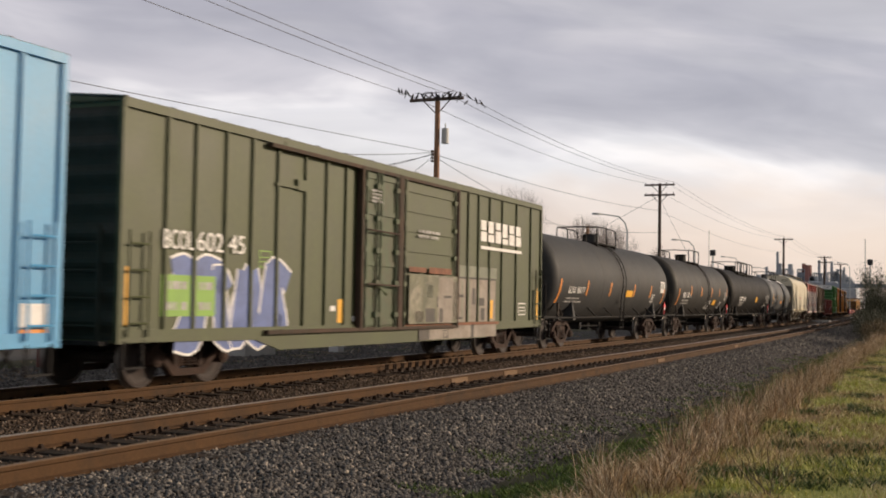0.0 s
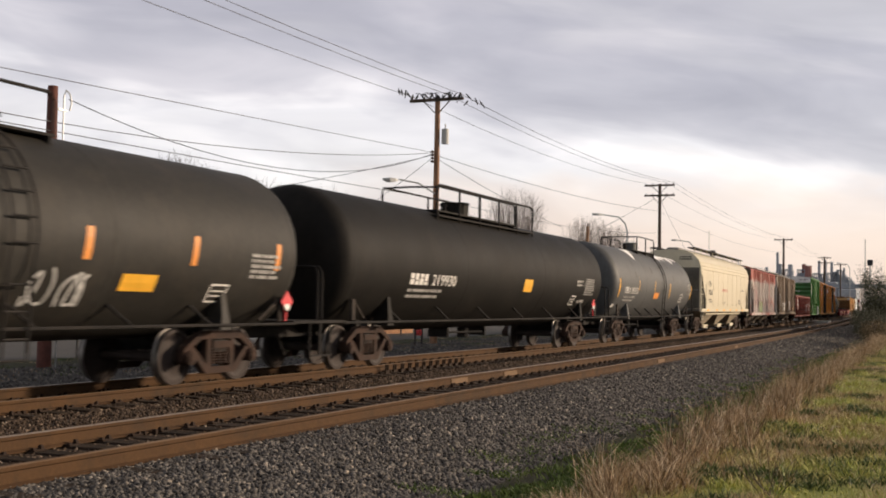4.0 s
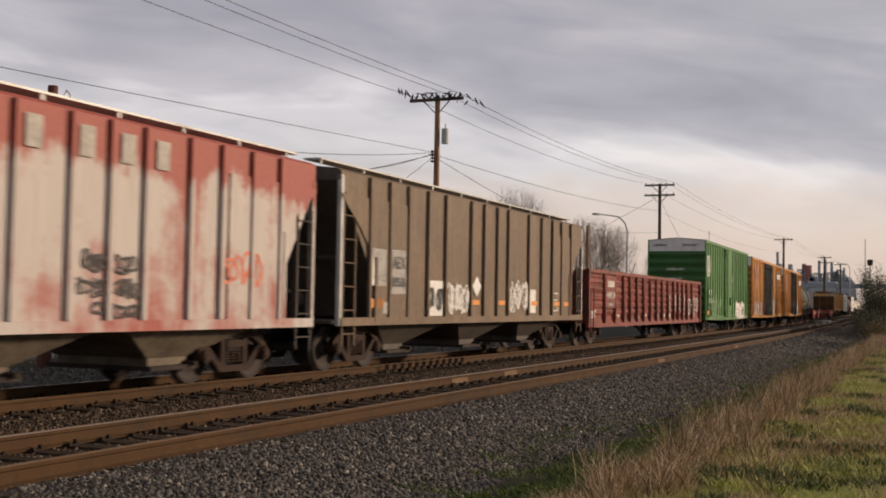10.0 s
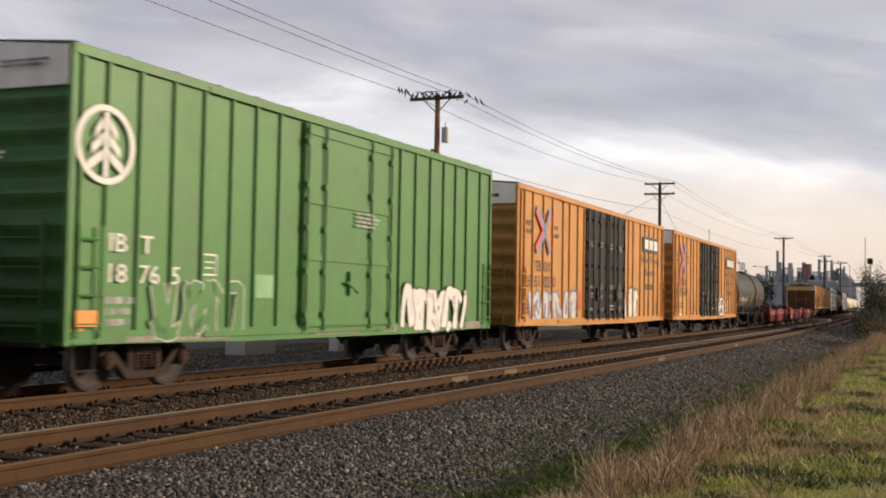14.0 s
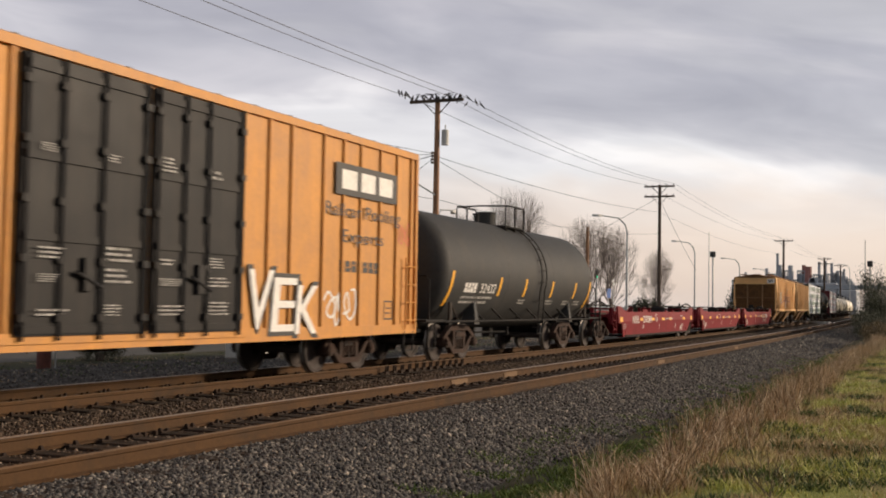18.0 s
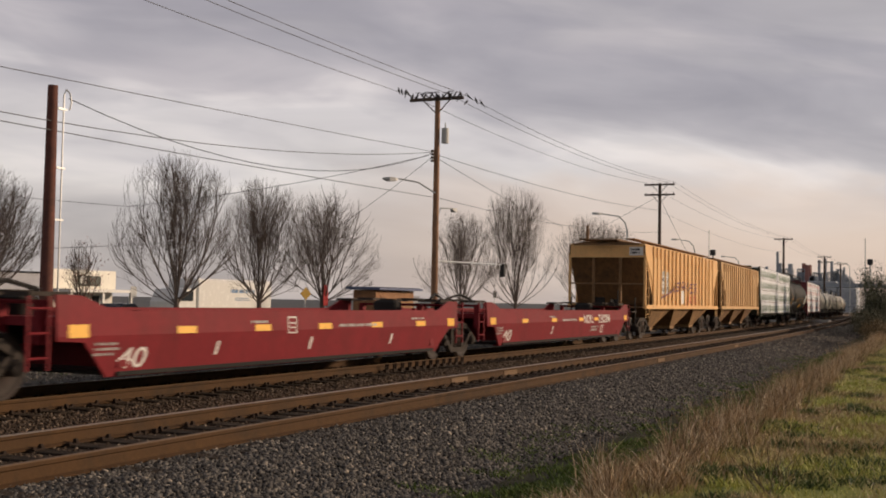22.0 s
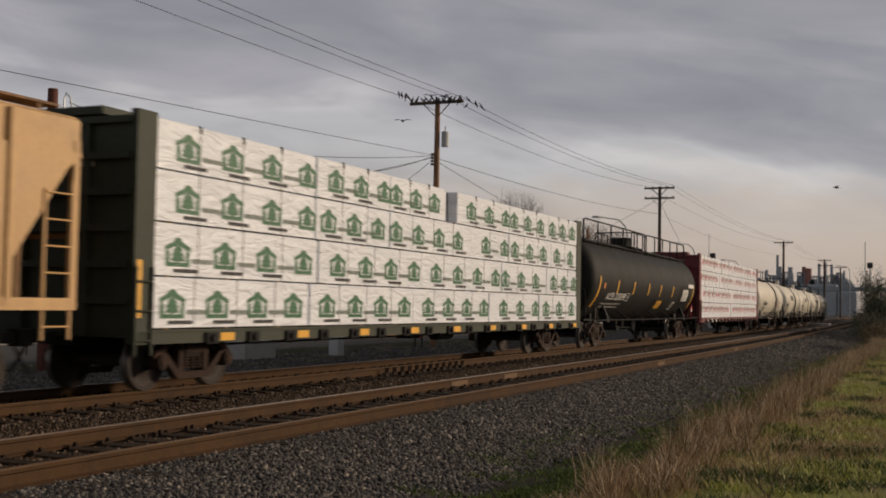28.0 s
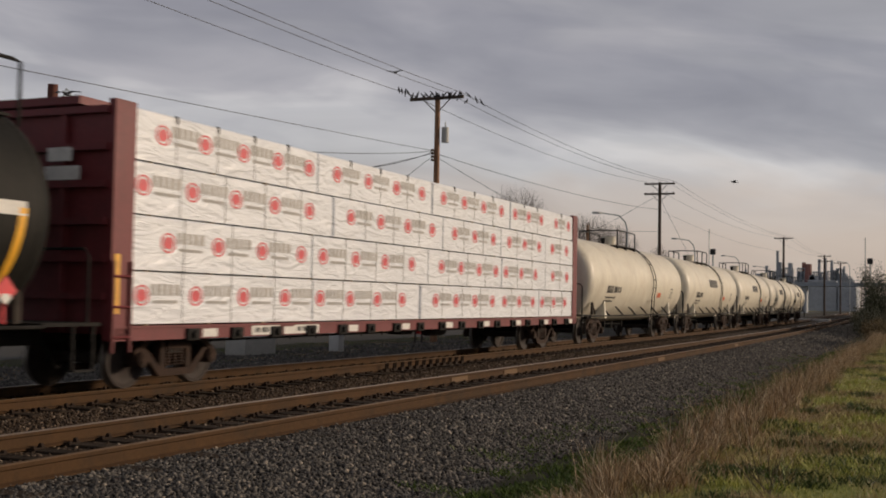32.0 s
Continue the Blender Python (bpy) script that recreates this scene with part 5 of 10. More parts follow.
def yellow_boxcar(left, right, seed):
    ribs = [-9.1, -8.79, -8.04, -7.07, -6.17, -5.09, -4.4, -3.48, -2.75, 2.54, 3.3, 4.05, 5.22, 6.0, 6.73, 7.6, 8.39, 9.1]
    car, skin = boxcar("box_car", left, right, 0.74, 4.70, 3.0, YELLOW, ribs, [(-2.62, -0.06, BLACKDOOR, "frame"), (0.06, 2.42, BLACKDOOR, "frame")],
                       "orange-yellow high box car with black double doors and graffiti", end_paint=YELLOW_SHADE, end_top=PALE, sill=0.05)
    # Crossed emblem of red and blue bands.
    pts, faces, pts2, faces2 = [], [], [], []
    for s in (-1, 1):
        ribbon(pts, faces, skin, [(-7.13 - 0.72, 3.52 - s * 0.55), (-7.13, 3.52), (-7.13 + 0.72, 3.52 + s * 0.55)], 0.16, 0.060)
        ribbon(pts2, faces2, skin, [(-7.13 - 0.60, 3.52 - s * 0.68), (-7.13 + 0.02, 3.52 - s * 0.10), (-7.13 + 0.10, 3.52 - s * 0.02), (-7.13 + 0.62, 3.52 + s * 0.68)], 0.15, 0.064)
    part("emblem_red", flat_mesh("emblem_red", pts, faces, LOGO_RED), None, car)
    part("emblem_blue", flat_mesh("emblem_blue", pts2, faces2, LOGO_BLUE), None, car)
    for a, b, t, z in ((-8.68, -8.16, "next", 3.60), (-8.68, -8.12, "load", 3.38), (-6.08, -5.56, "any", 3.57), (-6.08, -5.53, "road", 3.38)):
        letters(car, skin, t, a, b, z, z + 0.18, PAINT_BLACK)
    letters(car, skin, "TB  OX", -7.86, -6.4, 2.32, 2.63, PAINT_BLACK, lift=0.053)
    letters(car, skin, "6 70 65 4" if seed == 2 else "6 61 02 0", -8.52, -5.9, 1.86, 2.20, PAINT_BLACK, lift=0.053)
    bars(car, skin, -8.5, -7.9, 1.05, 1.55, 4, PAINT_BLACK, seed=5)
    bars(car, skin, -7.6, -6.9, 1.25, 1.55, 2, PAINT_BLACK, seed=6)
    # Owner's plate as plain blocks.
    patch(car, skin, 5.64, 8.32, 3.50, 4.12, PAINT_BLACK, "owner_plate", lift=0.056)
    for x in (5.88, 6.68, 7.48):
        patch(car, skin, x, x + 0.62, 3.62, 4.00, PAINT_WHITE, "logo_block", lift=0.060)
    for a, b, t, z in ((5.25, 8.5, "Railcar Pooling", 3.00), (5.95, 7.72, "Experts", 2.50)):
        letters(car, skin, t, a, b, z, z + 0.33, PAINT_BLACK, lift=0.053)
    blocks(car, skin, 5.92, 7.66, 2.0, 2.22, 7, PAINT_BLACK)
    if seed == 2:
        tag = Skin(y=skin.y - 0.045)
        for k, ch in enumerate("VEK"):
            letters(car, tag, ch, 2.5 + k * 0.82, 3.42 + k * 0.82, 0.84 - 0.05 * k, 2.02 - 0.12 * k, PAINT_BLACK, slant=0.12, lift=0.008, name="sprayed_letter")
            letters(car, tag, ch, 2.58 + k * 0.82, 3.34 + k * 0.82, 0.92 - 0.05 * k, 1.94 - 0.12 * k, PAINT_WHITE, slant=0.12, lift=0.012, name="sprayed_letter")
        scrawl(car, skin, 5.3, 6.6, 0.95, 1.7, PAINT_WHITE, 66, 2, 0.05)
    else:
        scrawl(car, skin, 2.5, 4.9, 0.82, 2.0, PAINT_BLACK, 31, 3, 0.12, PAINT_WHITE)
    if seed == 1:
        scrawl(car, skin, -8.2, -3.2, 0.8, 1.75, LILAC, 41, 5, 0.1, SILVER)
        scrawl(car, skin, -4.6, -2.8, 0.9, 1.9, LOGO_RED, 42, 2, 0.08)
    else:
        for k, (a, z) in enumerate(((-9.3, 2.7), (-8.6, 2.6), (-5.8, 1.1), (8.4, 2.6), (-9.2, 0.9))):
            scrawl(car, skin, a, a + 0.75, z, z + 0.6, PINK, 50 + k, 2, 0.035)
        patch(car, skin, -7.75, -7.1, 0.84, 1.02, PAINT_WHITE)
        patch(car, skin, -8.6, -5.95, 0.90, 1.78, PALE_YELLOW, "repainted_panel", lift=0.004)
        for k, (a, z, b) in enumerate(((-9.3, 2.35, 1.2), (-8.1, 2.3, 1.1), (-5.7, 0.85, 1.0), (-5.6, 1.35, 0.8))):
            scrawl(car, skin, a, a + b, z, z + 0.5, PINK, 150 + k, 3, 0.028)
        patch(car, skin, -6.6, -4.9, 0.76, 0.94, SILVER, "primer_patch")
        scrawl(car, skin, -4.35, -3.6, 1.0, 1.7, PAINT_BLACK, 57, 1, 0.03)
    rnd = random.Random(seed)
    for x in (-1.9, -0.6, 0.6, 1.8):
        for z in (1.15, 1.6, 1.9, 3.3):
            bars(car, Skin(y=-1.575), x - 0.4, x + rnd.uniform(-0.1, 0.25), z, z + 0.06 * rnd.randint(2, 4), rnd.randint(2, 4), seed=rnd.randint(1, 999), fill=0.45)
    end = EndSkin(-(right - left) / 2 - 0.012)
    bars(car, end, 0.1, 1.2, 4.3, 4.45, 1, PAINT_BLACK, seed=2)
    frame_mark(car, skin, 7.9, 8.3, 1.05, 1.45, PAINT_BLACK)


blue_boxcar()
olive_boxcar()
green_boxcar()
yellow_boxcar(196.9, 215.76, 1)
yellow_boxcar(217.84, 236.66, 2)

# ---- tank cars ----
TANK_BLACK = surface("black_tank_paint", (0.024, 0.0225, 0.0195), 0.6, grain=0.18, scale=0.8, streak=0.3, dirt=(0.048, 0.040, 0.031), dirt_amount=0.5, spec=0.22)
TANK_JET = surface("jet_black_tank_paint", (0.0095, 0.0086, 0.0074), 0.62, grain=0.18, scale=0.8, streak=0.25, dirt=(0.020, 0.0165, 0.013), dirt_amount=0.5, spec=0.12)
TANK_SOOT = surface("sooty_tank_paint", (0.016, 0.0152, 0.0132), 0.62, grain=0.18, scale=0.8, streak=0.25, dirt=(0.034, 0.029, 0.022), dirt_amount=0.5, spec=0.16)
TANK_CHAR = surface("charcoal_tank_paint", (0.040, 0.0405, 0.0405), 0.62, grain=0.14, scale=0.8, streak=0.3, dirt=(0.062, 0.055, 0.046), dirt_amount=0.4, spec=0.2)
TANK_GREY = surface("grey_tank_paint", (0.084, 0.0865, 0.087), 0.55, grain=0.12, scale=0.8, streak=0.35, dirt=(0.066, 0.062, 0.055), dirt_amount=0.5, spec=0.25)
TANK_CREAM = surface("cream_tank_paint", (0.76, 0.71, 0.59), 0.45, grain=0.05, scale=0.8, streak=0.3, dirt=(0.38, 0.28, 0.19), dirt_amount=0.25)
SNOW_WHITE = surface("white_residue", (0.82, 0.81, 0.79), 0.7, grain=0.05, bump=0.2)


def tank_car(left, right, radius, zc, paint, label, platform, long_rail=None, truck="frame_brown", dome=None, ladder_x=0.8, trucks=2.1, rail_z=0.98, small_rail=True, deck=0.0, dome_r=0.28):
    """A tank on stub sills. left, right: ends of the shell. platform: its stretch along the top."""
    car = empty("tank_car")
    L = right - left
    h = L / 2
    n = 40
    bm = bmesh.new()
    d = 0.55
    prof = [(-h + d * (1 - math.sin(a)), radius * math.cos(a) ** 0.5) for a in np.linspace(math.pi / 2, 0, 13)[:-1]]
    prof[0] = (-h, 0.02)
    prof += [(x, radius) for x in np.linspace(-h + d, h - d, 9)]
    prof += [(-x, r) for x, r in prof[:12][::-1]]
    loft(bm, [[(x, r * math.sin(2 * math.pi * k / n), zc + r * math.cos(2 * math.pi * k / n)) for k in range(n)] for x, r in prof])
    me = mesh_of("shell", fix(bm), paint)
    smooth(me, 60)
    part("shell", me, None, car)
    # Weld rings.
    for x in np.linspace(-h + d, h - d, 4):
        bm = bmesh.new()
        loft(bm, [[(x + dx, rr * math.sin(2 * math.pi * k / n), zc + rr * math.cos(2 * math.pi * k / n)) for k in range(n)]
                  for dx, rr in ((-0.03, radius - 0.001), (-0.012, radius + 0.004), (0.012, radius + 0.004), (0.03, radius - 0.001))], caps=False)
        part("weld_ring", fix(bm), paint, car)
    # Saddles, stub sills and draft gear at each end.
    for s in (-1, 1):
        bm = bmesh.new()
        xc = s * (h - trucks)
        for a, b in ((xc - 0.28, xc + 0.28),):
            outline = [(y, zc - math.sqrt(max(0.0, radius ** 2 - y * y)) - 0.002) for y in np.linspace(-0.88, 0.88, 13)]
            pts = [(-0.90, 0.86), (0.90, 0.86)] + outline[::-1]
            loft(bm, [[(x, y, z) for y, z in pts] for x in (a, b)])
        part("saddle", fix(bm), UNDER, car)
        # Slim gusset posts from the deck up to the shell, outside the saddle.
        for y in (-1, 1):
            bm = bmesh.new()
            top_y = math.sqrt(radius ** 2 - (1.5 - zc) ** 2)
            loft(bm, [[(xc - s * 0.35 + dx, y * yy, z) for dx, yy in ((-t, a), (t, a), (t, b), (-t, b))] for z, t, a, b in ((0.9, 0.16, 1.40, 1.0), (1.1, 0.10, 1.38, 1.05), (1.5, 0.06, top_y + 0.015, top_y - 0.1))])
            part("shell_bracket", fix(bm), paint, car)
        bm = bmesh.new()
        a, b = sorted((s * (h + 0.85 + deck), s * (h - trucks - 1.0)))
        box(bm, a, b, -0.3, 0.3, 0.68, 0.98)
        part("stub_sill", bm, UNDER, car)
        bm = bmesh.new()
        a, b = sorted((s * (h + 0.80 + deck), s * (h - 0.35)))
        box(bm, a, b, -1.42, 1.42, 0.98, 1.03)
        part("end_platform", bm, UNDER, car)
        bm = bmesh.new()
        x = s * (h + 0.55 + deck)
        tube(bm, [(x, -1.38, 1.03), (x, -1.38, 1.95), (x, -1.30, 2.05), (x, 0, 2.05), (x, 1.30, 2.05), (x, 1.38, 1.95), (x, 1.38, 1.03)], 0.022, 6)
        part("end_handrail", fix(bm), UNDER, car)
        for y in (-1.36, 1.36):
            bm = bmesh.new()
            x = s * (h - 0.75)
            box(bm, x - 0.06, x + 0.06, y - 0.03, y + 0.03, 1.03, 1.45)
            rod(bm, (x, y, 1.44), (x - s * 0.6, y * 0.96, 1.05), 0.03, 6)
            part("end_bracket", fix(bm), CAST_GREY, car)
        bm = bmesh.new()
        xs = s * (h + 0.45 + deck)
        for dx in (-0.2, 0.2):
            box(bm, xs + dx - 0.015, xs + dx + 0.015, -1.42, -1.38, 0.36, 0.98)
        box(bm, xs - 0.215, xs + 0.215, -1.45, -1.36, 0.36, 0.385)
        part("sill_step", bm, UNDER, car)
    # Running handrail low along both sides, on struts.
    for s in (-1, 1):
        bm = bmesh.new()
        y = s * 1.42
        rod(bm, (-h + 0.3, y, rail_z), (h - 0.3, y, rail_z), 0.026, 6)
        for x in np.linspace(-h + 2.9, h - 2.9, 6):
            rod(bm, (float(x), y, rail_z), (float(x) - 0.28, s * math.sqrt(radius ** 2 - (rail_z + 0.32 - zc) ** 2), rail_z + 0.32), 0.03, 6)
        part("side_handrail", fix(bm), UNDER, car)
    # Bottom outlet and piping.
    bm = bmesh.new()
    rod(bm, (0.3, 0, zc - radius + 0.03), (0.3, 0, zc - radius - 0.28), 0.16, 10)
    rod(bm, (-1.4, -0.2, 0.62), (1.4, -0.2, 0.60), 0.03, 6)
    for x in (-1.4, 1.3):
        box(bm, x - 0.05, x + 0.05, -0.28, 0.28, 0.5, zc - radius + 0.02)
    part("bottom_outlet", fix(bm), UNDER, car)
    # Top platform with railing.
    p0, p1 = platform
    top = zc + radius
    bm = bmesh.new()
    for s in (-1, 1):
        a, b = sorted((s * 0.35, s * 0.78))
        box(bm, p0, p1, a, b, top - 0.10, top - 0.06)
        for x in (p0 + 0.1, (p0 + p1) / 2, p1 - 0.1):
            box(bm, x - 0.03, x + 0.03, a, b, top - 0.28, top - 0.10)
    part("top_platform", bm, UNDER, car)
    if small_rail:
        for s in (-1, 1):
            bm = bmesh.new()
            y = s * 0.76
            tube(bm, [(p0 + 0.05, y, top - 0.08), (p0 + 0.05, y, top + 0.42), (p0 + 0.15, y, top + 0.52), (p1 - 0.15, y, top + 0.52), (p1 - 0.05, y, top + 0.42), (p1 - 0.05, y, top - 0.08)], 0.026, 6)
            tube(bm, [((p0 + p1) / 2, y, top - 0.08), ((p0 + p1) / 2, y, top + 0.52)], 0.026, 6)
            part("top_railing", fix(bm), UNDER, car)
        bm = bmesh.new()
        tube(bm, [(p0 + 0.08, -0.76, top + 0.5), (p0 + 0.08, 0, top + 0.52), (p0 + 0.08, 0.76, top + 0.5)], 0.024, 6)
        part("top_railing", fix(bm), UNDER, car)
    dm = dome if dome is not None else (p0 + p1) / 2 - 0.3
    bm = bmesh.new()
    rod(bm, (dm, 0, top - 0.05), (dm, 0, top + 0.32), dome_r, 18)
    rod(bm, (dm, 0, top + 0.31), (dm, 0, top + 0.36), dome_r * 1.06, 18)
    part("valve_dome", fix(bm), paint, car)
    for dx, r, hh in ((0.62, 0.12, 0.2), (-0.55, 0.08, 0.24)):
        bm = bmesh.new()
        rod(bm, (dm + dx, 0.1, top - 0.04), (dm + dx, 0.1, top + hh), r, 10)
        rod(bm, (dm + dx, 0.1, top + hh), (dm + dx, 0.1, top + hh + 0.05), r * 1.35, 10)
        part("safety_valve", fix(bm), UNDER, car)
    # Bent side ladder over the shell.
    if ladder_x is not None:
        bm = bmesh.new()
        rr = radius + 0.075
        for dx in (-0.22, 0.22):
            arc = [(ladder_x + dx, -rr * math.sin(a), zc + rr * math.cos(a)) for a in np.linspace(0.45, 1.85, 12)]
            tube(bm, arc + [(ladder_x + dx, -1.44, 0.55)], 0.019, 5)
        for a in np.linspace(0.6, 2.1, 8):
            if a < 1.75:
                rod(bm, (ladder_x - 0.22, -rr * math.sin(a), zc + rr * math.cos(a)), (ladder_x + 0.22, -rr * math.sin(a), zc + rr * math.cos(a)), 0.017, 5)
        for z in (1.55, 1.2, 0.85, 0.58):
            rod(bm, (ladder_x - 0.22, -1.45, z), (ladder_x + 0.22, -1.45, z), 0.017, 5)
        part("side_ladder", fix(bm), UNDER, car)
    if long_rail:
        a, b, posts = long_rail
        bm = bmesh.new()
        y = -0.95
        xs = np.linspace(a, b, posts)
        for x in xs:
            rod(bm, (float(x), y, top - 0.36), (float(x), y, top + 0.50), 0.026, 6)
        tube(bm, [(a, y, top - 0.36), (a - 0.02, y, top + 0.42), (a + 0.14, y, top + 0.52), (b - 0.14, y, top + 0.52), (b, y, top + 0.40), (b, y, top - 0.36)], 0.028, 6)
        box(bm, a, b, y - 0.05, y + 0.45, top - 0.26, top - 0.22)
        part("long_railing", fix(bm), UNDER, car)
    for s in (-1, 1):
        add_truck(car, s * (h - trucks), truck)
    add_couplers(car, h + 0.72 + deck)
    place(car, left, right, label, "tank car")
    return car, Skin(r=radius, zc=zc)


DIAMOND_RED = surface("placard_red", (0.60, 0.04, 0.05), 0.5, bump=0)


def placard(car, x, z):
    """A diamond-shaped hazard placard on a bracket."""
    bm = bmesh.new()
    y = -1.47
    loft(bm, [[(x, yy, z - 0.19), (x + 0.19, yy, z), (x, yy, z + 0.19), (x - 0.19, yy, z)] for yy in (y, y + 0.02)])
    box(bm, x - 0.02, x + 0.02, y + 0.02, y + 0.05, 1.03, z)
    p = part("hazard_placard", fix(bm), DIAMOND_RED, car, "red diamond hazard placard")
    pts = [(x - 0.1, y - 0.004, z - 0.1), (x, y - 0.004, z - 0.19 + 0.01), (x + 0.1, y - 0.004, z - 0.1), (x + 0.06, y - 0.004, z - 0.04), (x - 0.06, y - 0.004, z - 0.04)]
    part("placard_panel", flat_mesh("placard_panel", pts, [(0, 1, 2, 3, 4)], PAINT_WHITE), None, p)


def side_stripes(car, skin, xs, z0, z1, material, w=0.14):
    for x in xs:
        patch(car, skin, x - w / 2, x + w / 2, z0, z1, material, "reflector", shear=0.10)


def tanks():
    # Charcoal tank with a white placard near its trailing end.
    car, sk = tank_car(33.15, 49.8, 1.50, 2.24, TANK_CHAR, "charcoal grey tank car with orange stripes and white lettering", (-1.02, 1.78), dome=0.98, ladder_x=0.06)
    letters(car, sk, "GLNX", -6.72, -5.94, 1.76, 1.98)
    letters(car, sk, "86077", -5.8, -4.9, 1.76, 1.98)
    bars(car, sk, -6.82, -4.82, 1.44, 1.66, 2, seed=2, fill=0.45)
    side_stripes(car, sk, (-4.62, -1.62, 1.98, 4.78), 1.72, 2.2, PAINT_ORANGE)
    patch(car, sk, -7.77, -7.63, 1.45, 2.2, PAINT_ORANGE, "reflector", shear=0.1)
    patch(car, sk, 7.2, 7.34, 1.5, 2.1, PAINT_ORANGE, "reflector")
    patch(car, sk, 6.55, 7.35, 1.95, 2.42, PAINT_WHITE, "white_notice")
    bars(car, sk, 6.62, 7.25, 2.1, 2.36, 4, PAINT_BLACK, seed=3)
    patch(car, sk, 0.78, 1.78, 1.72, 1.96, PAINT_YELLOW, "yellow_notice")
    frame_mark(car, sk, 5.1, 5.6, 1.55, 1.85)
    placard(car, 7.55, 1.38)
    # Two black tanks with scribbles.
    car, sk = tank_car(51.3, 66.85, 1.50, 2.24, TANK_BLACK, "black tank car with orange stripes and a sprayed tag", (-0.97, 1.93), dome=0.93, ladder_x=0.58)
    letters(car, sk, "LPDX", -5.98, -5.22, 1.8, 2.05)
    letters(car, sk, "283216", -5.07, -4.07, 1.8, 2.05)
    bars(car, sk, -5.98, -4.1, 1.48, 1.74, 2, seed=5, fill=0.5)
    side_stripes(car, sk, (-3.98, -1.18, 1.83, 4.28, 6.7), 1.92, 2.38, PAINT_ORANGE)
    patch(car, sk, -7.05, -6.91, 1.45, 2.2, PAINT_ORANGE, "reflector", shear=0.1)
    patch(car, sk, 2.68, 3.48, 1.5, 1.75, PAINT_YELLOW, "yellow_notice")
    scrawl(car, sk, 0.88, 1.98, 1.15, 1.8, SILVER, 61, 2, 0.04)
    bars(car, sk, 5.9, 6.9, 1.75, 2.2, 5, seed=6)
    frame_mark(car, sk, 4.9, 5.4, 1.35, 1.65)
    placard(car, 7.1, 1.38)
    car, sk = tank_car(68.1, 87.4, 1.52, 2.25, TANK_JET, "long black tank car with top railing and white lettering", (-3.42, 2.38), long_rail=(-3.82, 3.38, 6), dome=-0.42, ladder_x=None, dome_r=0.38)
    blocks(car, sk, -6.42, -5.42, 1.8, 2.05, 4)
    letters(car, sk, "219930", -5.22, -3.82, 1.8, 2.05)
    bars(car, sk, -6.42, -4.42, 1.48, 1.74, 2, seed=8, fill=0.5)
    patch(car, sk, 1.2, 1.9, 1.75, 2.1, PAINT_YELLOW, "yellow_notice")
    bars(car, sk, 7.25, 8.4, 1.72, 2.28, 8, seed=9, fill=0.55)
    bars(car, sk, 6.3, 7.05, 1.98, 2.22, 2, seed=10, fill=0.6)
    frame_mark(car, sk, 6.0, 6.5, 1.4, 1.7)
    bars(car, sk, 6.8, 7.6, 1.45, 1.6, 1, seed=11)
    placard(car, 8.4, 1.42)
    # Grey tank with white spills down from its hatch.
    car, sk = tank_car(89.0, 103.75, 1.50, 2.27, TANK_GREY, "grey tank car with white spilled residue along its top", (-1.1, 2.2), dome=0.9, ladder_x=0.85)
    letters(car, sk, "CPDX", -5.88, -5.0, 1.87, 2.11)
    letters(car, sk, "283171", -4.85, -3.76, 1.87, 2.11)
    bars(car, sk, -5.9, -4.0, 1.55, 1.8, 2, seed=13, fill=0.5)
    patch(car, sk, -0.85, 0.07, 1.72, 1.96, PAINT_ORANGE, "orange_notice")
    side_stripes(car, sk, (-6.75, 2.2, 7.0), 1.75, 2.4, PAINT_YELLOW, 0.12)
    side_stripes(car, sk, (-3.62, -0.82), 2.02, 2.46, PAINT_YELLOW, 0.07)
    patch(car, sk, 6.1, 7.0, 1.9, 2.5, PAINT_BLACK, "black_notice", lift=0.005)
    bars(car, sk, 6.15, 6.95, 1.93, 2.46, 7, seed=14, fill=0.5)
    frame_mark(car, sk, 4.6, 5.2, 1.6, 1.95)
    for a, b, seed, deep in ((-3.5, -2.0, 1, 0.42), (1.1, 5.6, 2, 0.38), (5.7, 6.7, 3, 0.3)):
        pts, faces = [], []
        k = 40
        for i in range(k + 1):
            x = a + (b - a) * i / k
            env = min(1.0, math.sin(math.pi * min(0.985, max(0.015, i / k))) * 1.6)
            zt = 3.655
            zb = zt - env * deep * (0.55 + 0.75 * noise.noise((x * 1.1, seed * 3.1, 0.0)) + 0.35 * noise.noise((x * 4.0, seed * 5.3, 0.0)))
            for j in range(6):
                pts.append(sk.at(x, zt + (min(zb, zt - 0.02) - zt) * j / 5, 0.006))
            if i:
                for j in range(5):
                    q = 6 * i + j
                    faces.append((q - 6, q - 5, q + 1, q))
        part("white_residue", flat_mesh("white_residue", pts, faces, SNOW_WHITE), None, car)
    for x, z, w in ((-4.2, 2.95, 0.14), (-4.15, 2.5, 0.16), (-1.2, 2.72, 0.22), (2.6, 3.05, 0.2), (3.0, 2.5, 0.16), (5.6, 2.9, 0.2), (-6.6, 1.98, 0.12), (-6.6, 2.2, 0.12)):
        patch(car, sk, x, x + w, z, z + 0.2 + 0.3 * w, SOOT, "patched_spot", lift=0.008, shear=-0.2)
    patch(car, sk, -7.05, -6.7, 1.34, 1.46, PAINT_WHITE, "white_notice")
    # Lone charcoal tank behind the yellow box cars.
    car, sk = tank_car(238.2, 251.25, 1.50, 2.24, TANK_CHAR, "charcoal tank car with yellow stripes and side ladder", (-0.4, 1.3), dome=0.1, ladder_x=0.83)
    blocks(car, sk, -5.04, -4.2, 1.70, 1.94, 4)
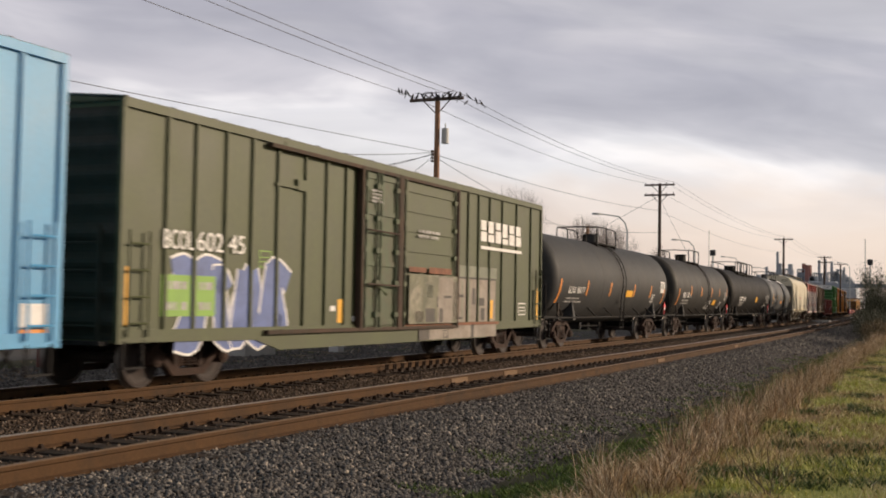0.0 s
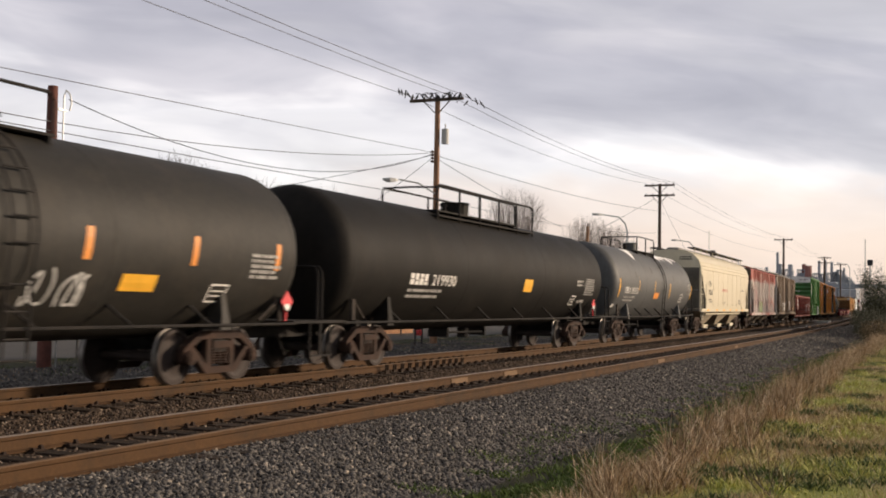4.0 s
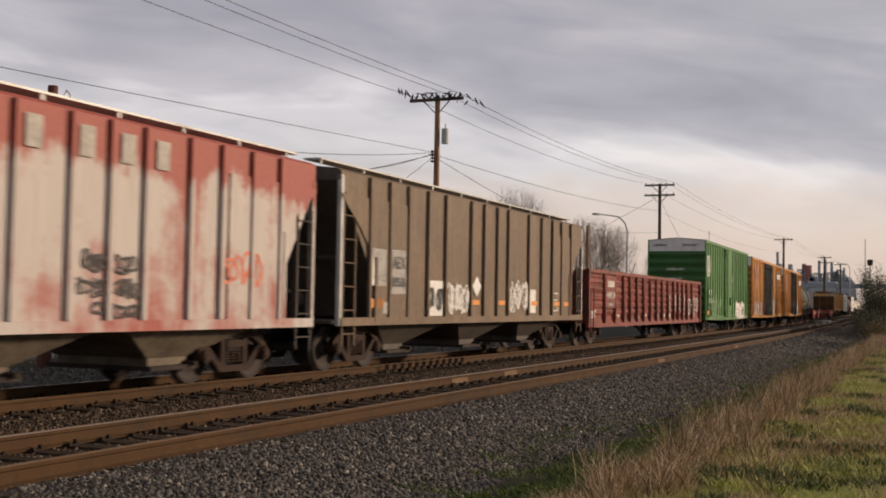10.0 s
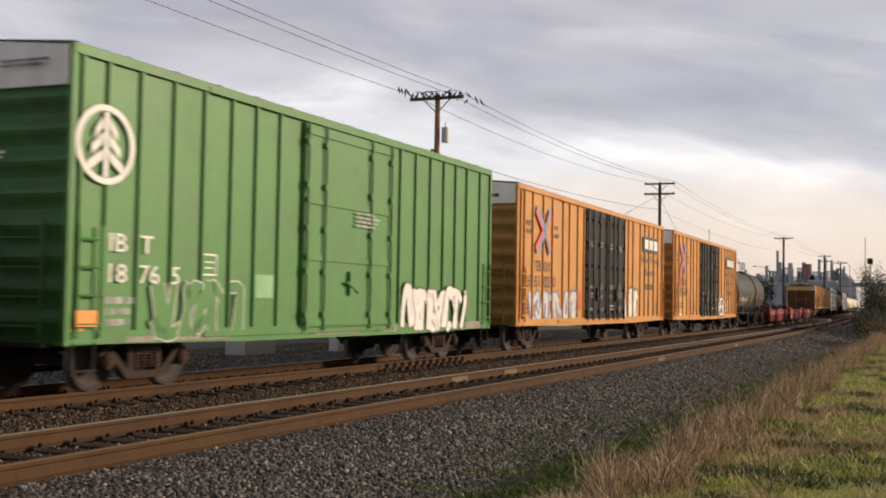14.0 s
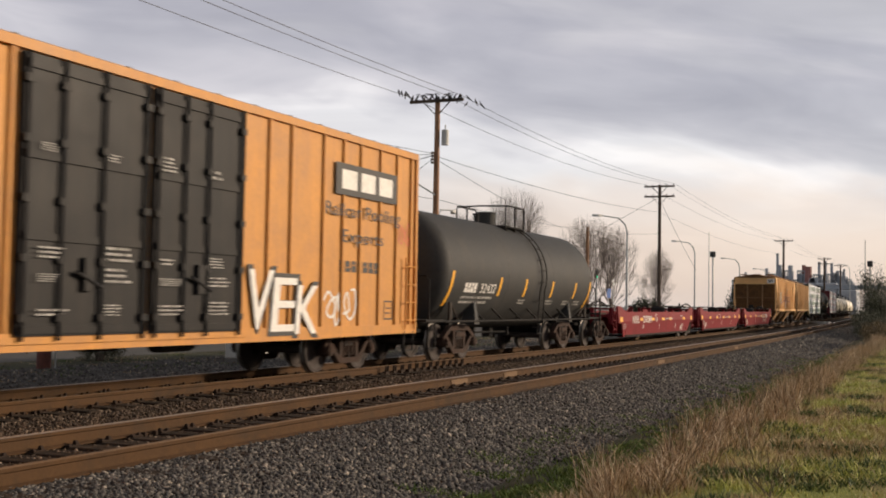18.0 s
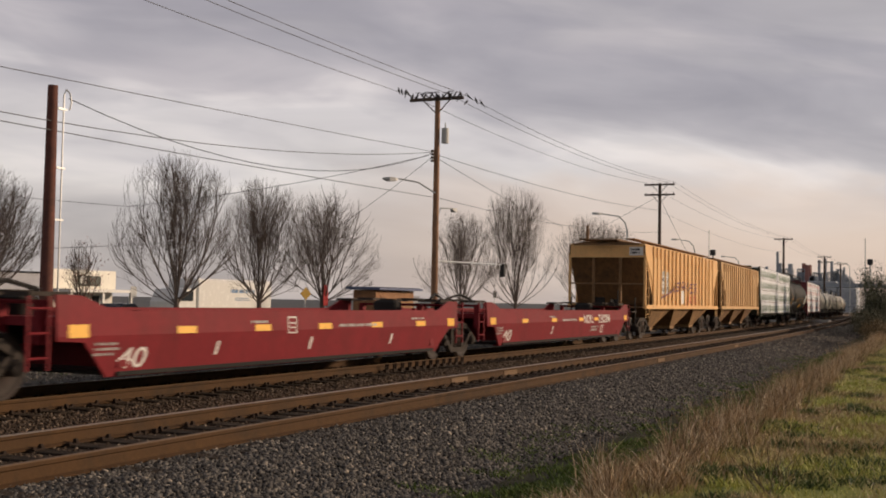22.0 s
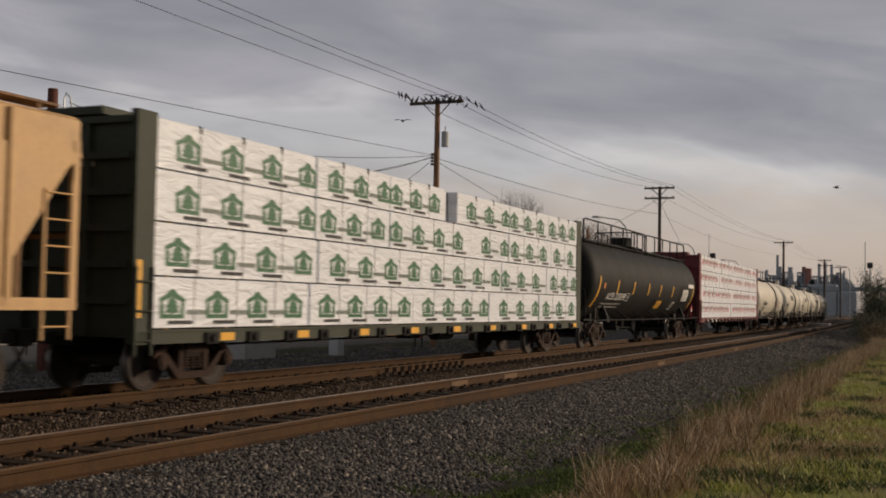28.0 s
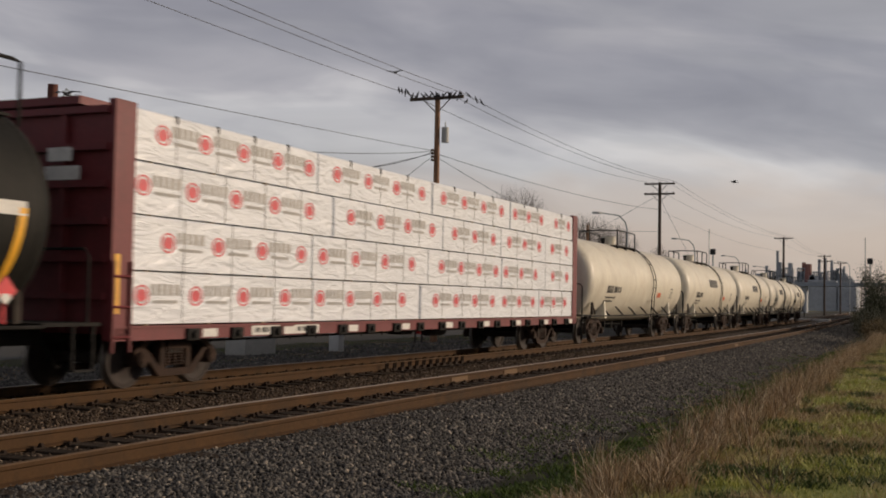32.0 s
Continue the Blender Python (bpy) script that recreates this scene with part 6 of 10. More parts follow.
    letters(car, sk, "32432", -3.99, -2.9, 1.70, 1.94)
    bars(car, sk, -5.07, -2.76, 1.40, 1.64, 2, seed=16, fill=0.5)
    side_stripes(car, sk, (-2.6, -0.54, 1.92, 4.3), 1.64, 2.13, PAINT_YELLOW)
    side_stripes(car, sk, (-5.98, 5.9), 1.35, 2.2, PAINT_YELLOW)
    for x in (-0.8, 1.7, 3.4, 4.6):
        bars(car, sk, x, x + 0.7, 1.42, 1.58, 2, seed=int(x * 10 + 30), fill=0.5)
    # Long black pressure tank.
    car, sk = tank_car(364.3, 383.1, 1.53, 2.46, TANK_SOOT, "long black tank car with full top railing", (-1.0, 1.1), long_rail=(-8.7, 0.6, 6), dome=0.3, ladder_x=None, small_rail=True, dome_r=0.44)
    bm = bmesh.new()
    top = 2.46 + 1.53
    for x in np.linspace(0.9, 9.0, 6):
        rod(bm, (float(x), -0.95, top - 0.36), (float(x), -0.95, top + 0.50), 0.026, 6)
    tube(bm, [(0.9, -0.95, top - 0.36), (0.92, -0.95, top + 0.52), (1.05, -0.95, top + 0.52), (8.85, -0.95, top + 0.52), (9.0, -0.95, top + 0.5), (9.0, -0.95, top - 0.3)], 0.028, 6)
    box(bm, 0.9, 8.8, -1.0, -0.5, top - 0.26, top - 0.22)
    part("long_railing", fix(bm), UNDER, car)
    letters(car, sk, "ACFX", -7.2, -6.15, 1.71, 1.96)
    letters(car, sk, "220298", -6.02, -4.55, 1.71, 1.96)
    frame_mark(car, sk, -4.35, -3.95, 1.7, 1.98, w=0.02)
    bars(car, sk, -7.5, -4.6, 1.40, 1.62, 2, seed=18, fill=0.45)
    side_stripes(car, sk, (-5.97, -3.5, -0.96, 1.28, 3.84), 1.95, 2.42, PAINT_YELLOW)
    side_stripes(car, sk, (-8.6,), 1.45, 2.5, PAINT_YELLOW)
    side_stripes(car, sk, (8.45,), 1.5, 2.5, PAINT_YELLOW)
    # Black square that backs the white notice.
    patch(car, sk, 5.35, 7.6, 1.62, 2.5, TANK_JET, "black_panel", lift=0.004)
    # Shadow on the shell, painted as a black patch.
    patch(car, sk, 0.2, 0.95, 1.3, 1.8, TANK_JET, "black_panel", lift=0.004)
    patch(car, sk, 6.1, 7.3, 1.78, 2.30, PAINT_WHITE, "white_notice")
    bars(car, sk, 6.2, 7.2, 1.82, 2.26, 5, PAINT_BLACK, seed=19, fill=0.4)
    patch(car, sk, 7.3, 8.6, 2.40, 2.58, PAINT_WHITE, "white_notice")
    patch(car, sk, 1.29, 2.19, 1.44, 1.75, PAINT_YELLOW, "yellow_notice")
    bars(car, sk, 1.35, 2.1, 1.48, 1.7, 3, PAINT_BLACK, seed=20, fill=0.4)
    frame_mark(car, sk, 4.3, 4.9, 1.4, 1.72)
    patch(car, sk, -7.95, -7.75, 2.1, 2.28, PAINT_ORANGE)
    placard(car, 8.35, 1.45)
    # Cream tanks at the tail.
    for k, (a, b) in enumerate(((408.2, 424.0), (425.25, 441.2), (442.45, 458.25), (459.5, 475.3), (476.5, 492.3))):
        car, sk = tank_car(a, b, 1.52, 2.24, TANK_CREAM, "cream-painted tank car streaked with rusty dirt", (-1.5, 1.5), dome=0.2, ladder_x=1.6)
        blocks(car, sk, -5.6, -4.7, 1.8, 2.05, 4, PAINT_BLACK)
        bars(car, sk, -4.6, -3.6, 1.8, 2.05, 1, PAINT_BLACK, seed=21 + k, fill=0.9)
        bars(car, sk, -5.6, -4.2, 1.45, 1.7, 2, PAINT_BLACK, seed=31 + k, fill=0.5)
        if k:
            for j in range(6):
                patch(car, sk, -1.9 + j * 0.42, -1.56 + j * 0.42, 2.35, 2.75, PAINT_BLACK, "logo_block", shear=0.15)
        frame_mark(car, sk, 5.0, 5.6, 1.7, 2.1, PAINT_BLACK)
        patch(car, sk, 2.6, 3.3, 1.7, 1.9, PINK, "red_notice")


tanks()

# ---- covered hoppers ----
def faded_red():
    """White-grey paint with a flaking red band below the eaves and bare red patches lower down."""
    m = bpy.data.materials.new("faded_red_and_white_paint")
    m.use_nodes = True
    nt = m.node_tree
    b = nt.nodes["Principled BSDF"]
    tc = nt.nodes.new("ShaderNodeTexCoord")
    sep = nt.nodes.new("ShaderNodeSeparateXYZ")
    link(nt, tc.outputs["Object"], sep.inputs[0])
    big = node(nt, "ShaderNodeTexNoise", Scale=0.55, Detail=7.0, Roughness=0.62)
    fine = node(nt, "ShaderNodeTexNoise", Scale=16.0, Detail=4.0)
    mp = nt.nodes.new("ShaderNodeMapping")
    mp.inputs["Scale"].default_value = (5, 5, 0.5)
    link(nt, tc.outputs["Object"], mp.inputs[0])
    drip = node(nt, "ShaderNodeTexNoise", Scale=1.0, Detail=6.0, Roughness=0.7)
    link(nt, mp.outputs[0], drip.inputs["Vector"])
    for n in (big, fine):
        link(nt, tc.outputs["Object"], n.inputs["Vector"])
    # The flaking red band follows its own ragged lower edge.
    edge = math2(nt, "ADD", sep.outputs[2], math2(nt, "ADD", math2(nt, "MULTIPLY", big.outputs[0], 2.4), math2(nt, "MULTIPLY", drip.outputs[0], 0.9)))
    band = ramp(nt, math2(nt, "DIVIDE", edge, 8.0), [(0.585, (0, 0, 0)), (0.615, (1, 1, 1))])
    spots = ramp(nt, math2(nt, "ADD", big.outputs[0], math2(nt, "MULTIPLY", drip.outputs[0], 0.35)), [(0.655, (0, 0, 0)), (0.72, (0.45, 0.45, 0.45)), (0.82, (1, 1, 1))])
    red = mixc(nt, fine.outputs[0], (0.27, 0.055, 0.04), (0.40, 0.10, 0.07))
    white = mixc(nt, drip.outputs[0], (0.36, 0.30, 0.27), (0.62, 0.57, 0.52))
    col = mixc(nt, math2(nt, "MAXIMUM", band, spots), white, red)
    link(nt, col, b.inputs["Base Color"])
    b.inputs["Roughness"].default_value = 0.65
    bp = nt.nodes.new("ShaderNodeBump")
    bp.inputs["Strength"].default_value = 0.15
    bp.inputs["Distance"].default_value = 0.01
    link(nt, fine.outputs[0], bp.inputs["Height"])
    link(nt, bp.outputs[0], b.inputs["Normal"])
    return m


FADED = faded_red()
ROSE = surface("faded_rose_paint", (0.50, 0.24, 0.19), 0.7, grain=0.2, scale=3, bump=0)
PALE_LIME = surface("pale_lime_spray", (0.36, 0.47, 0.20), 0.6, grain=0.12, scale=3, bump=0)
BROWN = surface("brown_weathered_paint", (0.138, 0.088, 0.050), 0.6, grain=0.2, scale=0.6, streak=0.5, dirt=(0.235, 0.172, 0.108), dirt_amount=0.3, dirt_scale=0.5)
# Brown dimmed for the unlit hopper ends; the brown car's bays share it.
BROWN_SHADE = surface("shaded_brown_paint", (0.062, 0.048, 0.038), 0.7, grain=0.2, scale=1.0, streak=0.4, dirt=(0.12, 0.1, 0.08), dirt_amount=0.4)
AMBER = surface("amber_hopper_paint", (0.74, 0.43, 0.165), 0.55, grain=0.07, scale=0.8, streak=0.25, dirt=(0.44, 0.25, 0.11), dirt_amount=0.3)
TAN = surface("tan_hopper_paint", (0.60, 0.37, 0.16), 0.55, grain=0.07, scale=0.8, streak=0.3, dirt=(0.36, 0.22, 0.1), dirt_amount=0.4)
# Sooty amber, darkened for the shaded ends, also on roof and tan bays.
AMBER_SHADE = surface("shaded_sooty_amber_paint", (0.22, 0.115, 0.045), 0.7, grain=0.2, scale=0.9, streak=0.5, dirt=(0.05, 0.035, 0.025), dirt_amount=0.7)
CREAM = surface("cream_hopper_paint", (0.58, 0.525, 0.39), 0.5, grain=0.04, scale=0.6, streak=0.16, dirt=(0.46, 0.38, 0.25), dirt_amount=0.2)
# Dusty cream with the end's shade mixed into it; the roof shares it.
CREAM_SHADE = surface("shaded_dusty_cream_paint", (0.22, 0.21, 0.185), 0.65, grain=0.12, scale=0.8, streak=0.4, dirt=(0.10, 0.09, 0.075), dirt_amount=0.5)
# Dusty bays, darkened further for the shade below the body's overhang.
BAYSHADE = surface("shaded_dusty_bay_paint", (0.17, 0.135, 0.095), 0.8, grain=0.25, scale=1.0, streak=0.4, dirt=(0.045, 0.036, 0.028), dirt_amount=0.6)
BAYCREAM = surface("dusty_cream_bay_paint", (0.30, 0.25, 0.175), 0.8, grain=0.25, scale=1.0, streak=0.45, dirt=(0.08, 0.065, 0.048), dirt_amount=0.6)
# Dirty amber, lowered so the bays look shaded between the funnels.
BAYAMBER = surface("shaded_dirty_amber_bay_paint", (0.27, 0.15, 0.06), 0.8, grain=0.25, scale=1.0, streak=0.4, dirt=(0.06, 0.036, 0.02), dirt_amount=0.6)


def slope_cut(bm, x, z, s, run, drop):
    """Cut an end of a hopper body along the slope that starts at (x, z) and goes inwards."""
    n = Vector((drop, 0, run)) if s < 0 else Vector((-drop, 0, run))
    co = Vector((x, 0, z))
    geom = bm.verts[:] + bm.edges[:] + bm.faces[:]
    res = bmesh.ops.bisect_plane(bm, geom=geom, plane_co=co, plane_no=n, clear_inner=True)
    edges = [e for e in res["geom_cut"] if isinstance(e, bmesh.types.BMEdge)]
    bmesh.ops.edgeloop_fill(bm, edges=edges)


def hopper(left, right, zs, zt, width, side, end, bay, ribs, bays, label, truck="frame_brown", rounded=False, slope=(3.45, 1.30, 2.30), roof=None, bay_z=0.34):
    car = empty("covered_hopper")
    L = right - left
    h, w = L / 2, width / 2
    z_a, run, z_b = slope
    bm = bmesh.new()
    if rounded:
        sec = [(-w + 0.04, zs), (-w, zs + 0.35), (-w, zt - 1.15), (-w + 0.03, zt - 0.85), (-w + 0.14, zt - 0.52), (-w + 0.42, zt - 0.24), (-0.75, zt - 0.06), (0, zt)]
    else:
        sec = [(-w + 0.03, zs), (-w + 0.03, zt - 0.06), (-w + 0.12, zt), (-0.5, zt + 0.10), (0, zt + 0.12)]
    sec = sec + [(-y, z) for y, z in sec[::-1][1:]]
    loft(bm, [[(x, y, z) for y, z in sec] for x in (-h, h)])
    fix(bm)
    for s in (-1, 1):
        slope_cut(bm, s * h, z_a, s, 1.0, (z_a - 1.0) / (run + 0.55))
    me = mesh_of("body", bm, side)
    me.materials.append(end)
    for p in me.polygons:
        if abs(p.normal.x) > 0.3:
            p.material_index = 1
    if rounded:
        smooth(me, 40)
    part("body", me, None, car)
    # Side plates that carry the ends down to the sill.
    for s in (-1, 1):
        for e in (-1, 1):
            bm = bmesh.new()
            y = s * (w - 0.01)
            x = e * h
            zu = zt - (1.15 if rounded else 0.5)
            za = min(z_a + 0.05, zu - 0.05)
            prism(bm, [(x, zu), (x, za), (x - e * run * 0.5, (za + z_b) / 2 + 0.06), (x - e * run * 0.88, z_b + 0.12), (x - e * run, z_b - 0.2), (x - e * run, zs), (x - e * (run + 1.7), zs), (x - e * (run + 1.7), zu)], y - 0.012, y + 0.012)
            part("side_plate", fix(bm), side, car)
    # Upright ribs.
    if ribs:
        bm = bmesh.new()
        loft(bm, [[(-0.06, 0, z), (-0.045, -0.05, z), (0.045, -0.05, z), (0.06, 0, z)] for z in (zs, zt - 0.07)], caps=True, closed=True)
        rib = mesh_of("rib", fix(bm), side)
        for x in ribs:
            part("rib", rib, None, car, m=pose(x, -w + 0.005, 0))
            part("rib", rib, None, car, m=pose(x, w - 0.005, 0, 0, 0, 180))
    else:
        for x in np.linspace(-h + 1.9, h - 1.9, 9):
            bm = bmesh.new()
            box(bm, float(x) - 0.008, float(x) + 0.008, -w - 0.004, -w + 0.02, zs + 0.2, zt - 1.0)
            part("seam", bm, side, car)
        for k in range(3):
            bm = bmesh.new()
            z = zt - 0.98 + 0.17 * k
            rod(bm, (-h + 0.05, -w + 0.02 + 0.035 * k * k * 0.6, z), (h - 0.05, -w + 0.02 + 0.035 * k * k * 0.6, z), 0.03, 6)
            part("eave_rail", fix(bm), side, car)
    # Side sill.
    for s in (-1, 1):
        bm = bmesh.new()
        a, b = sorted((s * (w - 0.10), s * (w + 0.02)))
        box(bm, -h + 0.05, h - 0.05, a, b, zs - 0.16, zs)
        part("side_sill", bm, side, car)
    # End frame: corner posts, slope-sheet stiffeners, ladders.
    for e in (-1, 1):
        x = e * (h - 0.05)
        for y in (-w + 0.06, w - 0.06):
            bm = bmesh.new()
            box(bm, x - 0.05, x + 0.05, y - 0.045, y + 0.045, zs - 0.16, z_a + 0.1)
            part("end_post", bm, SILVER if side is BROWN else side, car)
        for y in (-0.55, 0.55):
            bm = bmesh.new()
            box(bm, x - 0.05, x + 0.05, y - 0.05, y + 0.05, zs - 0.1, z_a + 0.02)
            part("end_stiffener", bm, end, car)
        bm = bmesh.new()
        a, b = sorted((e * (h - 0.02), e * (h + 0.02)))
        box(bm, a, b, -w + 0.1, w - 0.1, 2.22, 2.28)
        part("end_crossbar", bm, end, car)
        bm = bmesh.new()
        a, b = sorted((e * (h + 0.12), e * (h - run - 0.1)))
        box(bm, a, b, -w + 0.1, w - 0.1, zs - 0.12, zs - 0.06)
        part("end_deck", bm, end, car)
        xa, xb = sorted((e * (h - 0.12), e * (h - 0.62)))
        ladder(car, xa, xb, -w + 0.02, zs - 0.55, z_a - 0.45, 6, end if ribs and side is FADED else side, r=0.014)
        bm = bmesh.new()
        box(bm, e * (h - run) - 0.04, e * (h - run) + 0.04, -w - 0.03, -w + 0.03, zs - 0.1, z_b + 0.05)
        part("side_stiffener", bm, side, car)
        bm = bmesh.new()
        rod(bm, (e * (h + 0.05), -0.3, 1.45), (e * (h - 0.6), -0.3, 1.45), 0.18, 10)
        box(bm, *sorted((e * (h - 0.1), e * (h - 0.4))), 0.15, 0.6, 1.0, 1.7)
        part("brake_cylinder", fix(bm), UNDER, car)
    # Hopper bays: funnels narrowing to a gate.
    n = len(bays)
    half = (L - 2 * run - 1.2) / n / 2
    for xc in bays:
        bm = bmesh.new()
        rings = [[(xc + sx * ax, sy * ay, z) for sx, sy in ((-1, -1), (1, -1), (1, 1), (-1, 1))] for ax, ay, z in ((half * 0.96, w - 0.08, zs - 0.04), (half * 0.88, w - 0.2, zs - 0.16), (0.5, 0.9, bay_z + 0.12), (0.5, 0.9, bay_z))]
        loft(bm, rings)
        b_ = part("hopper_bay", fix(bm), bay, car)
        bm = bmesh.new()
        box(bm, xc - 0.6, xc + 0.6, -1.05, 1.05, bay_z - 0.07, bay_z)
        rod(bm, (xc + 0.42, -1.15, bay_z + 0.02), (xc + 0.42, 1.15, bay_z + 0.02), 0.04, 8)
        part("outlet_gate", fix(bm), CAST_GREY, b_)
    bm = bmesh.new()
    box(bm, -h + 0.1, h - 0.1, -0.22, 0.22, 0.74, 1.0)
    part("centre_sill", bm, UNDER, car)
    # Roof: hatch trough and running boards on brackets.
    top = zt + (0.0 if rounded else 0.12)
    bm = bmesh.new()
    chamfer_box(bm, -h + 0.7, h - 0.7, -0.3, 0.3, top - 0.03, top + 0.12, 0.04)
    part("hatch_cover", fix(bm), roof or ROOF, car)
    for s in (-1, 1):
        bm = bmesh.new()
        a, b = sorted((s * 0.75, s * 1.15))
        zz = top + (0.08 if rounded else 0.05)
        start = -h + (0.7 if rounded else -0.05)
        box(bm, start, h + (0.25 if rounded else 0.05), a, b, zz, zz + (0.05 if rounded else 0.035))
        board = part("running_board", bm, UNDER if rounded else roof or ROOF, car)
        for x in np.linspace(start + 0.05, h - 0.3, 10):
            bm = bmesh.new()
            y = s * 1.13
            box(bm, float(x) - 0.03, float(x) + 0.03, min(y, y - s * 0.03), max(y, y - s * 0.03), zz - (0.34 if rounded else 0.08), zz)
            part("bracket", bm, side if rounded else roof or ROOF, board)
    wheel_marks(car, h, truck, 1.75)
    add_couplers(car, h + 0.1)
    place(car, left, right, label, "hopper car")
    return car, Skin(y=-w + 0.005 if ribs else -w)


def hoppers():
    car, sk = hopper(105.7, 122.96, 1.32, 4.28, 3.16, CREAM, CREAM_SHADE, BAYCREAM, [], [-4.6, 0.0, 4.6],
                     "cream covered hopper with smooth rounded sides, black lettering", rounded=True, slope=(3.35, 1.35, 2.5), roof=CREAM_SHADE)
    bm = bmesh.new()
    rod(bm, (-6.2, -1.36, 1.04), (6.3, -1.36, 1.04), 0.045, 8)
    for x in (-6.2, -2.3, 2.3, 6.3):
        rod(bm, (x, -1.36, 1.04), (x, -1.30, 1.30), 0.03, 6)
    part("discharge_pipe", fix(bm), CREAM, car, "white pipe slung along the hopper bays")
    for x in (-4.6, 0.0, 4.6):
        bm = bmesh.new()
        chamfer_box(bm, x - 0.7, x + 0.7, -1.12, -1.0, 0.30, 0.48, 0.02)
        part("gate_frame", fix(bm), CREAM, car)
    letters(car, sk, "CITX", -6.42, -5.63, 2.47, 2.73, PAINT_BLACK)
    letters(car, sk, "702662", -6.45, -5.23, 2.03, 2.29, PAINT_BLACK)
    bars(car, sk, -6.5, -5.3, 1.62, 1.85, 2, PAINT_BLACK, seed=2, fill=0.5)
    letters(car, sk, "DO NOT HUMP OR CUT OFF", -2.03, -0.18, 2.27, 2.40, PAINT_RED)
    frame_mark(car, sk, 4.17, 4.68, 1.59, 1.85, PAINT_BLACK, 0.05)
    frame_mark(car, sk, -5.1, -4.85, 2.3, 2.55, PAINT_BLACK, 0.02)
    bars(car, sk, -1.9, -0.8, 1.58, 1.7, 2, PAINT_BLACK, seed=3, fill=0.35)
    bars(car, sk, 5.0, 6.5, 2.35, 2.5, 2, PAINT_BLACK, seed=4, fill=0.3)
    for x in (-7.0, -4.2, -1.8, 0.5, 2.9, 5.4):
        patch(car, Skin(y=-1.60), x, x + 0.6, 1.19, 1.29, PAINT_YELLOW, "reflector")
    for e in (-1, 1):
        bm = bmesh.new()
        sec = [(-1.57, 3.36), (-1.54, 3.44), (-1.43, 3.77), (-1.15, 4.05), (-0.75, 4.22), (0, 4.27), (0.75, 4.22), (1.15, 4.05), (1.43, 3.77), (1.54, 3.44), (1.57, 3.36)]
        loft(bm, [[(x, y, z) for y, z in sec] for x in sorted((e * 8.62, e * 8.66))])
        part("end_panel", fix(bm), CREAM, car)
    bars(car, EndSkin(-8.665), 0.5, 1.2, 3.72, 3.95, 2, PAINT_BLACK, seed=5, fill=0.5)

    ribs = [-5.92, -5.15, -4.36, -3.67, -2.95, -2.13, -1.21, -0.31, 0.71, 1.5, 2.26, 3.35, 4.19, 5.07, 5.95]
    car, sk = hopper(124.2, 138.58, 1.08, 3.95, 3.2, FADED, BROWN_SHADE, BAYSHADE, ribs, [-3.9, -0.1, 3.8], "weathered covered hopper in flaking red and white paint", slope=(3.5, 1.08, 2.55))
    letters(car, sk, "SI  RX", -5.0, -3.95, 2.08, 2.30, PAINT_BLACK)
    letters(car, sk, "400 243", -5.28, -3.86, 1.72, 1.94, PAINT_BLACK)
    for x in (-5.2, -4.35):
        patch(car, sk, x, x + 0.45, 1.22, 1.58, ROSE, "faded_panel")
    for x in (-3.50, -2.65, -1.84, -1.0, -0.15, 0.85, 1.71, 2.5):
        patch(car, sk, x, x + 0.3, 3.30, 3.73, PRIMER, "pale_patch")
    patch(car, sk, -2.9, -1.3, 1.10, 1.86, PALE_LIME, "spray_patch", lift=0.004)
    scrawl(car, sk, -3.5, -1.3, 1.12, 1.80, SOOT, 71, 3, 0.025, PALE_LIME)
    scrawl(car, sk, 1.0, 2.2, 1.72, 2.08, PAINT_BLACK, 72, 3, 0.04)
    scrawl(car, sk, 0.9, 2.3, 1.38, 1.68, PAINT_BLACK, 77, 4, 0.035)
    scrawl(car, sk, 1.2, 2.3, 1.1, 1.35, PAINT_BLACK, 78, 3, 0.035)
    scrawl(car, sk, 4.18, 5.39, 1.57, 2.21, PINK, 73, 2, 0.06)

    ribs = [-7.01, -6.09, -5.17, -4.11, -3.1, -1.5, -0.62, 0.33, 1.16, 2.84, 3.98, 5.0, 5.88, 6.85]
    car, sk = hopper(139.56, 156.0, 1.08, 3.98, 3.2, BROWN, BROWN_SHADE, BROWN_SHADE, ribs, [-4.4, 0.0, 4.4], "brown weathered covered hopper with white sprayed tags", slope=(3.75, 1.5, 2.25))
    patch(car, sk, -6.9, -6.23, 1.73, 2.49, PAINT_WHITE, "white_panel")
    patch(car, sk, -6.02, -5.28, 1.57, 2.50, PAINT_WHITE, "white_panel")
    letters(car, Skin(y=-1.607), "850", -5.95, -5.35, 1.72, 1.92, PAINT_BLACK)
    letters(car, Skin(y=-1.607), "AEX", -5.95, -5.35, 2.10, 2.36, PAINT_BLACK)
    patch(car, sk, -6.9, -6.3, 1.27, 1.46, PAINT_ORANGE, "reflector")
    patch(car, sk, -6.35, -6.1, 1.15, 1.4, PAINT_WHITE)
    patch(car, sk, -4.08, -3.25, 1.10, 1.9, PAINT_WHITE, "white_panel")
    scrawl(car, Skin(y=-1.607), -4.02, -3.3, 1.14, 1.86, PAINT_BLACK, 74, 2, 0.06)
    scrawl(car, sk, -3.0, -1.65, 1.12, 1.95, PAINT_WHITE, 75, 3, 0.045, loops=3)
    pts = [sk.at(-1.1, 1.55, 0.012), sk.at(-0.80, 1.82, 0.012), sk.at(-1.1, 2.08, 0.012), sk.at(-1.40, 1.82, 0.012)]
    part("white_diamond", flat_mesh("white_diamond", pts, [(0, 1, 2, 3)], PALE), None, car)
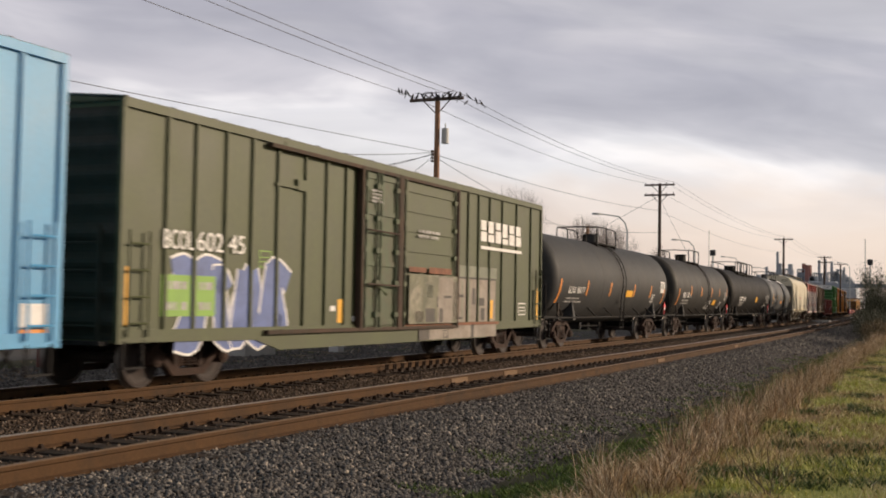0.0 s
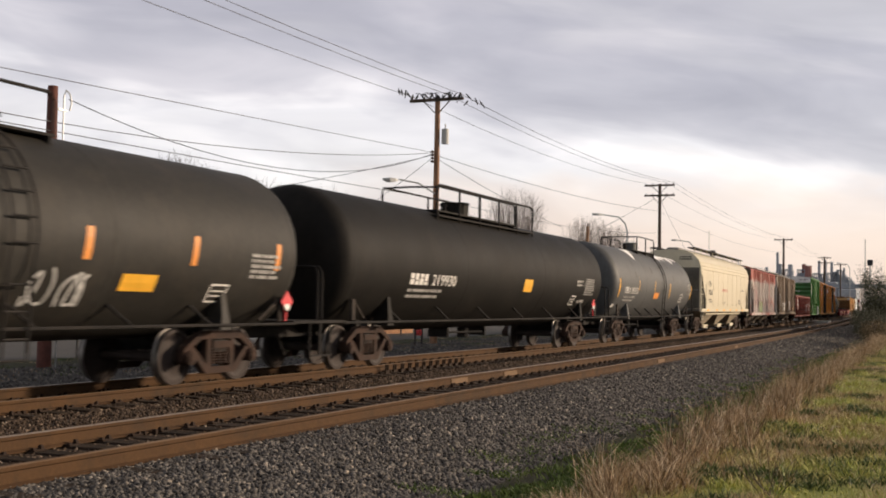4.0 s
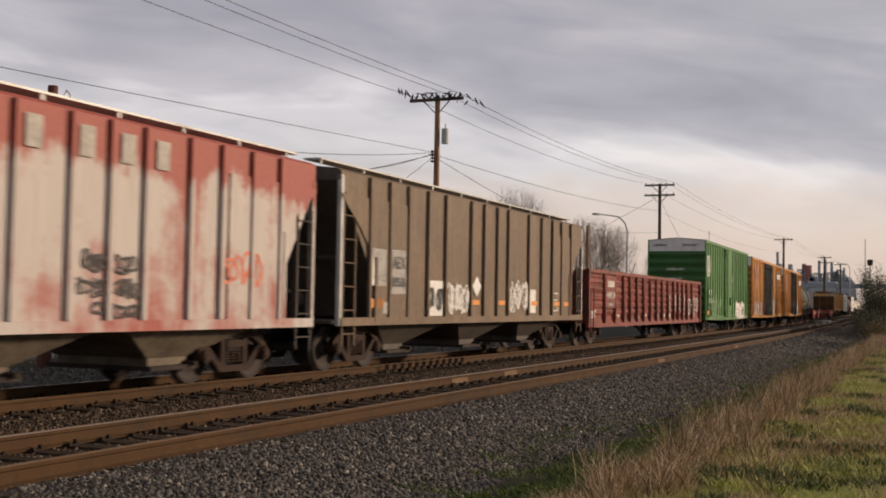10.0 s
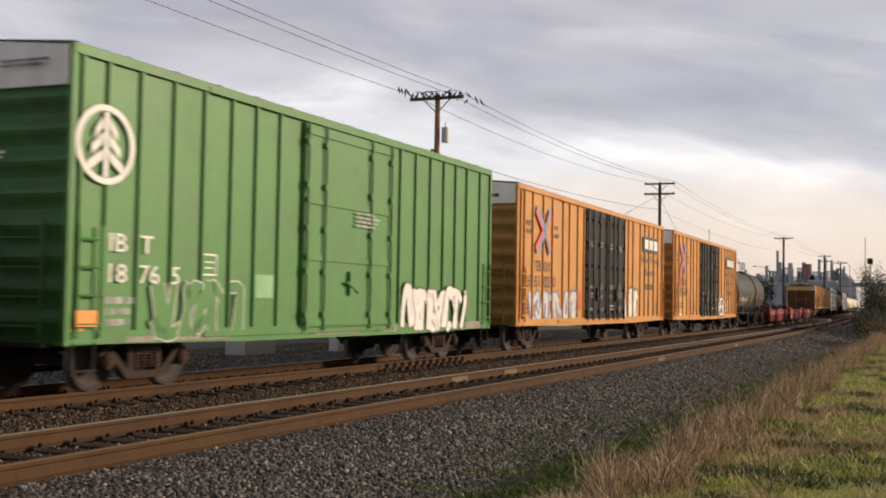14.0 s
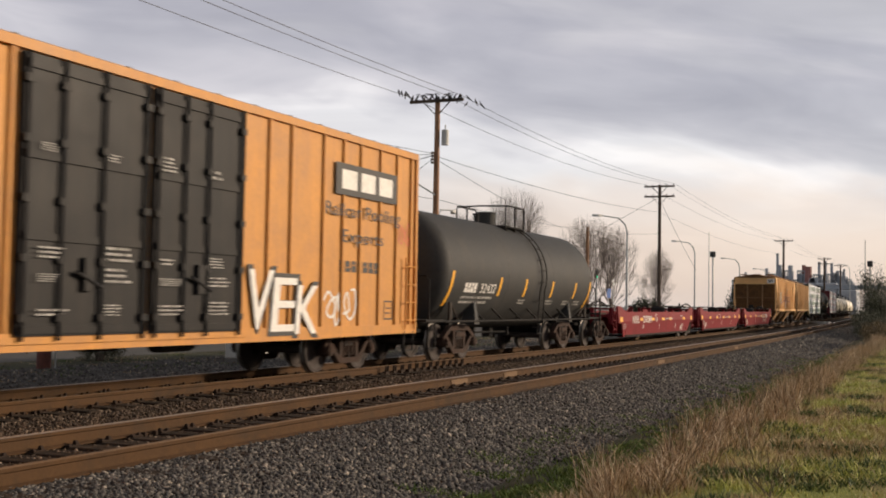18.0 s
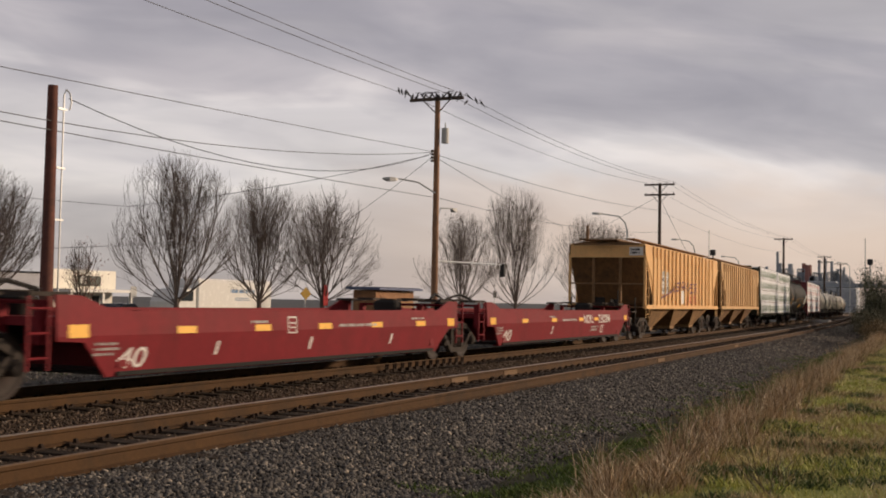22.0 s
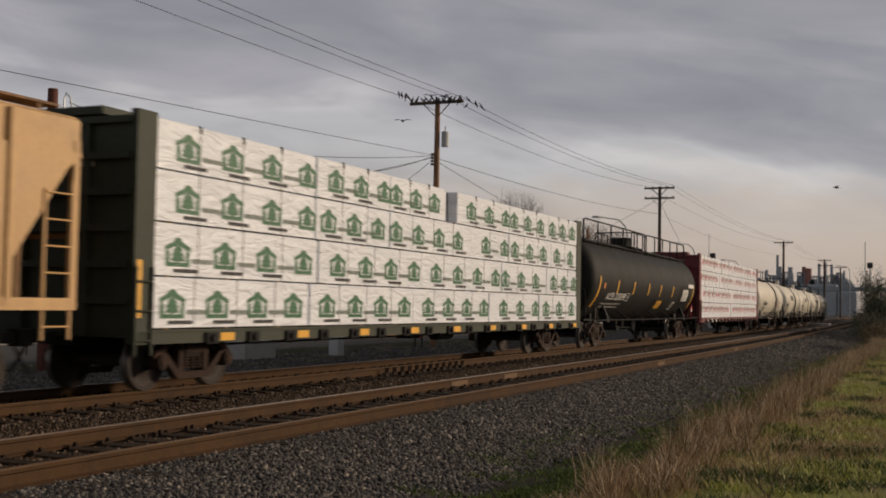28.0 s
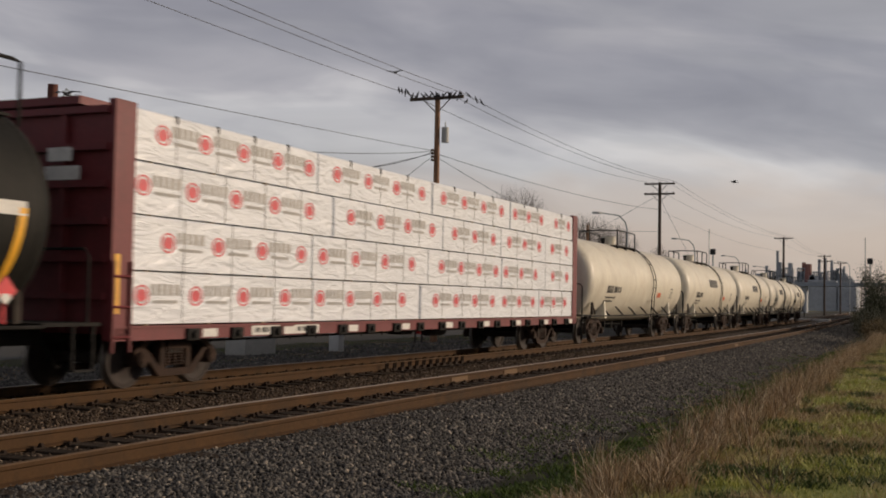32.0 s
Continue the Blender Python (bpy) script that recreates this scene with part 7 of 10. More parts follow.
    scrawl(car, sk, 1.25, 2.74, 1.12, 2.08, PAINT_WHITE, 76, 3, 0.045, loops=3)
    patch(car, sk, 2.95, 3.5, 1.15, 1.81, PAINT_WHITE, "white_panel")
    for x in (-1.45, 0.4, 3.1, 5.2, 6.2):
        patch(car, sk, x, x + 0.55, 1.36, 1.48, PAINT_ORANGE, "reflector", lift=0.012)
    frame_mark(car, sk, 5.1, 5.6, 1.2, 1.75)
    bars(car, EndSkin(-8.23), 0.3, 1.2, 3.6, 3.85, 2, PAINT_BLACK, seed=9)

    ribs = [-7.3, -6.59, -5.86, -5.02, -4.24, -3.42, -2.6, -1.68, -0.73, 0.16, 1.18, 2.12, 3.05, 3.86, 4.86, 5.87, 6.84]
    for k, (a, b, paint, lab) in enumerate(((304.2, 321.44, AMBER, "amber yellow covered hopper with a sprayed scrawl and shade-darkened sooty end"),
                                            (322.75, 338.95, TAN, "tan yellow covered hopper with ribbed sides"))):
        car, sk = hopper(a, b, 1.42, 3.86, 3.2, paint, AMBER_SHADE, AMBER_SHADE if k else BAYAMBER, ribs, [-4.7, 0.0, 4.7], lab, slope=(3.42, 1.28, 2.28), truck="frame_grey", roof=AMBER_SHADE)
        e = EndSkin(-(b - a) / 2 - 0.005)
        bm = bmesh.new()
        box(bm, -(b - a) / 2 - 0.012, -(b - a) / 2 + 0.02, -1.5, 1.5, 3.3, 3.84)
        part("end_panel", bm, paint, car)
        if k == 0:
            patch(car, EndSkin(-(b - a) / 2 - 0.014), 0.92, 1.48, 3.38, 3.72, PAINT_WHITE, "number_panel")
            bars(car, EndSkin(-(b - a) / 2 - 0.02), 0.98, 1.42, 3.43, 3.68, 2, PAINT_BLACK, seed=4)
            patch(car, sk, -5.78, -4.3, 1.88, 2.85, PRIMER, "grey_backing", lift=0.005)
            for x in (-5.70, -4.90):
                for z in (2.32, 1.92):
                    patch(car, sk, x, x + 0.52, z, z + 0.33, PAINT_WHITE, "number_panel")
            letters(car, Skin(y=-1.606), "461", -5.68, -5.25, 1.97, 2.20, PAINT_BLACK)
            letters(car, Skin(y=-1.606), "775", -4.86, -4.43, 1.97, 2.20, PAINT_BLACK)
            letters(car, Skin(y=-1.606), "MW", -5.68, -5.25, 2.38, 2.6, PAINT_BLACK)
            letters(car, Skin(y=-1.606), "CX", -4.86, -4.43, 2.38, 2.6, PAINT_BLACK)
            # A hand-sprayed word with an arrow running up to it.
            pts, faces = [], []
            strokes = [[(-3.2, 1.98), (-3.45, 2.25), (-3.3, 2.05)], [(-2.0, 2.42), (-2.75, 2.40), (-2.85, 2.25), (-2.2, 2.22), (-2.3, 2.08), (-3.0, 2.06)],
                       [(-1.95, 2.05), (-1.6, 2.46), (-1.15, 2.46), (-1.2, 2.06)], [(-1.8, 2.24), (-1.1, 2.26)], [(-0.85, 2.46), (-0.95, 2.02)], [(-0.15, 2.45), (-0.9, 2.25), (-0.1, 2.08)],
                       [(1.0, 2.42), (0.35, 2.40), (0.15, 2.15), (0.4, 2.0), (1.1, 2.06)], [(0.25, 2.24), (0.8, 2.26)], [(1.45, 1.92), (1.4, 2.42), (2.0, 2.44), (2.05, 2.28), (1.45, 2.22), (2.15, 1.98)]]
            for st in strokes:
                ribbon(pts, faces, Skin(y=-1.62), st, 0.075, 0.05)
            ribbon(pts, faces, Skin(y=-1.62), [(-6.0, 1.72), (-5.0, 1.85), (-4.0, 2.0), (-3.3, 2.15)], 0.07, 0.05)
            part("spray_paint", flat_mesh("spray_paint", pts, faces, VIOLET), None, car)
            scrawl(car, sk, -0.4, 2.6, 1.45, 1.95, PINK, 82, 4, 0.04)
            patch(car, sk, -1.55, -0.8, 1.5, 2.1, PALE, "pale_patch")
        else:
            frame_mark(car, sk, -6.2, -5.6, 1.7, 2.1, PAINT_BLACK, 0.02)
        bm = bmesh.new()
        box(bm, -(b - a) / 2 - 0.35, -(b - a) / 2 + 0.3, -0.5, 0.75, 3.98, 4.03)
        box(bm, -(b - a) / 2 - 0.35, -(b - a) / 2 - 0.30, -1.4, 1.3, 3.78, 3.84)
        part("roof_platform", bm, AMBER_SHADE, car)


VIOLET = surface("violet_spray", (0.16, 0.05, 0.08), 0.6, bump=0)
hoppers()

# ---- gondola ----
OXIDE = surface("red_oxide_paint", (0.235, 0.046, 0.030), 0.65, grain=0.2, scale=1.2, streak=0.5, dirt=(0.050, 0.022, 0.017), dirt_amount=0.85, dirt_scale=2.6, dirt_low=0.48)


def gondola():
    left, right = 157.07, 177.43
    car = empty("gondola_car")
    h, w, z0, z1 = (right - left) / 2, 1.5, 0.78, 2.57
    bm = bmesh.new()
    box(bm, -h, h, -w + 0.06, w - 0.06, z0, z0 + 0.12)
    part("floor", bm, OXIDE, car)
    dent = random.Random(31)
    posts = [-10.1, -8.1, -6.68, -5.39, -4.38, -3.25, -2.11, -0.92, 0.23, 1.37, 2.54, 3.77, 4.75, 5.77, 6.84, 8.09, 10.1]
    for s in (-1, 1):
        for a, b in zip(posts, posts[1:]):
            bm = bmesh.new()
            rows = []
            for i in range(57):
                z = z0 + (z1 - z0) * i / 56
                q = (i / 56 * 7.0) % 1
                rows.append((z, (0.095 * q ** 0.8 if q < 0.72 else 0.095 * (1 - q) / 0.28 * 0.77) * dent.uniform(0.6, 1.2) if 0.9 < i / 56 * 7 < 6.9 else 0.0))
            inner = a + 0.16, b - 0.16
            for (za, da), (zb, db) in zip(rows, rows[1:]):
                vs = [bm.verts.new((x, s * (w - 0.09 + d), z)) for x, d, z in ((a, 0, za), (inner[0], da, za), (inner[1], da, za), (b, 0, za), (b, 0, zb), (inner[1], db, zb), (inner[0], db, zb), (a, 0, zb))]
                bm.faces.new((vs[0], vs[1], vs[6], vs[7]))
                bm.faces.new((vs[1], vs[2], vs[5], vs[6]))
                bm.faces.new((vs[2], vs[3], vs[4], vs[5]))
            box(bm, a, b, min(s * (w - 0.14), s * (w - 0.11)), max(s * (w - 0.14), s * (w - 0.11)), z0, z1)
            bmesh.ops.remove_doubles(bm, verts=bm.verts, dist=0.0005)
            part("side_panel", fix(bm), OXIDE, car)
        bm = bmesh.new()
        loft(bm, [[(-0.07, 0, z), (-0.05, -d, z), (0.05, -d, z), (0.07, 0, z)] for z, d in ((z0 - 0.02, 0.13), (z0 + 0.3, 0.15), (z1 - 0.06, 0.11))])
        me = mesh_of("post", fix(bm), OXIDE)
        for x in posts[1:-1]:
            part("post", me, None, car, m=pose(x, s * (w - 0.09), 0, 0, 0, 0 if s < 0 else 180))
        bm = bmesh.new()
        box(bm, -h, h, min(s * (w - 0.14), s * (w + 0.04)), max(s * (w - 0.14), s * (w + 0.04)), z1 - 0.07, z1 + 0.05)
        part("top_chord", bm, OXIDE, car)
        bm = bmesh.new()
        box(bm, -h + 0.02, h - 0.02, min(s * (w - 0.1), s * (w - 0.01)), max(s * (w - 0.1), s * (w - 0.01)), z0 - 0.14, z0 + 0.02)
        part("side_sill", bm, OXIDE, car)
        for k in range(5):
            bm = bmesh.new()
            z = z0 + 0.1 + k * 0.33
            box(bm, *sorted((s * (h - 0.03), s * (h + 0.06))), -w + 0.1, w - 0.1, z, z + 0.16)
            part("end_rib", bm, OXIDE, car)
        bm = bmesh.new()
        box(bm, *sorted((s * (h - 0.08), s * h)), -w + 0.05, w - 0.05, z0, z1)
        part("end_wall", bm, OXIDE, car)
        for y in (-w + 0.02, w - 0.02):
            bm = bmesh.new()
            box(bm, s * h - 0.08, s * h + 0.08, y - 0.06, y + 0.06, z0 - 0.12, z1 + 0.04)
            part("corner_post", bm, OXIDE, car)
    sk = Skin(y=-1.53)
    bm = bmesh.new()
    box(bm, -8.02, -6.75, -1.53, -1.40, 1.3, 2.45)
    part("number_panel", bm, OXIDE, car)
    blocks(car, sk, -7.8, -6.91, 2.05, 2.26, 4)
    letters(car, sk, "169124", -7.94, -6.8, 1.65, 1.87)
    bars(car, sk, -7.8, -6.95, 1.36, 1.5, 1, seed=2)
    rnd = random.Random(9)
    for x in (-9.6, -6.2, -5.9, -3.0, -1.6, 0.8, 1.9, 3.1, 5.2, 6.3, 7.4):
        patch(car, Skin(y=-1.42), x, x + rnd.uniform(0.15, 0.4), 0.92 + rnd.random() * 0.1, 1.1, PAINT_WHITE)
    scrawl(car, Skin(y=-1.48), -9.9, -9.2, 0.95, 1.25, PAINT_WHITE, 90, 2, 0.07)
    scrawl(car, Skin(y=-1.48), 7.0, 9.7, 0.95, 2.0, SILVER, 91, 3, 0.05)
    for x in (3.77, 4.75, 5.77, 2.54):
        for z in (1.2, 1.45, 1.7):
            patch(car, Skin(y=-1.57), x - 0.045, x + 0.03 + 0.02 * (z > 1.3), z, z + 0.21, PAINT_WHITE, "chalk_mark", shear=0.1)
    ladder(car, -h + 0.15, -h + 0.55, -w - 0.03, z0 - 0.3, z0 + 1.2, 4, OXIDE)
    brake_gear(car, h)
    wheel_marks(car, h, "frame_brown", 1.9)
    add_couplers(car, h + 0.05)
    place(car, left, right, "red oxide gondola car with corrugated side panels, empty", "gondola car")


gondola()

# ---- three-unit well car ----
CRIMSON = surface("crimson_well_paint", (0.195, 0.019, 0.025), 0.6, grain=0.09, scale=0.8, streak=0.25, dirt=(0.11, 0.018, 0.019), dirt_amount=0.5, spec=0.14)


class FoldedSkin:
    """The side of a well car, widest at a fold and drawn in below and above it."""
    r = 1.0

    def at(self, x, z, lift=0.006):
        y = 1.5 - (0.10 * (0.86 - z) / 0.6 if z < 0.86 else 0.03 * (z - 0.86) / 0.4)
        return (x, -y - lift, z)


def well_unit(left, right, first, last):
    car = empty("well_car")
    h, w = (right - left) / 2, 1.5
    sk = FoldedSkin()
    rails = [(-h, 0.80, 1.42), (-h + 0.4, 0.78, 1.42), (-h + 0.55, 0.77, 1.40), (-h + 1.1, 0.27, 1.22), (-h + 1.7, 0.27, 1.20), (h - 1.7, 0.27, 1.20), (h - 1.1, 0.27, 1.22), (h - 0.55, 0.77, 1.40), (h - 0.4, 0.78, 1.42), (h, 0.80, 1.42)]
    for s in (-1, 1):
        bm = bmesh.new()
        rings = []
        for x, lo, hi in rails:
            zs = (lo, max(0.86, lo + 0.01), hi)
            out = [(x, -s * sk.at(x, z, 0.0)[1], z) for z in zs]
            rings.append(out + [(x, y - s * 0.05, z) for _, y, z in out[::-1]])
        loft(bm, rings)
        part("side_sheet", fix(bm), CRIMSON, car)
        bm = bmesh.new()
        a, b = sorted((s * (w - 0.16), s * (w - 0.03)))
        box(bm, -h + 1.7, h - 1.7, a, b, 1.155, 1.21)
        part("top_chord", bm, CRIMSON, car)
        bm = bmesh.new()
        a, b = sorted((s * (w - 0.36), s * (w - 0.20)))
        box(bm, -h + 1.35, h - 1.35, a, b, 0.25, 0.33)
        part("bottom_chord", bm, CRIMSON, car)
        # End deck over the truck and its bulkhead.
        bm = bmesh.new()
        a, b = sorted((s * h, s * (h - 1.5)))
        box(bm, a, b, -w + 0.04, w - 0.04, 1.0, 1.12)
        a, b = sorted((s * (h - 1.3), s * (h - 1.5)))
        box(bm, a, b, -w + 0.05, w - 0.05, 0.4, 1.15)
        part("end_deck", bm, CRIMSON, car)
        bm = bmesh.new()
        a, b = sorted((s * (h - 1.6), s * (h - 3.6)))
        box(bm, a, b, -w + 0.16, w - 0.16, 0.95, 1.02)
        part("end_cover", bm, UNDER, car)
        # Walkway grating, hoses and brake gear over the articulation.
        bm = bmesh.new()
        for k in range(5):
            y = -1.25 + k * 0.6
            box(bm, *sorted((s * (h - 0.5), s * (h + 0.25))), y, y + 0.42, 1.40 + 0.02 * (k % 2), 1.46 + 0.02 * (k % 2))
        tagged(part("walkway", bm, CAST_GREY, car), kind="stuff")
        bm = bmesh.new()
        tube(bm, [(s * (h - 0.3), -0.9, 1.48), (s * (h + 0.2), -0.8, 1.60), (s * (h + 0.8), -0.7, 1.5), (s * (h + 1.2), -0.65, 1.3)], 0.035, 6)
        part("air_hose", fix(bm), UNDER, car)
        bm = bmesh.new()
        chamfer_box(bm, *sorted((s * (h - 1.0), s * (h - 0.6))), -0.3, 0.3, 1.1, 1.42, 0.05)
        part("brake_box", fix(bm), UNDER, car)
        ladder(car, *sorted((s * (h + 0.08), s * (h + 0.46))), -w + 0.08, 0.42, 1.40, 3, CRIMSON)
        bm = bmesh.new()
        for y in (-1.2, -0.5, 0.3, 1.1):
            box(bm, s * h - 0.08, s * h + 0.08, y - 0.06, y + 0.06, 0.75, 1.35)
        rod(bm, (s * (h + 0.05), -1.2, 1.32), (s * (h + 0.05), 1.1, 1.32), 0.03, 6)
        part("end_railing", fix(bm), CRIMSON, car)
    bm = bmesh.new()
    box(bm, -h + 1.3, h - 1.3, -w + 0.05, w - 0.05, 0.28, 0.34)
    part("well_floor", bm, UNDER, car)
    for s in (-1, 1):
        bm = bmesh.new()
        a, b = sorted((s * (h + 0.75), s * (h - 1.4)))
        box(bm, a, b, -0.28, 0.28, 0.72, 1.0)
        part("draft_sill", bm, UNDER, car)
    letters(car, sk, "40", h - 2.95 if first else -h + 1.25, h - 2.32 if first else -h + 1.88, 0.38, 0.68, slant=0.25)
    text_x = -5.02 if first else 1.5 if last else None
    for x in ((-1.74, 0.25, 1.75, 4.72) if first else (-4.7, -2.0, 0.9) if last else np.linspace(-h + 2.6, h - 2.4, 5)):
        patch(car, sk, float(x), float(x) + 0.5, 0.86, 0.97, PAINT_YELLOW, "reflector")
    patch(car, sk, -h + 0.22, -h + 0.62, 0.84, 1.02, PAINT_YELLOW, "reflector")
    patch(car, sk, h - 0.62, h - 0.22, 0.84, 1.02, PAINT_YELLOW, "reflector")
    bars(car, sk, -h + 0.75, -h + 1.3, 0.56, 0.78, 3, seed=1, fill=0.5)
    bars(car, sk, -2.2, -1.5, 0.98, 1.05, 1, seed=2)
    if last:
        bars(car, sk, -0.9, 0.7, 0.86, 0.95, 1, seed=3)
        bars(car, sk, 2.4, 3.4, 0.5, 0.70, 2, seed=4)
        frame_mark(car, sk, 3.6, 4.0, 0.46, 0.70, w=0.025)
    else:
        bars(car, sk, 0.9, 2.6, 0.88, 0.96, 1, seed=3)
        bars(car, sk, 4.2, 4.9, 1.0, 1.06, 1, seed=4)
        frame_mark(car, sk, -1.0, -0.7, 0.8, 1.1, w=0.025)
    for x in (-1.9,) if last else (-3.2, -0.2, 3.2):
        patch(car, sk, x, x + 0.07, 0.5, 0.72, PAINT_WHITE, "tally_mark", shear=0.25)
    if first or last:
        x = text_x
        letters(car, sk, "NOKL", x, x + 1.15, 0.78, 1.06)
        letters(car, sk, "230284", x + 1.75, x + 3.25, 0.78, 1.06)
        patch(car, sk, x + 1.2, x + 1.7, 0.86, 0.97, PAINT_YELLOW, "reflector", lift=0.009)
    place(car, left, right, "dark crimson low well car unit, empty, with white numbers", "well car", "units of the articulated well car")
    CARS[-1] = (car, (left + right) / 2)
    if first:
        add_truck(car, -h - 1.05, "frame_brown")
        add_couplers(car, h + 2.0)
    add_truck(car, h + (0.1 if last else 1.05), "frame_grey")
    if last:
        add_couplers(car, h + 2.0)
    if first or last:
        bm = bmesh.new()
        s = -1 if first else 1
        a, b = sorted((s * (h - 0.1), s * (h + 2.05)))
        box(bm, a, b, -0.45, 0.45, 0.98, 1.12)
        box(bm, *sorted((s * (h + 1.3), s * (h + 2.0))), -1.35, 1.35, 1.12, 1.17)
        for y in (-1.3, -0.6, 1.3):
            rod(bm, (s * (h + 1.9), y, 0.6), (s * (h + 1.9), y, 2.0 if y == -0.6 else 1.7), 0.03, 6)
        part("end_platform", fix(bm), CAST_GREY, car)


well_unit(254.55, 269.0, True, False)
well_unit(271.2, 284.9, False, False)
well_unit(286.9, 301.75, False, True)

# ---- lumber cars ----
DARKGREEN = surface("blackish_green_paint", (0.027, 0.036, 0.020), 0.65, grain=0.15, scale=0.9, streak=0.3, dirt=(0.065, 0.055, 0.036), dirt_amount=0.4)
MAROON = surface("maroon_paint", (0.17, 0.028, 0.032), 0.55, grain=0.12, scale=0.9, streak=0.25, dirt=(0.07, 0.025, 0.025), dirt_amount=0.5)
WRAP_GREEN = surface("green_print", (0.035, 0.14, 0.06), 0.5, bump=0)
WRAP_RED = surface("red_print", (0.66, 0.09, 0.11), 0.5, bump=0)
WRAP_DARK = surface("dark_green_grey_print", (0.16, 0.19, 0.16), 0.5, bump=0)
WRAP_GREY = surface("grey_print", (0.42, 0.40, 0.38), 0.5, bump=0)
# White wrap greyed down for the shade in the gap.
SHADE_GREY = surface("shaded_grey_wrap", (0.25, 0.26, 0.28), 0.6, bump=0)
STRAP = surface("grey_strap", (0.12, 0.12, 0.12), 0.6, bump=0)


def wrap_material():
    m = bpy.data.materials.new("white_plastic_wrap")
    m.use_nodes = True
    nt = m.node_tree
    b = nt.nodes["Principled BSDF"]
    tc = nt.nodes.new("ShaderNodeTexCoord")
    mp = nt.nodes.new("ShaderNodeMapping")
    mp.inputs["Rotation"].default_value = (0, radians(35), 0)
    mp.inputs["Scale"].default_value = (1.5, 1, 5)
    link(nt, tc.outputs["Object"], mp.inputs[0])
    n = node(nt, "ShaderNodeTexNoise", Scale=1.0, Detail=4.0, Roughness=0.55, Distortion=1.2)
    link(nt, mp.outputs[0], n.inputs["Vector"])
    n2 = node(nt, "ShaderNodeTexNoise", Scale=0.7, Detail=3.0)
    link(nt, tc.outputs["Object"], n2.inputs["Vector"])
    link(nt, ramp(nt, n2.outputs[0], [(0.3, (0.79, 0.815, 0.86)), (0.7, (0.87, 0.89, 0.93))]), b.inputs["Base Color"])
    b.inputs["Roughness"].default_value = 0.38
    bp = nt.nodes.new("ShaderNodeBump")
    bp.inputs["Strength"].default_value = 0.9
    bp.inputs["Distance"].default_value = 0.07
    link(nt, n.outputs[0], bp.inputs["Height"])
    link(nt, bp.outputs[0], b.inputs["Normal"])
    return m


WRAP = wrap_material()


def house_print():
    """A plain gabled shape with a tree cut out of it, one unit wide and 1.15 high."""
    pts, faces = [], []
    sk = Skin(y=0)

    def poly(*ps):
        k = len(pts)
        pts.extend(sk.at(x, z, 0) for x, z in ps)
        faces.append(tuple(range(k, k + len(ps))))
    for e in (-1, 1):
        poly(*[(e * x, z) for x, z in ((0.5, 0), (0.5, 0.58), (0.36, 0.66), (0.34, 0.18), (0.08, 0.17), (0.08, 0))])
        poly(*[(e * x, z) for x, z in ((0, 0.22), (0.30, 0.22), (0.20, 0.42), (0, 0.42))])
        poly(*[(e * x, z) for x, z in ((0, 0.42), (0.28, 0.43), (0.16, 0.62), (0, 0.62))])
        poly(*[(e * x, z) for x, z in ((0, 0.62), (0.22, 0.63), (0.06, 0.84), (0, 0.84))])
        poly(*[(e * x, z) for x, z in ((0, 0.87), (0.54, 0.60), (0.54, 0.80), (0.20, 1.0), (0.12, 1.14), (0, 1.18))])
    poly((-0.07, 0), (0.07, 0), (0.07, 0.215), (-0.07, 0.215))
    return flat_mesh("printed_emblem", [(x * 0.60, y, z * 0.38) for x, y, z in pts], faces, WRAP_GREEN)


def disc_print():
    pts, faces = [], []
    n = 16
    for r0, r1 in ((1.0, 0.82), (0.62, 0.0)):
        k = len(pts)
        for i in range(n):
            a = 2 * math.pi * i / n
            pts += [(0.19 * r0 * math.cos(a), 0, 0.155 * r0 * math.sin(a)), (0.19 * r1 * math.cos(a), 0, 0.155 * r1 * math.sin(a))]
        faces += [(k + 2 * i, k + 2 * i + 1, k + (2 * i + 3) % (2 * n), k + (2 * i + 2) % (2 * n)) for i in range(n)]
    pts = pts
    return flat_mesh("printed_emblem", pts, faces, WRAP_RED)


def caption_print(seed, material, w=0.5, h=0.07, rows=1):
    rnd = random.Random(seed)
    pts, faces = [], []
    for r in range(rows):
        x = 0.0
        while x < w:
            d = rnd.uniform(0.3, 0.7) * h + 0.02
            k = len(pts)
            z = -r * h * 1.5
            pts += [(x, 0, z), (min(x + d, w), 0, z), (min(x + d, w), 0, z + h), (x, 0, z + h)]
            faces.append((k, k + 1, k + 2, k + 3))
            x += d + 0.25 * h
    return flat_mesh("printed_caption", pts, faces, material)


HOUSE, DISC = house_print(), disc_print()
CAP_GREEN = [caption_print(s, WRAP_DARK, 0.56, 0.075) for s in (1, 2)]
CAP_GREY = [caption_print(s, WRAP_GREY, 0.74, 0.17) for s in (3, 4)]
CAP_THIN = caption_print(6, WRAP_GREY, 0.6, 0.05)
CAP_BLACK = caption_print(5, PAINT_BLACK, 0.62, 0.06)


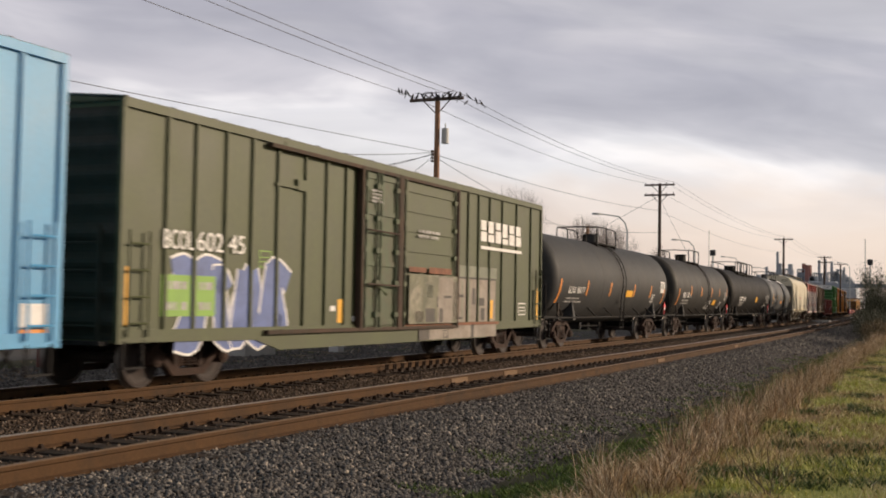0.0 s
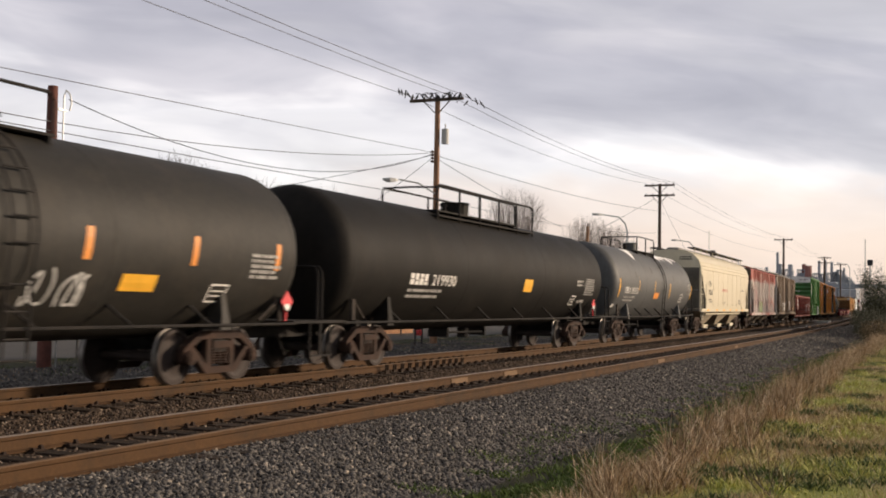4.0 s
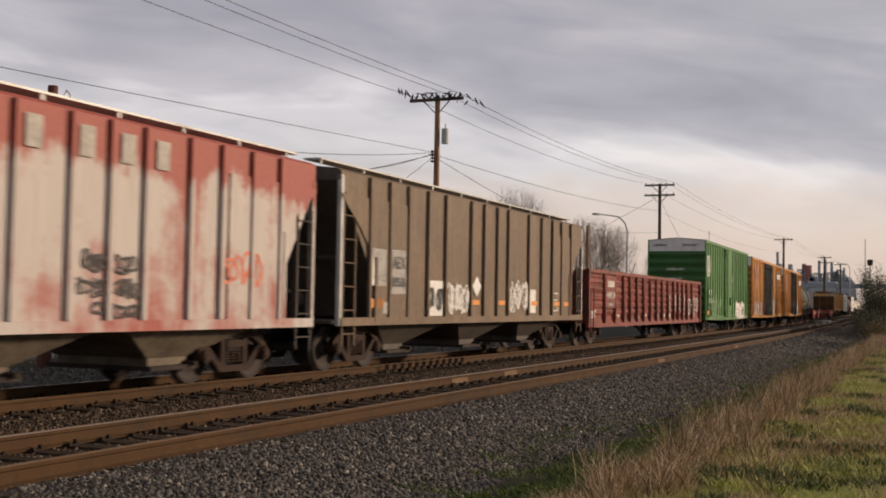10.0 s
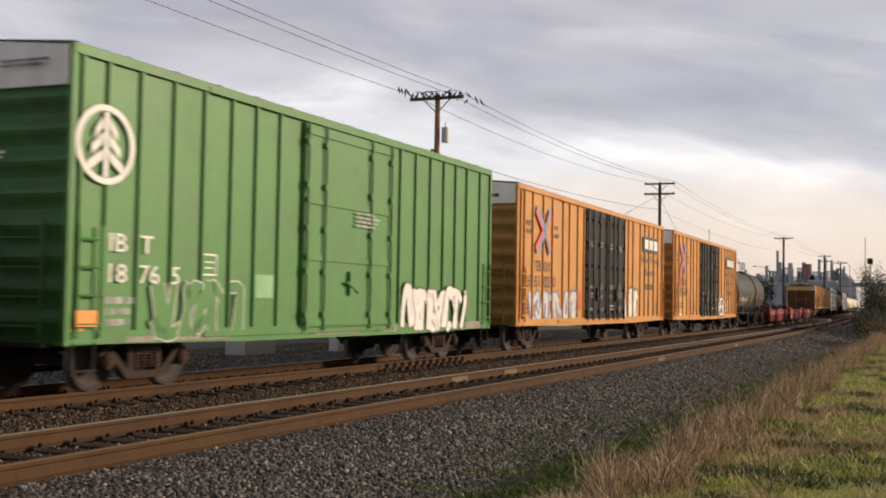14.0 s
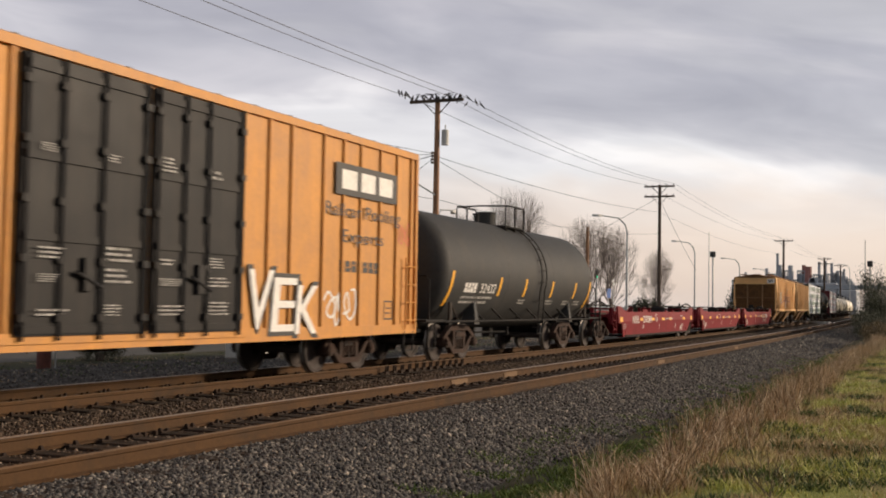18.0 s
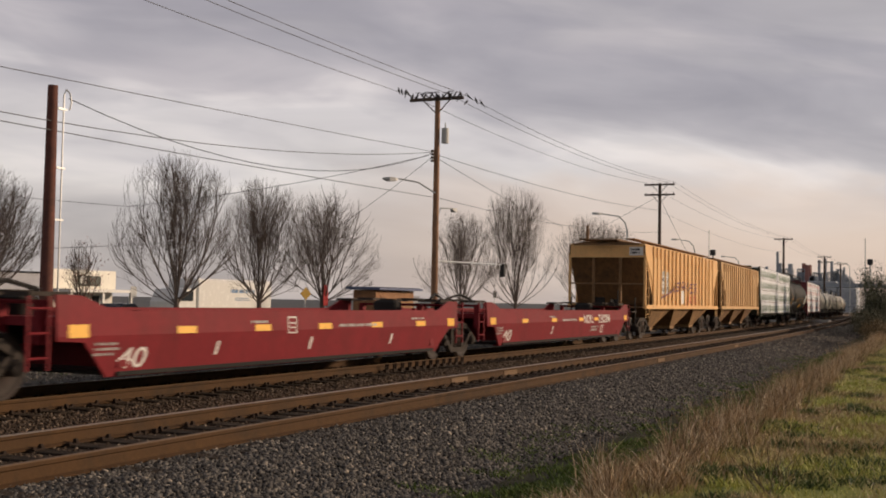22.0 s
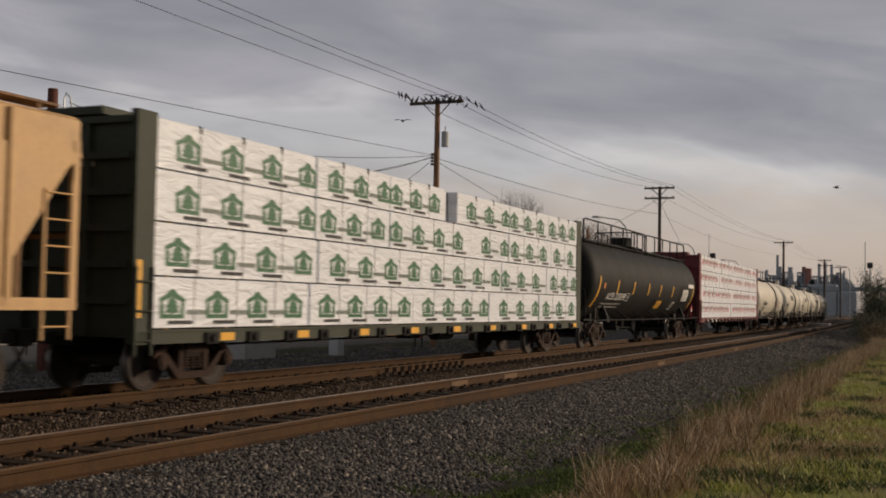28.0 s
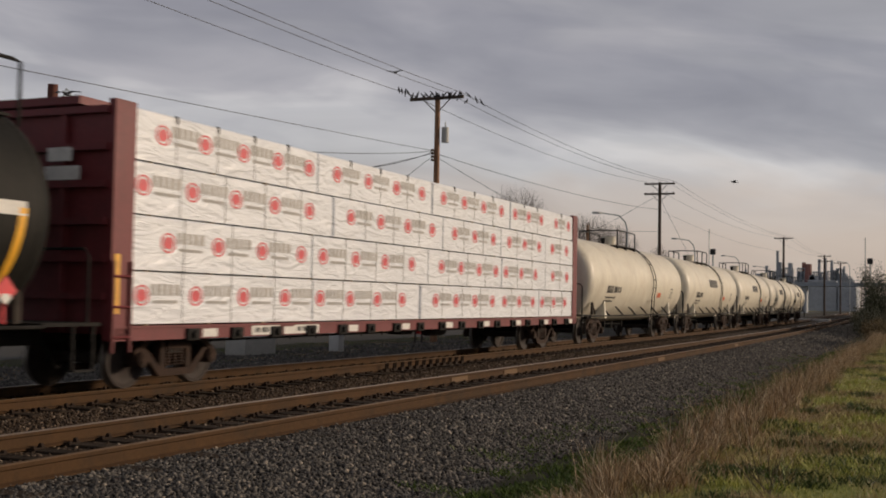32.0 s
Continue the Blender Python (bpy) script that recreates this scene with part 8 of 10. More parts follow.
def lumber_car(left, right, paint, label, emblem, breaks, gap=None):
    car = empty("lumber_car")
    h, w = (right - left) / 2, 1.5
    z0 = 0.98
    bm = bmesh.new()
    box(bm, -h, h, -w + 0.12, w - 0.12, z0 - 0.12, z0 - 0.01)
    part("deck", bm, paint, car)
    for s in (-1, 1):
        bm = bmesh.new()
        a, b = sorted((s * (w - 0.15), s * (w + 0.02)))
        box(bm, -h, h, a, b, z0 - 0.04, z0 - 0.005)
        box(bm, -h, h, a + 0.02, b - 0.02, z0 - 0.22, z0 - 0.04)
        part("side_sill", bm, paint, car)
    # Winch blocks along the sill, with reflectors between.
    bm = bmesh.new()
    box(bm, -0.16, 0.16, -w - 0.05, -w + 0.05, z0 - 0.24, z0 - 0.06)
    rod(bm, (0, -w - 0.1, z0 - 0.15), (0, -w + 0.05, z0 - 0.15), 0.06, 8)
    winch = mesh_of("winch", fix(bm), UNDER)
    k = 0
    for x in np.arange(-h + 1.9, h - 0.6, 1.22):
        part("winch", winch, None, car, m=pose(float(x), 0, 0))
        if k % 2 == 0:
            patch(car, Skin(y=-w - 0.002), float(x) + 0.28, float(x) + 0.68, z0 - 0.20, z0 - 0.07, PAINT_YELLOW if emblem == "house" else PAINT_WHITE, "reflector")
        k += 1
    # Bulkheads with stiffening ribs on their outer faces.
    for s in (-1, 1):
        bm = bmesh.new()
        a, b = sorted((s * h, s * (h - 0.16)))
        box(bm, a, b, -w + 0.05, w - 0.05, z0 - 0.1, 4.12)
        part("bulkhead", bm, paint, car)
        for y in (-w + 0.06, w - 0.06):
            bm = bmesh.new()
            a, b = sorted((s * (h + 0.04), s * (h - 0.42)))
            prism(bm, [(a, z0 - 0.2), (b, z0 - 0.2), (b if s < 0 else b, 4.2), (a, 4.2)], y - 0.06, y + 0.06)
            part("bulkhead_flange", fix(bm), paint, car)
        for z in np.linspace(1.4, 4.05, 6):
            bm = bmesh.new()
            a, b = sorted((s * (h - 0.01), s * (h + 0.10)))
            box(bm, a, b, -w + 0.1, w - 0.1, float(z) - 0.05, float(z) + 0.05)
            part("bulkhead_rib", bm, paint, car)
        for y in (-0.6, 0.6):
            bm = bmesh.new()
            a, b = sorted((s * (h - 0.01), s * (h + 0.08)))
            box(bm, a, b, y - 0.05, y + 0.05, z0 - 0.1, 4.1)
            part("bulkhead_post", bm, paint, car)
        bm = bmesh.new()
        a, b = sorted((s * (h + 0.1), s * (h - 0.6)))
        box(bm, a, b, -0.9, 0.9, 4.14, 4.26)
        part("top_cap", bm, paint, car)
    # Centre beam truss.
    bm = bmesh.new()
    box(bm, -h + 0.16, h - 0.16, -0.05, 0.05, 3.95, 4.22)
    for x in np.linspace(-h + 0.5, h - 0.5, 14):
        box(bm, float(x) - 0.06, float(x) + 0.06, -0.05, 0.05, z0 - 0.01, 3.95)
    part("centre_beam", bm, paint, car)
    # Wrapped lumber packs in four tiers.
    tiers = [1.0, 1.79, 2.61, 3.40, 4.17]
    rnd = random.Random(3 if emblem == "house" else 4)
    for tier in range(4):
        za, zb = tiers[tier], tiers[tier + 1] - 0.025
        cuts = breaks[tier]
        for a, b in zip(cuts, cuts[1:]):
            if gap and tier == 3 and abs(a - gap[0]) < 0.01:
                # The set-back pack has the gap's shade in its colour.
                bm = bmesh.new()
                box(bm, a, b, -w + 0.25, -0.08, za, zb)
                part("lumber_pack", bm, SHADE_GREY, car)
                continue
            for s in (-1, 1):
                dy = rnd.uniform(-0.02, 0.02)
                bm = bmesh.new()
                y0, y1 = sorted((s * (w - 0.02 + dy), s * 0.08))
                chamfer_box(bm, a + 0.012, b - 0.012, y0, y1, za, zb, 0.025)
                pk = part("lumber_pack", fix(bm), WRAP, car)
                if s > 0:
                    continue
                y = y0 - 0.006
                n = max(1, int(round((b - a) / 1.2)))
                step = (b - a) / n
                shift = rnd.uniform(0.2, 0.8) * step
                for i in range(n):
                    x = a + i * step + shift
                    x = min(max(x, a + 0.25), b - 0.25)
                    if emblem == "house":
                        part("printed_emblem", HOUSE, None, pk, m=pose(x, y, za + 0.14))
                        if x + 0.95 < b:
                            tagged(part("printed_caption", CAP_GREEN[i % 2], None, pk, m=pose(x + 0.37, y, za + 0.2)), kind="stuff")
                        if x + 0.75 < b:
                            tagged(part("printed_caption", CAP_BLACK, None, pk, m=pose(x - 0.1, y - 0.001, za + 0.05)), kind="stuff")
                    else:
                        part("printed_emblem", DISC, None, pk, m=pose(x, y, za + 0.42))
                        if x + 0.95 < b:
                            tagged(part("printed_caption", CAP_GREY[i % 2], None, pk, m=pose(x + 0.22, y, za + 0.42)), kind="stuff")
                            tagged(part("printed_caption", CAP_THIN, None, pk, m=Matrix.Translation((x + 0.27, y, za + 0.30))), kind="stuff")
                    if i:
                        bm = bmesh.new()
                        xs = a + i * step
                        box(bm, xs - 0.007, xs + 0.007, y0 - 0.004, y0 + 0.01, za, zb + 0.002)
                        part("strap", bm, STRAP, pk)
                        if tier == 3:
                            bm = bmesh.new()
                            box(bm, xs - 0.03, xs + 0.03, y0 - 0.008, y0 + 0.02, zb - 0.10, zb + 0.012)
                            part("strap_clip", bm, PAINT_BLACK, pk)
        # Dunnage between the tiers.
        bm = bmesh.new()
        for x in np.arange(-h + 0.8, h - 0.5, 1.6):
            box(bm, float(x), float(x) + 0.09, -w + 0.06, w - 0.06, za - 0.025, za)
        tagged(part("dunnage", bm, TIMBER, car), kind="stuff")
    brake_gear(car, h)
    wheel_marks(car, h, "frame_brown", 2.1)
    add_couplers(car, h + 0.05)
    patch(car, Skin(y=-w - 0.002), -h + 0.02, -h + 0.14, 1.15, 2.0, PAINT_YELLOW, "reflector")
    ladder(car, -h - 0.02, -h + 0.36, -w - 0.03, 0.6, 1.9, 3, paint)
    if emblem == "disc":
        for x in (-7.7, -6.3):
            patch(car, Skin(y=-w - 0.004), x, x + 0.9, z0 - 0.20, z0 - 0.03, PAINT_WHITE, "number_panel")
            bars(car, Skin(y=-w - 0.006), x + 0.1, x + 0.8, z0 - 0.18, z0 - 0.05, 1, PAINT_BLACK, seed=int(9 + x))
        for z, a, b in ((3.32, 0.35, 0.8), (3.05, 0.3, 0.95)):
            patch(car, EndSkin(-h - 0.104), a, b, z, z + 0.2, PAINT_WHITE, "number_panel")
    bars(car, EndSkin(-h - 0.01), 0.3, 0.85, 3.35, 3.6, 2, seed=2)
    place(car, left, right, label, "lumber car")


TIMBER = surface("rough_timber", (0.30, 0.21, 0.12), 0.8, grain=0.2, bump=0.2)
E1 = 10.95
lumber_car(340.25, 362.75, DARKGREEN, "dark green centrebeam car loaded with white-wrapped lumber, green emblems", "house",
           [[-E1, -6.2, -1.6, 3.1, 7.1, E1], [-E1, -5.9, -1.2, 4.0, 7.8, E1], [-E1, -6.06, -2.9, 1.7, 4.49, 8.2, E1], [-E1, -6.06, -2.91, 0.13, 0.75, 4.49, 7.9, E1]], gap=(0.13, 0.75))
lumber_car(384.0, 406.55, MAROON, "maroon centrebeam car loaded with white-wrapped lumber, red round emblems", "disc",
           [[-E1, -5.6, -0.8, 4.1, 7.6, E1], [-E1, -5.7, -0.4, 4.4, 8.1, E1], [-E1, -4.9, 0.4, 4.3, 8.1, E1], [-E1, -5.5, -0.2, 5.0, 8.4, E1]])

# ---- street beyond the railway ----
ASPHALT = surface("worn_asphalt", (0.060, 0.057, 0.052), 0.9, grain=0.15, scale=0.8, dirt=(0.09, 0.083, 0.074), dirt_amount=0.4, bump=0.2)
CONCRETE = surface("pale_concrete", (0.42, 0.41, 0.38), 0.85, grain=0.1, scale=1.5, dirt=(0.25, 0.23, 0.2), dirt_amount=0.3, bump=0.2)


def strip(name, v0, v1, z, s0, s1, material, label, category, thick=0.05):
    bm = bmesh.new()
    ss = [s for s in (-120, -40, 0, 20, 40, 60, 80, 100, 120, 160, 220, 320, 480) if s0 <= s <= s1]
    loft(bm, [[(s, v0 + bend(s), z - thick), (s, v1 + bend(s), z - thick), (s, v1 + bend(s), z), (s, v0 + bend(s), z)] for s in ss])
    return tagged(part(name, fix(bm), material), label, category, kind="structure")


strip("road", 24.6, 34.6, -0.494, -120, 480, ASPHALT, "worn grey asphalt street beside the railway", "road")
strip("kerb", 34.6, 34.85, -0.36, -120, 480, CONCRETE, "pale concrete kerb along the street", "kerb", 0.16)
strip("pavement", 34.85, 37.0, -0.38, -120, 480, CONCRETE, "pale concrete pavement behind the kerb", "pavement", 0.14)
strip("parking_lot", 46.0, 54.0, -0.494, -120, 320, ASPHALT, "grey asphalt parking area in front of the shops", "parking lot")
bm = bmesh.new()
m = on_track(146, 0)
box(bm, -3.2, 3.2, 9.5, 26, -0.30, -0.03)
ob = tagged(part("road_crossing", bm, CONCRETE), "pale level crossing deck across both tracks", "level crossing", kind="structure")
ob.matrix_basis = m

# Poles and wires.
POLE_RED = surface("red_brown_pole_wood", (0.115, 0.04, 0.028), 0.8, grain=0.25, scale=3, streak=0.4, dirt=(0.05, 0.03, 0.03), bump=0.3)
POLE = surface("brown_pole_wood", (0.27, 0.145, 0.08), 0.8, grain=0.2, scale=3, streak=0.4, dirt=(0.12, 0.075, 0.05), bump=0.3)
POLE_DARK = surface("dark_pole_wood", (0.09, 0.065, 0.05), 0.85, grain=0.25, scale=3, bump=0.3)
WIRE = surface("wire_black", (0.04, 0.04, 0.042), 0.6, bump=0)
GALV = surface("galvanised_steel", (0.42, 0.43, 0.43), 0.45, metal=0.5, grain=0.08, bump=0)
PORCELAIN = surface("grey_transformer_paint", (0.48, 0.48, 0.47), 0.5, grain=0.05, bump=0)


def utility_pole(x, y, base, top, material, arms, label, r=0.15):
    p = tagged(empty("utility_pole"), label, "utility pole", "poles along the street")
    p.location = (x, y, base)
    h = top - base
    bm = bmesh.new()
    rod(bm, (0, 0, -0.3), (0, 0, h), r * 1.15, 14, r * 0.8)
    me = mesh_of("pole", fix(bm), material)
    smooth(me, 50)
    part("pole", me, None, p)
    for z, half in arms:
        bm = bmesh.new()
        box(bm, -0.19, -0.07, -half, half, h + z - 0.07, h + z + 0.07)
        part("crossarm", bm, POLE_DARK, p)
        for s in (-1, 1):
            bm = bmesh.new()
            rod(bm, (-0.1, s * half * 0.5, h + z - 0.05), (-0.08, s * 0.08, h + z - 0.62), 0.025, 6)
            part("arm_brace", fix(bm), POLE_DARK, p)
        for y0 in (-half + 0.12, -half * 0.45, half * 0.45, half - 0.12):
            bm = bmesh.new()
            rod(bm, (-0.13, y0, h + z + 0.06), (-0.13, y0, h + z + 0.2), 0.04, 8, 0.025)
            part("insulator", fix(bm), POLE_DARK, p)
    return p


p0 = utility_pole(23.68, 22.0, -0.5, 7.03, POLE_RED, [], "short red-brown wooden pole with a metal conduit", 0.17)
bm = bmesh.new()
tube(bm, [(0.32, -0.1, -0.2), (0.32, -0.1, 7.3), (0.40, -0.1, 7.48), (0.55, -0.1, 7.4), (0.62, -0.1, 7.15), (0.55, -0.1, 6.95)], 0.022, 6)
part("conduit", fix(bm), GALV, p0)
for z in (1.5, 3.9, 5.3, 6.9):
    bm = bmesh.new()
    box(bm, 0.1, 0.42, -0.13, -0.07, z, z + 0.05)
    part("conduit_bracket", bm, GALV, p0)
p1 = utility_pole(48.2, 21.7, -0.5, 10.9, POLE, [(-0.12, 1.35)], "brown wooden utility pole with crossarm and transformer")
bm = bmesh.new()
rod(bm, (0.2, -0.32, 9.25), (0.2, -0.32, 9.95), 0.17, 14)
rod(bm, (0.2, -0.32, 9.95), (0.2, -0.32, 10.2), 0.03, 8)
part("transformer", fix(bm), PORCELAIN, p1, "pale grey pole transformer")
bm = bmesh.new()
for k in range(4):
    box(bm, -0.3, -0.12, 0.05, 0.17, 8.35 + k * 0.15, 8.45 + k * 0.15)
part("cable_bracket", bm, POLE_DARK, p1)


def lamp_arm(parent, base, pts, head, label):
    bm = bmesh.new()
    tube(bm, pts, 0.035, 6)
    part("lamp_arm", fix(bm), GALV, parent)
    bm = bmesh.new()
    x, y, z = head
    d = (Vector(pts[-1]) - Vector(pts[-2])).normalized()
    d.z = 0
    d.normalize()
    a = Vector(head)
    w = Vector((-d.y, d.x, 0))
    rings = []
    for t, r, hh in ((-0.1, 0.05, 0.05), (0.05, 0.12, 0.1), (0.35, 0.15, 0.12), (0.62, 0.06, 0.05)):
        c = a + d * t
        rings.append([c + w * r + Vector((0, 0, -hh)), c + w * r + Vector((0, 0, hh * 0.6)), c - w * r + Vector((0, 0, hh * 0.6)), c - w * r + Vector((0, 0, -hh))])
    loft(bm, rings)
    part("lamp_head", fix(bm), PORCELAIN, parent, label)


lamp_arm(p1, None, [(-0.1, -0.02, 6.9), (-0.8, 0.55, 7.35), (-1.6, 1.15, 7.45)], (-1.75, 1.25, 7.42), "grey street lamp head")
lamp_arm(p1, None, [(0.1, 0.0, 5.75), (0.9, 0.15, 6.3), (2.6, 0.35, 6.42)], (2.8, 0.37, 6.40), "grey street lamp head")
p2 = utility_pole(93.0, 21.7, -0.5, 11.45, POLE_DARK, [(-0.15, 1.25), (-0.98, 1.25)], "dark wooden utility pole with two crossarms")
p3 = utility_pole(170.2, 21.7, -0.5, 11.4, POLE_DARK, [(-0.2, 1.3)], "dark wooden utility pole with a crossarm", 0.17)
p4 = utility_pole(243.0, 23.0, -0.5, 11.9, POLE_DARK, [(-0.2, 1.3), (-1.2, 1.3)], "dark wooden utility pole in the distance", 0.2)
p5 = utility_pole(300.0, 24.6, -0.5, 12.6, POLE_DARK, [(-0.2, 1.5)], "dark wooden utility pole in the distance", 0.2)


utility_pole(100.0, 29.9, -0.5, 8.5, POLE, [], "bare brown wooden pole behind the crossing lights", 0.17)


def wire(a, b, sag, r=0.012, n=16):
    a, b = Vector(a), Vector(b)
    bm = bmesh.new()
    tube(bm, [a.lerp(b, i / n) - Vector((0, 0, 4 * sag * (i / n) * (1 - i / n))) for i in range(n + 1)], r, 5)
    return tagged(part("power_line", fix(bm), WIRE), "thin black overhead cable strung between poles", "power line", "overhead cables")


for dy in (-1.23, -0.6, 1.23):
    wire((48.07, 21.7 + dy, 10.98), (2.0, 21.7 + dy, 11.0), 0.35)
    wire((48.07, 21.7 + dy, 10.98), (92.87, 21.7 + dy, 11.5), 0.55)
    wire((92.87, 21.7 + dy, 11.5), (170.07, 21.7 + dy, 11.4), 0.8, 0.010)
    wire((170.07, 21.7 + dy, 11.4), (242.87, 23.0 + dy, 11.9), 0.7, 0.010)
    wire((242.87, 23.0 + dy, 11.9), (299.87, 24.6 + dy, 12.6), 0.5, 0.010)
wire((48.0, 21.8, 8.32), (4.0, 22.0, 6.45), 0.05)
wire((48.0, 21.8, 8.30), (8.0, 22.0, 6.3), 1.08, 0.014)
wire((48.0, 21.8, 6.22), (8.0, 22.0, 5.7), 0.1, 0.014)
wire((24.2, 21.9, 6.75), (48.0, 21.8, 8.27), 1.35, 0.014)
wire((48.0, 21.8, 8.2), (44.0, 36.0, 5.7), 0.25)
wire((20.0, 36.0, 5.5), (44.0, 36.0, 5.7), 0.15)
wire((48.0, 21.8, 8.1), (57.2, 30.0, 6.7), 0.05)
wire((57.2, 30.0, 6.7), (75.0, 46.0, 4.2), 0.05)
wire((48.3, 21.7, 8.05), (92.8, 30.0, 7.95), 0.2, 0.014)
wire((48.3, 21.7, 8.2), (93.0, 21.8, 9.2), 0.35, 0.014)
wire((93.0, 21.8, 9.2), (170.0, 21.8, 9.4), 0.7, 0.009)
wire((48.1, 21.6, 6.2), (93.0, 21.8, 7.4), 0.5, 0.012)
wire((93.0, 21.8, 10.4), (104.0, 34.0, 6.5), 0.1, 0.014)
wire((93.0, 21.8, 10.4), (112.0, 22.5, 5.0), 0.1, 0.014)
wire((24.0, 30.0, 2.6), (48.0, 36.0, 4.2), 0.1)


def street_lamp(x, y, h, reach, label="tall curved grey street lamp on a steel pole"):
    s = tagged(empty("street_lamp"), label, "street lamp", "street lamps")
    s.location = (x, y, -0.5)
    bm = bmesh.new()
    pts = [(0, 0, -0.2), (0, 0, h - 1.4), (-0.15, 0.15, h - 0.7), (-0.6, 0.6, h - 0.15), (-reach * 0.7, reach * 0.7, h)]
    tube(bm, pts, [0.11, 0.08, 0.07, 0.06, 0.05], 8)
    part("post", fix(bm), GALV, s)
    bm = bmesh.new()
    a = Vector(pts[-1])
    loft(bm, [[a + Vector((-0.7 * t + 0.7 * sy * w, 0.7 * t + 0.7 * sy * w, zz)) for sy, zz in ((1, -0.1), (1, 0.08), (-1, 0.08), (-1, -0.1))] for t, w in ((0, 0.08), (0.4, 0.2), (0.9, 0.1))])
    part("lamp_head", fix(bm), PORCELAIN, s)


street_lamp(98.7, 25.9, 9.8, 2.6)
street_lamp(140.0, 28.3, 9.9, 2.4)
street_lamp(186.0, 30.5, 9.8, 2.6)
street_lamp(235.0, 33.0, 9.8, 2.6)
street_lamp(268.0, 20.0, 12.0, 2.6)

# Railway signals: masts with dark heads.
BLACK = surface("signal_black", (0.02, 0.02, 0.022), 0.5, bump=0)


def rail_signal(x, y, h, mast, label):
    s = tagged(empty("railway_signal"), label, "railway signal", "railway signals")
    s.location = (x, y, -0.4)
    bm = bmesh.new()
    rod(bm, (0, 0, 0), (0, 0, h), 0.09, 8)
    rod(bm, (0.5, 0.5, 0), (0.5, 0.5, mast), 0.05, 6)
    part("mast", fix(bm), GALV, s)
    bm = bmesh.new()
    chamfer_box(bm, -0.35, 0.08, -0.26, 0.26, h - 0.32, h + 0.26, 0.05)
    part("signal_head", fix(bm), BLACK, s)
    bm = bmesh.new()
    rod(bm, (-0.34, 0, h), (-0.5, 0, h), 0.14, 12)
    part("hood", fix(bm), BLACK, s)
    bm = bmesh.new()
    box(bm, -0.4, 0.4, -0.3, 0.3, 0, 1.5)
    part("base_cabinet", bm, GALV, s)


rail_signal(118.0, 22.0, 7.3, 9.6, "railway signal mast with a black head beside the line")
rail_signal(124.0, 7.3, 6.6, 9.0, "railway signal mast with a black head beyond the bush")

# Traffic lights on a mast arm.
GREEN_GLOW = bpy.data.materials.new("green_signal_glow")
GREEN_GLOW.use_nodes = True
gb = GREEN_GLOW.node_tree.nodes["Principled BSDF"]
gb.inputs["Base Color"].default_value = (0.02, 0.3, 0.12, 1)
gb.inputs["Emission Color"].default_value = (0.05, 1.0, 0.45, 1)
gb.inputs["Emission Strength"].default_value = 3.0


def traffic_light(x, y, z, parent_post, arm_to, lit, label):
    s = tagged(empty("traffic_light"), label, "traffic light", "traffic lights")
    s.location = (x, y, -0.5)
    bm = bmesh.new()
    rod(bm, (0, 0, 0), (0, 0, z + 1.2), 0.10, 10)
    part("post", fix(bm), GALV, s)
    if arm_to:
        bm = bmesh.new()
        rod(bm, (0, 0, z + 0.75), (arm_to[0] - x, arm_to[1] - y, z + 0.9), 0.07, 8, 0.04)
        part("mast_arm", fix(bm), GALV, s)
    heads = [(-0.3, -0.1)] + ([(arm_to[0] - x, arm_to[1] - y)] if arm_to else [])
    for hx, hy in heads:
        bm = bmesh.new()
        chamfer_box(bm, hx - 0.2, hx + 0.2, hy - 0.18, hy + 0.18, z - 0.1, z + 1.0, 0.05)
        hd = part("signal_head", fix(bm), BLACK, s)
        for k in range(3):
            bm = bmesh.new()
            rod(bm, (hx - 0.2, hy - 0.05, z + 0.08 + k * 0.34), (hx - 0.27, hy - 0.08, z + 0.08 + k * 0.34), 0.13, 10)
            part("lens", fix(bm), GREEN_GLOW if (lit and k == 0) else BLACK, hd)


traffic_light(76.0, 34.2, 4.1, None, (88.0, 33.5), False, "traffic lights on a steel post with a long mast arm")
traffic_light(137.0, 42.2, 5.5, None, None, True, "traffic light showing green at the crossing")
traffic_light(144.0, 41.8, 5.6, None, None, True, "traffic light showing green at the crossing")

# ---- bare trees ----
BARK = surface("grey_brown_bark", (0.125, 0.096, 0.08), 0.9, grain=0.2, scale=6, bump=0.4)


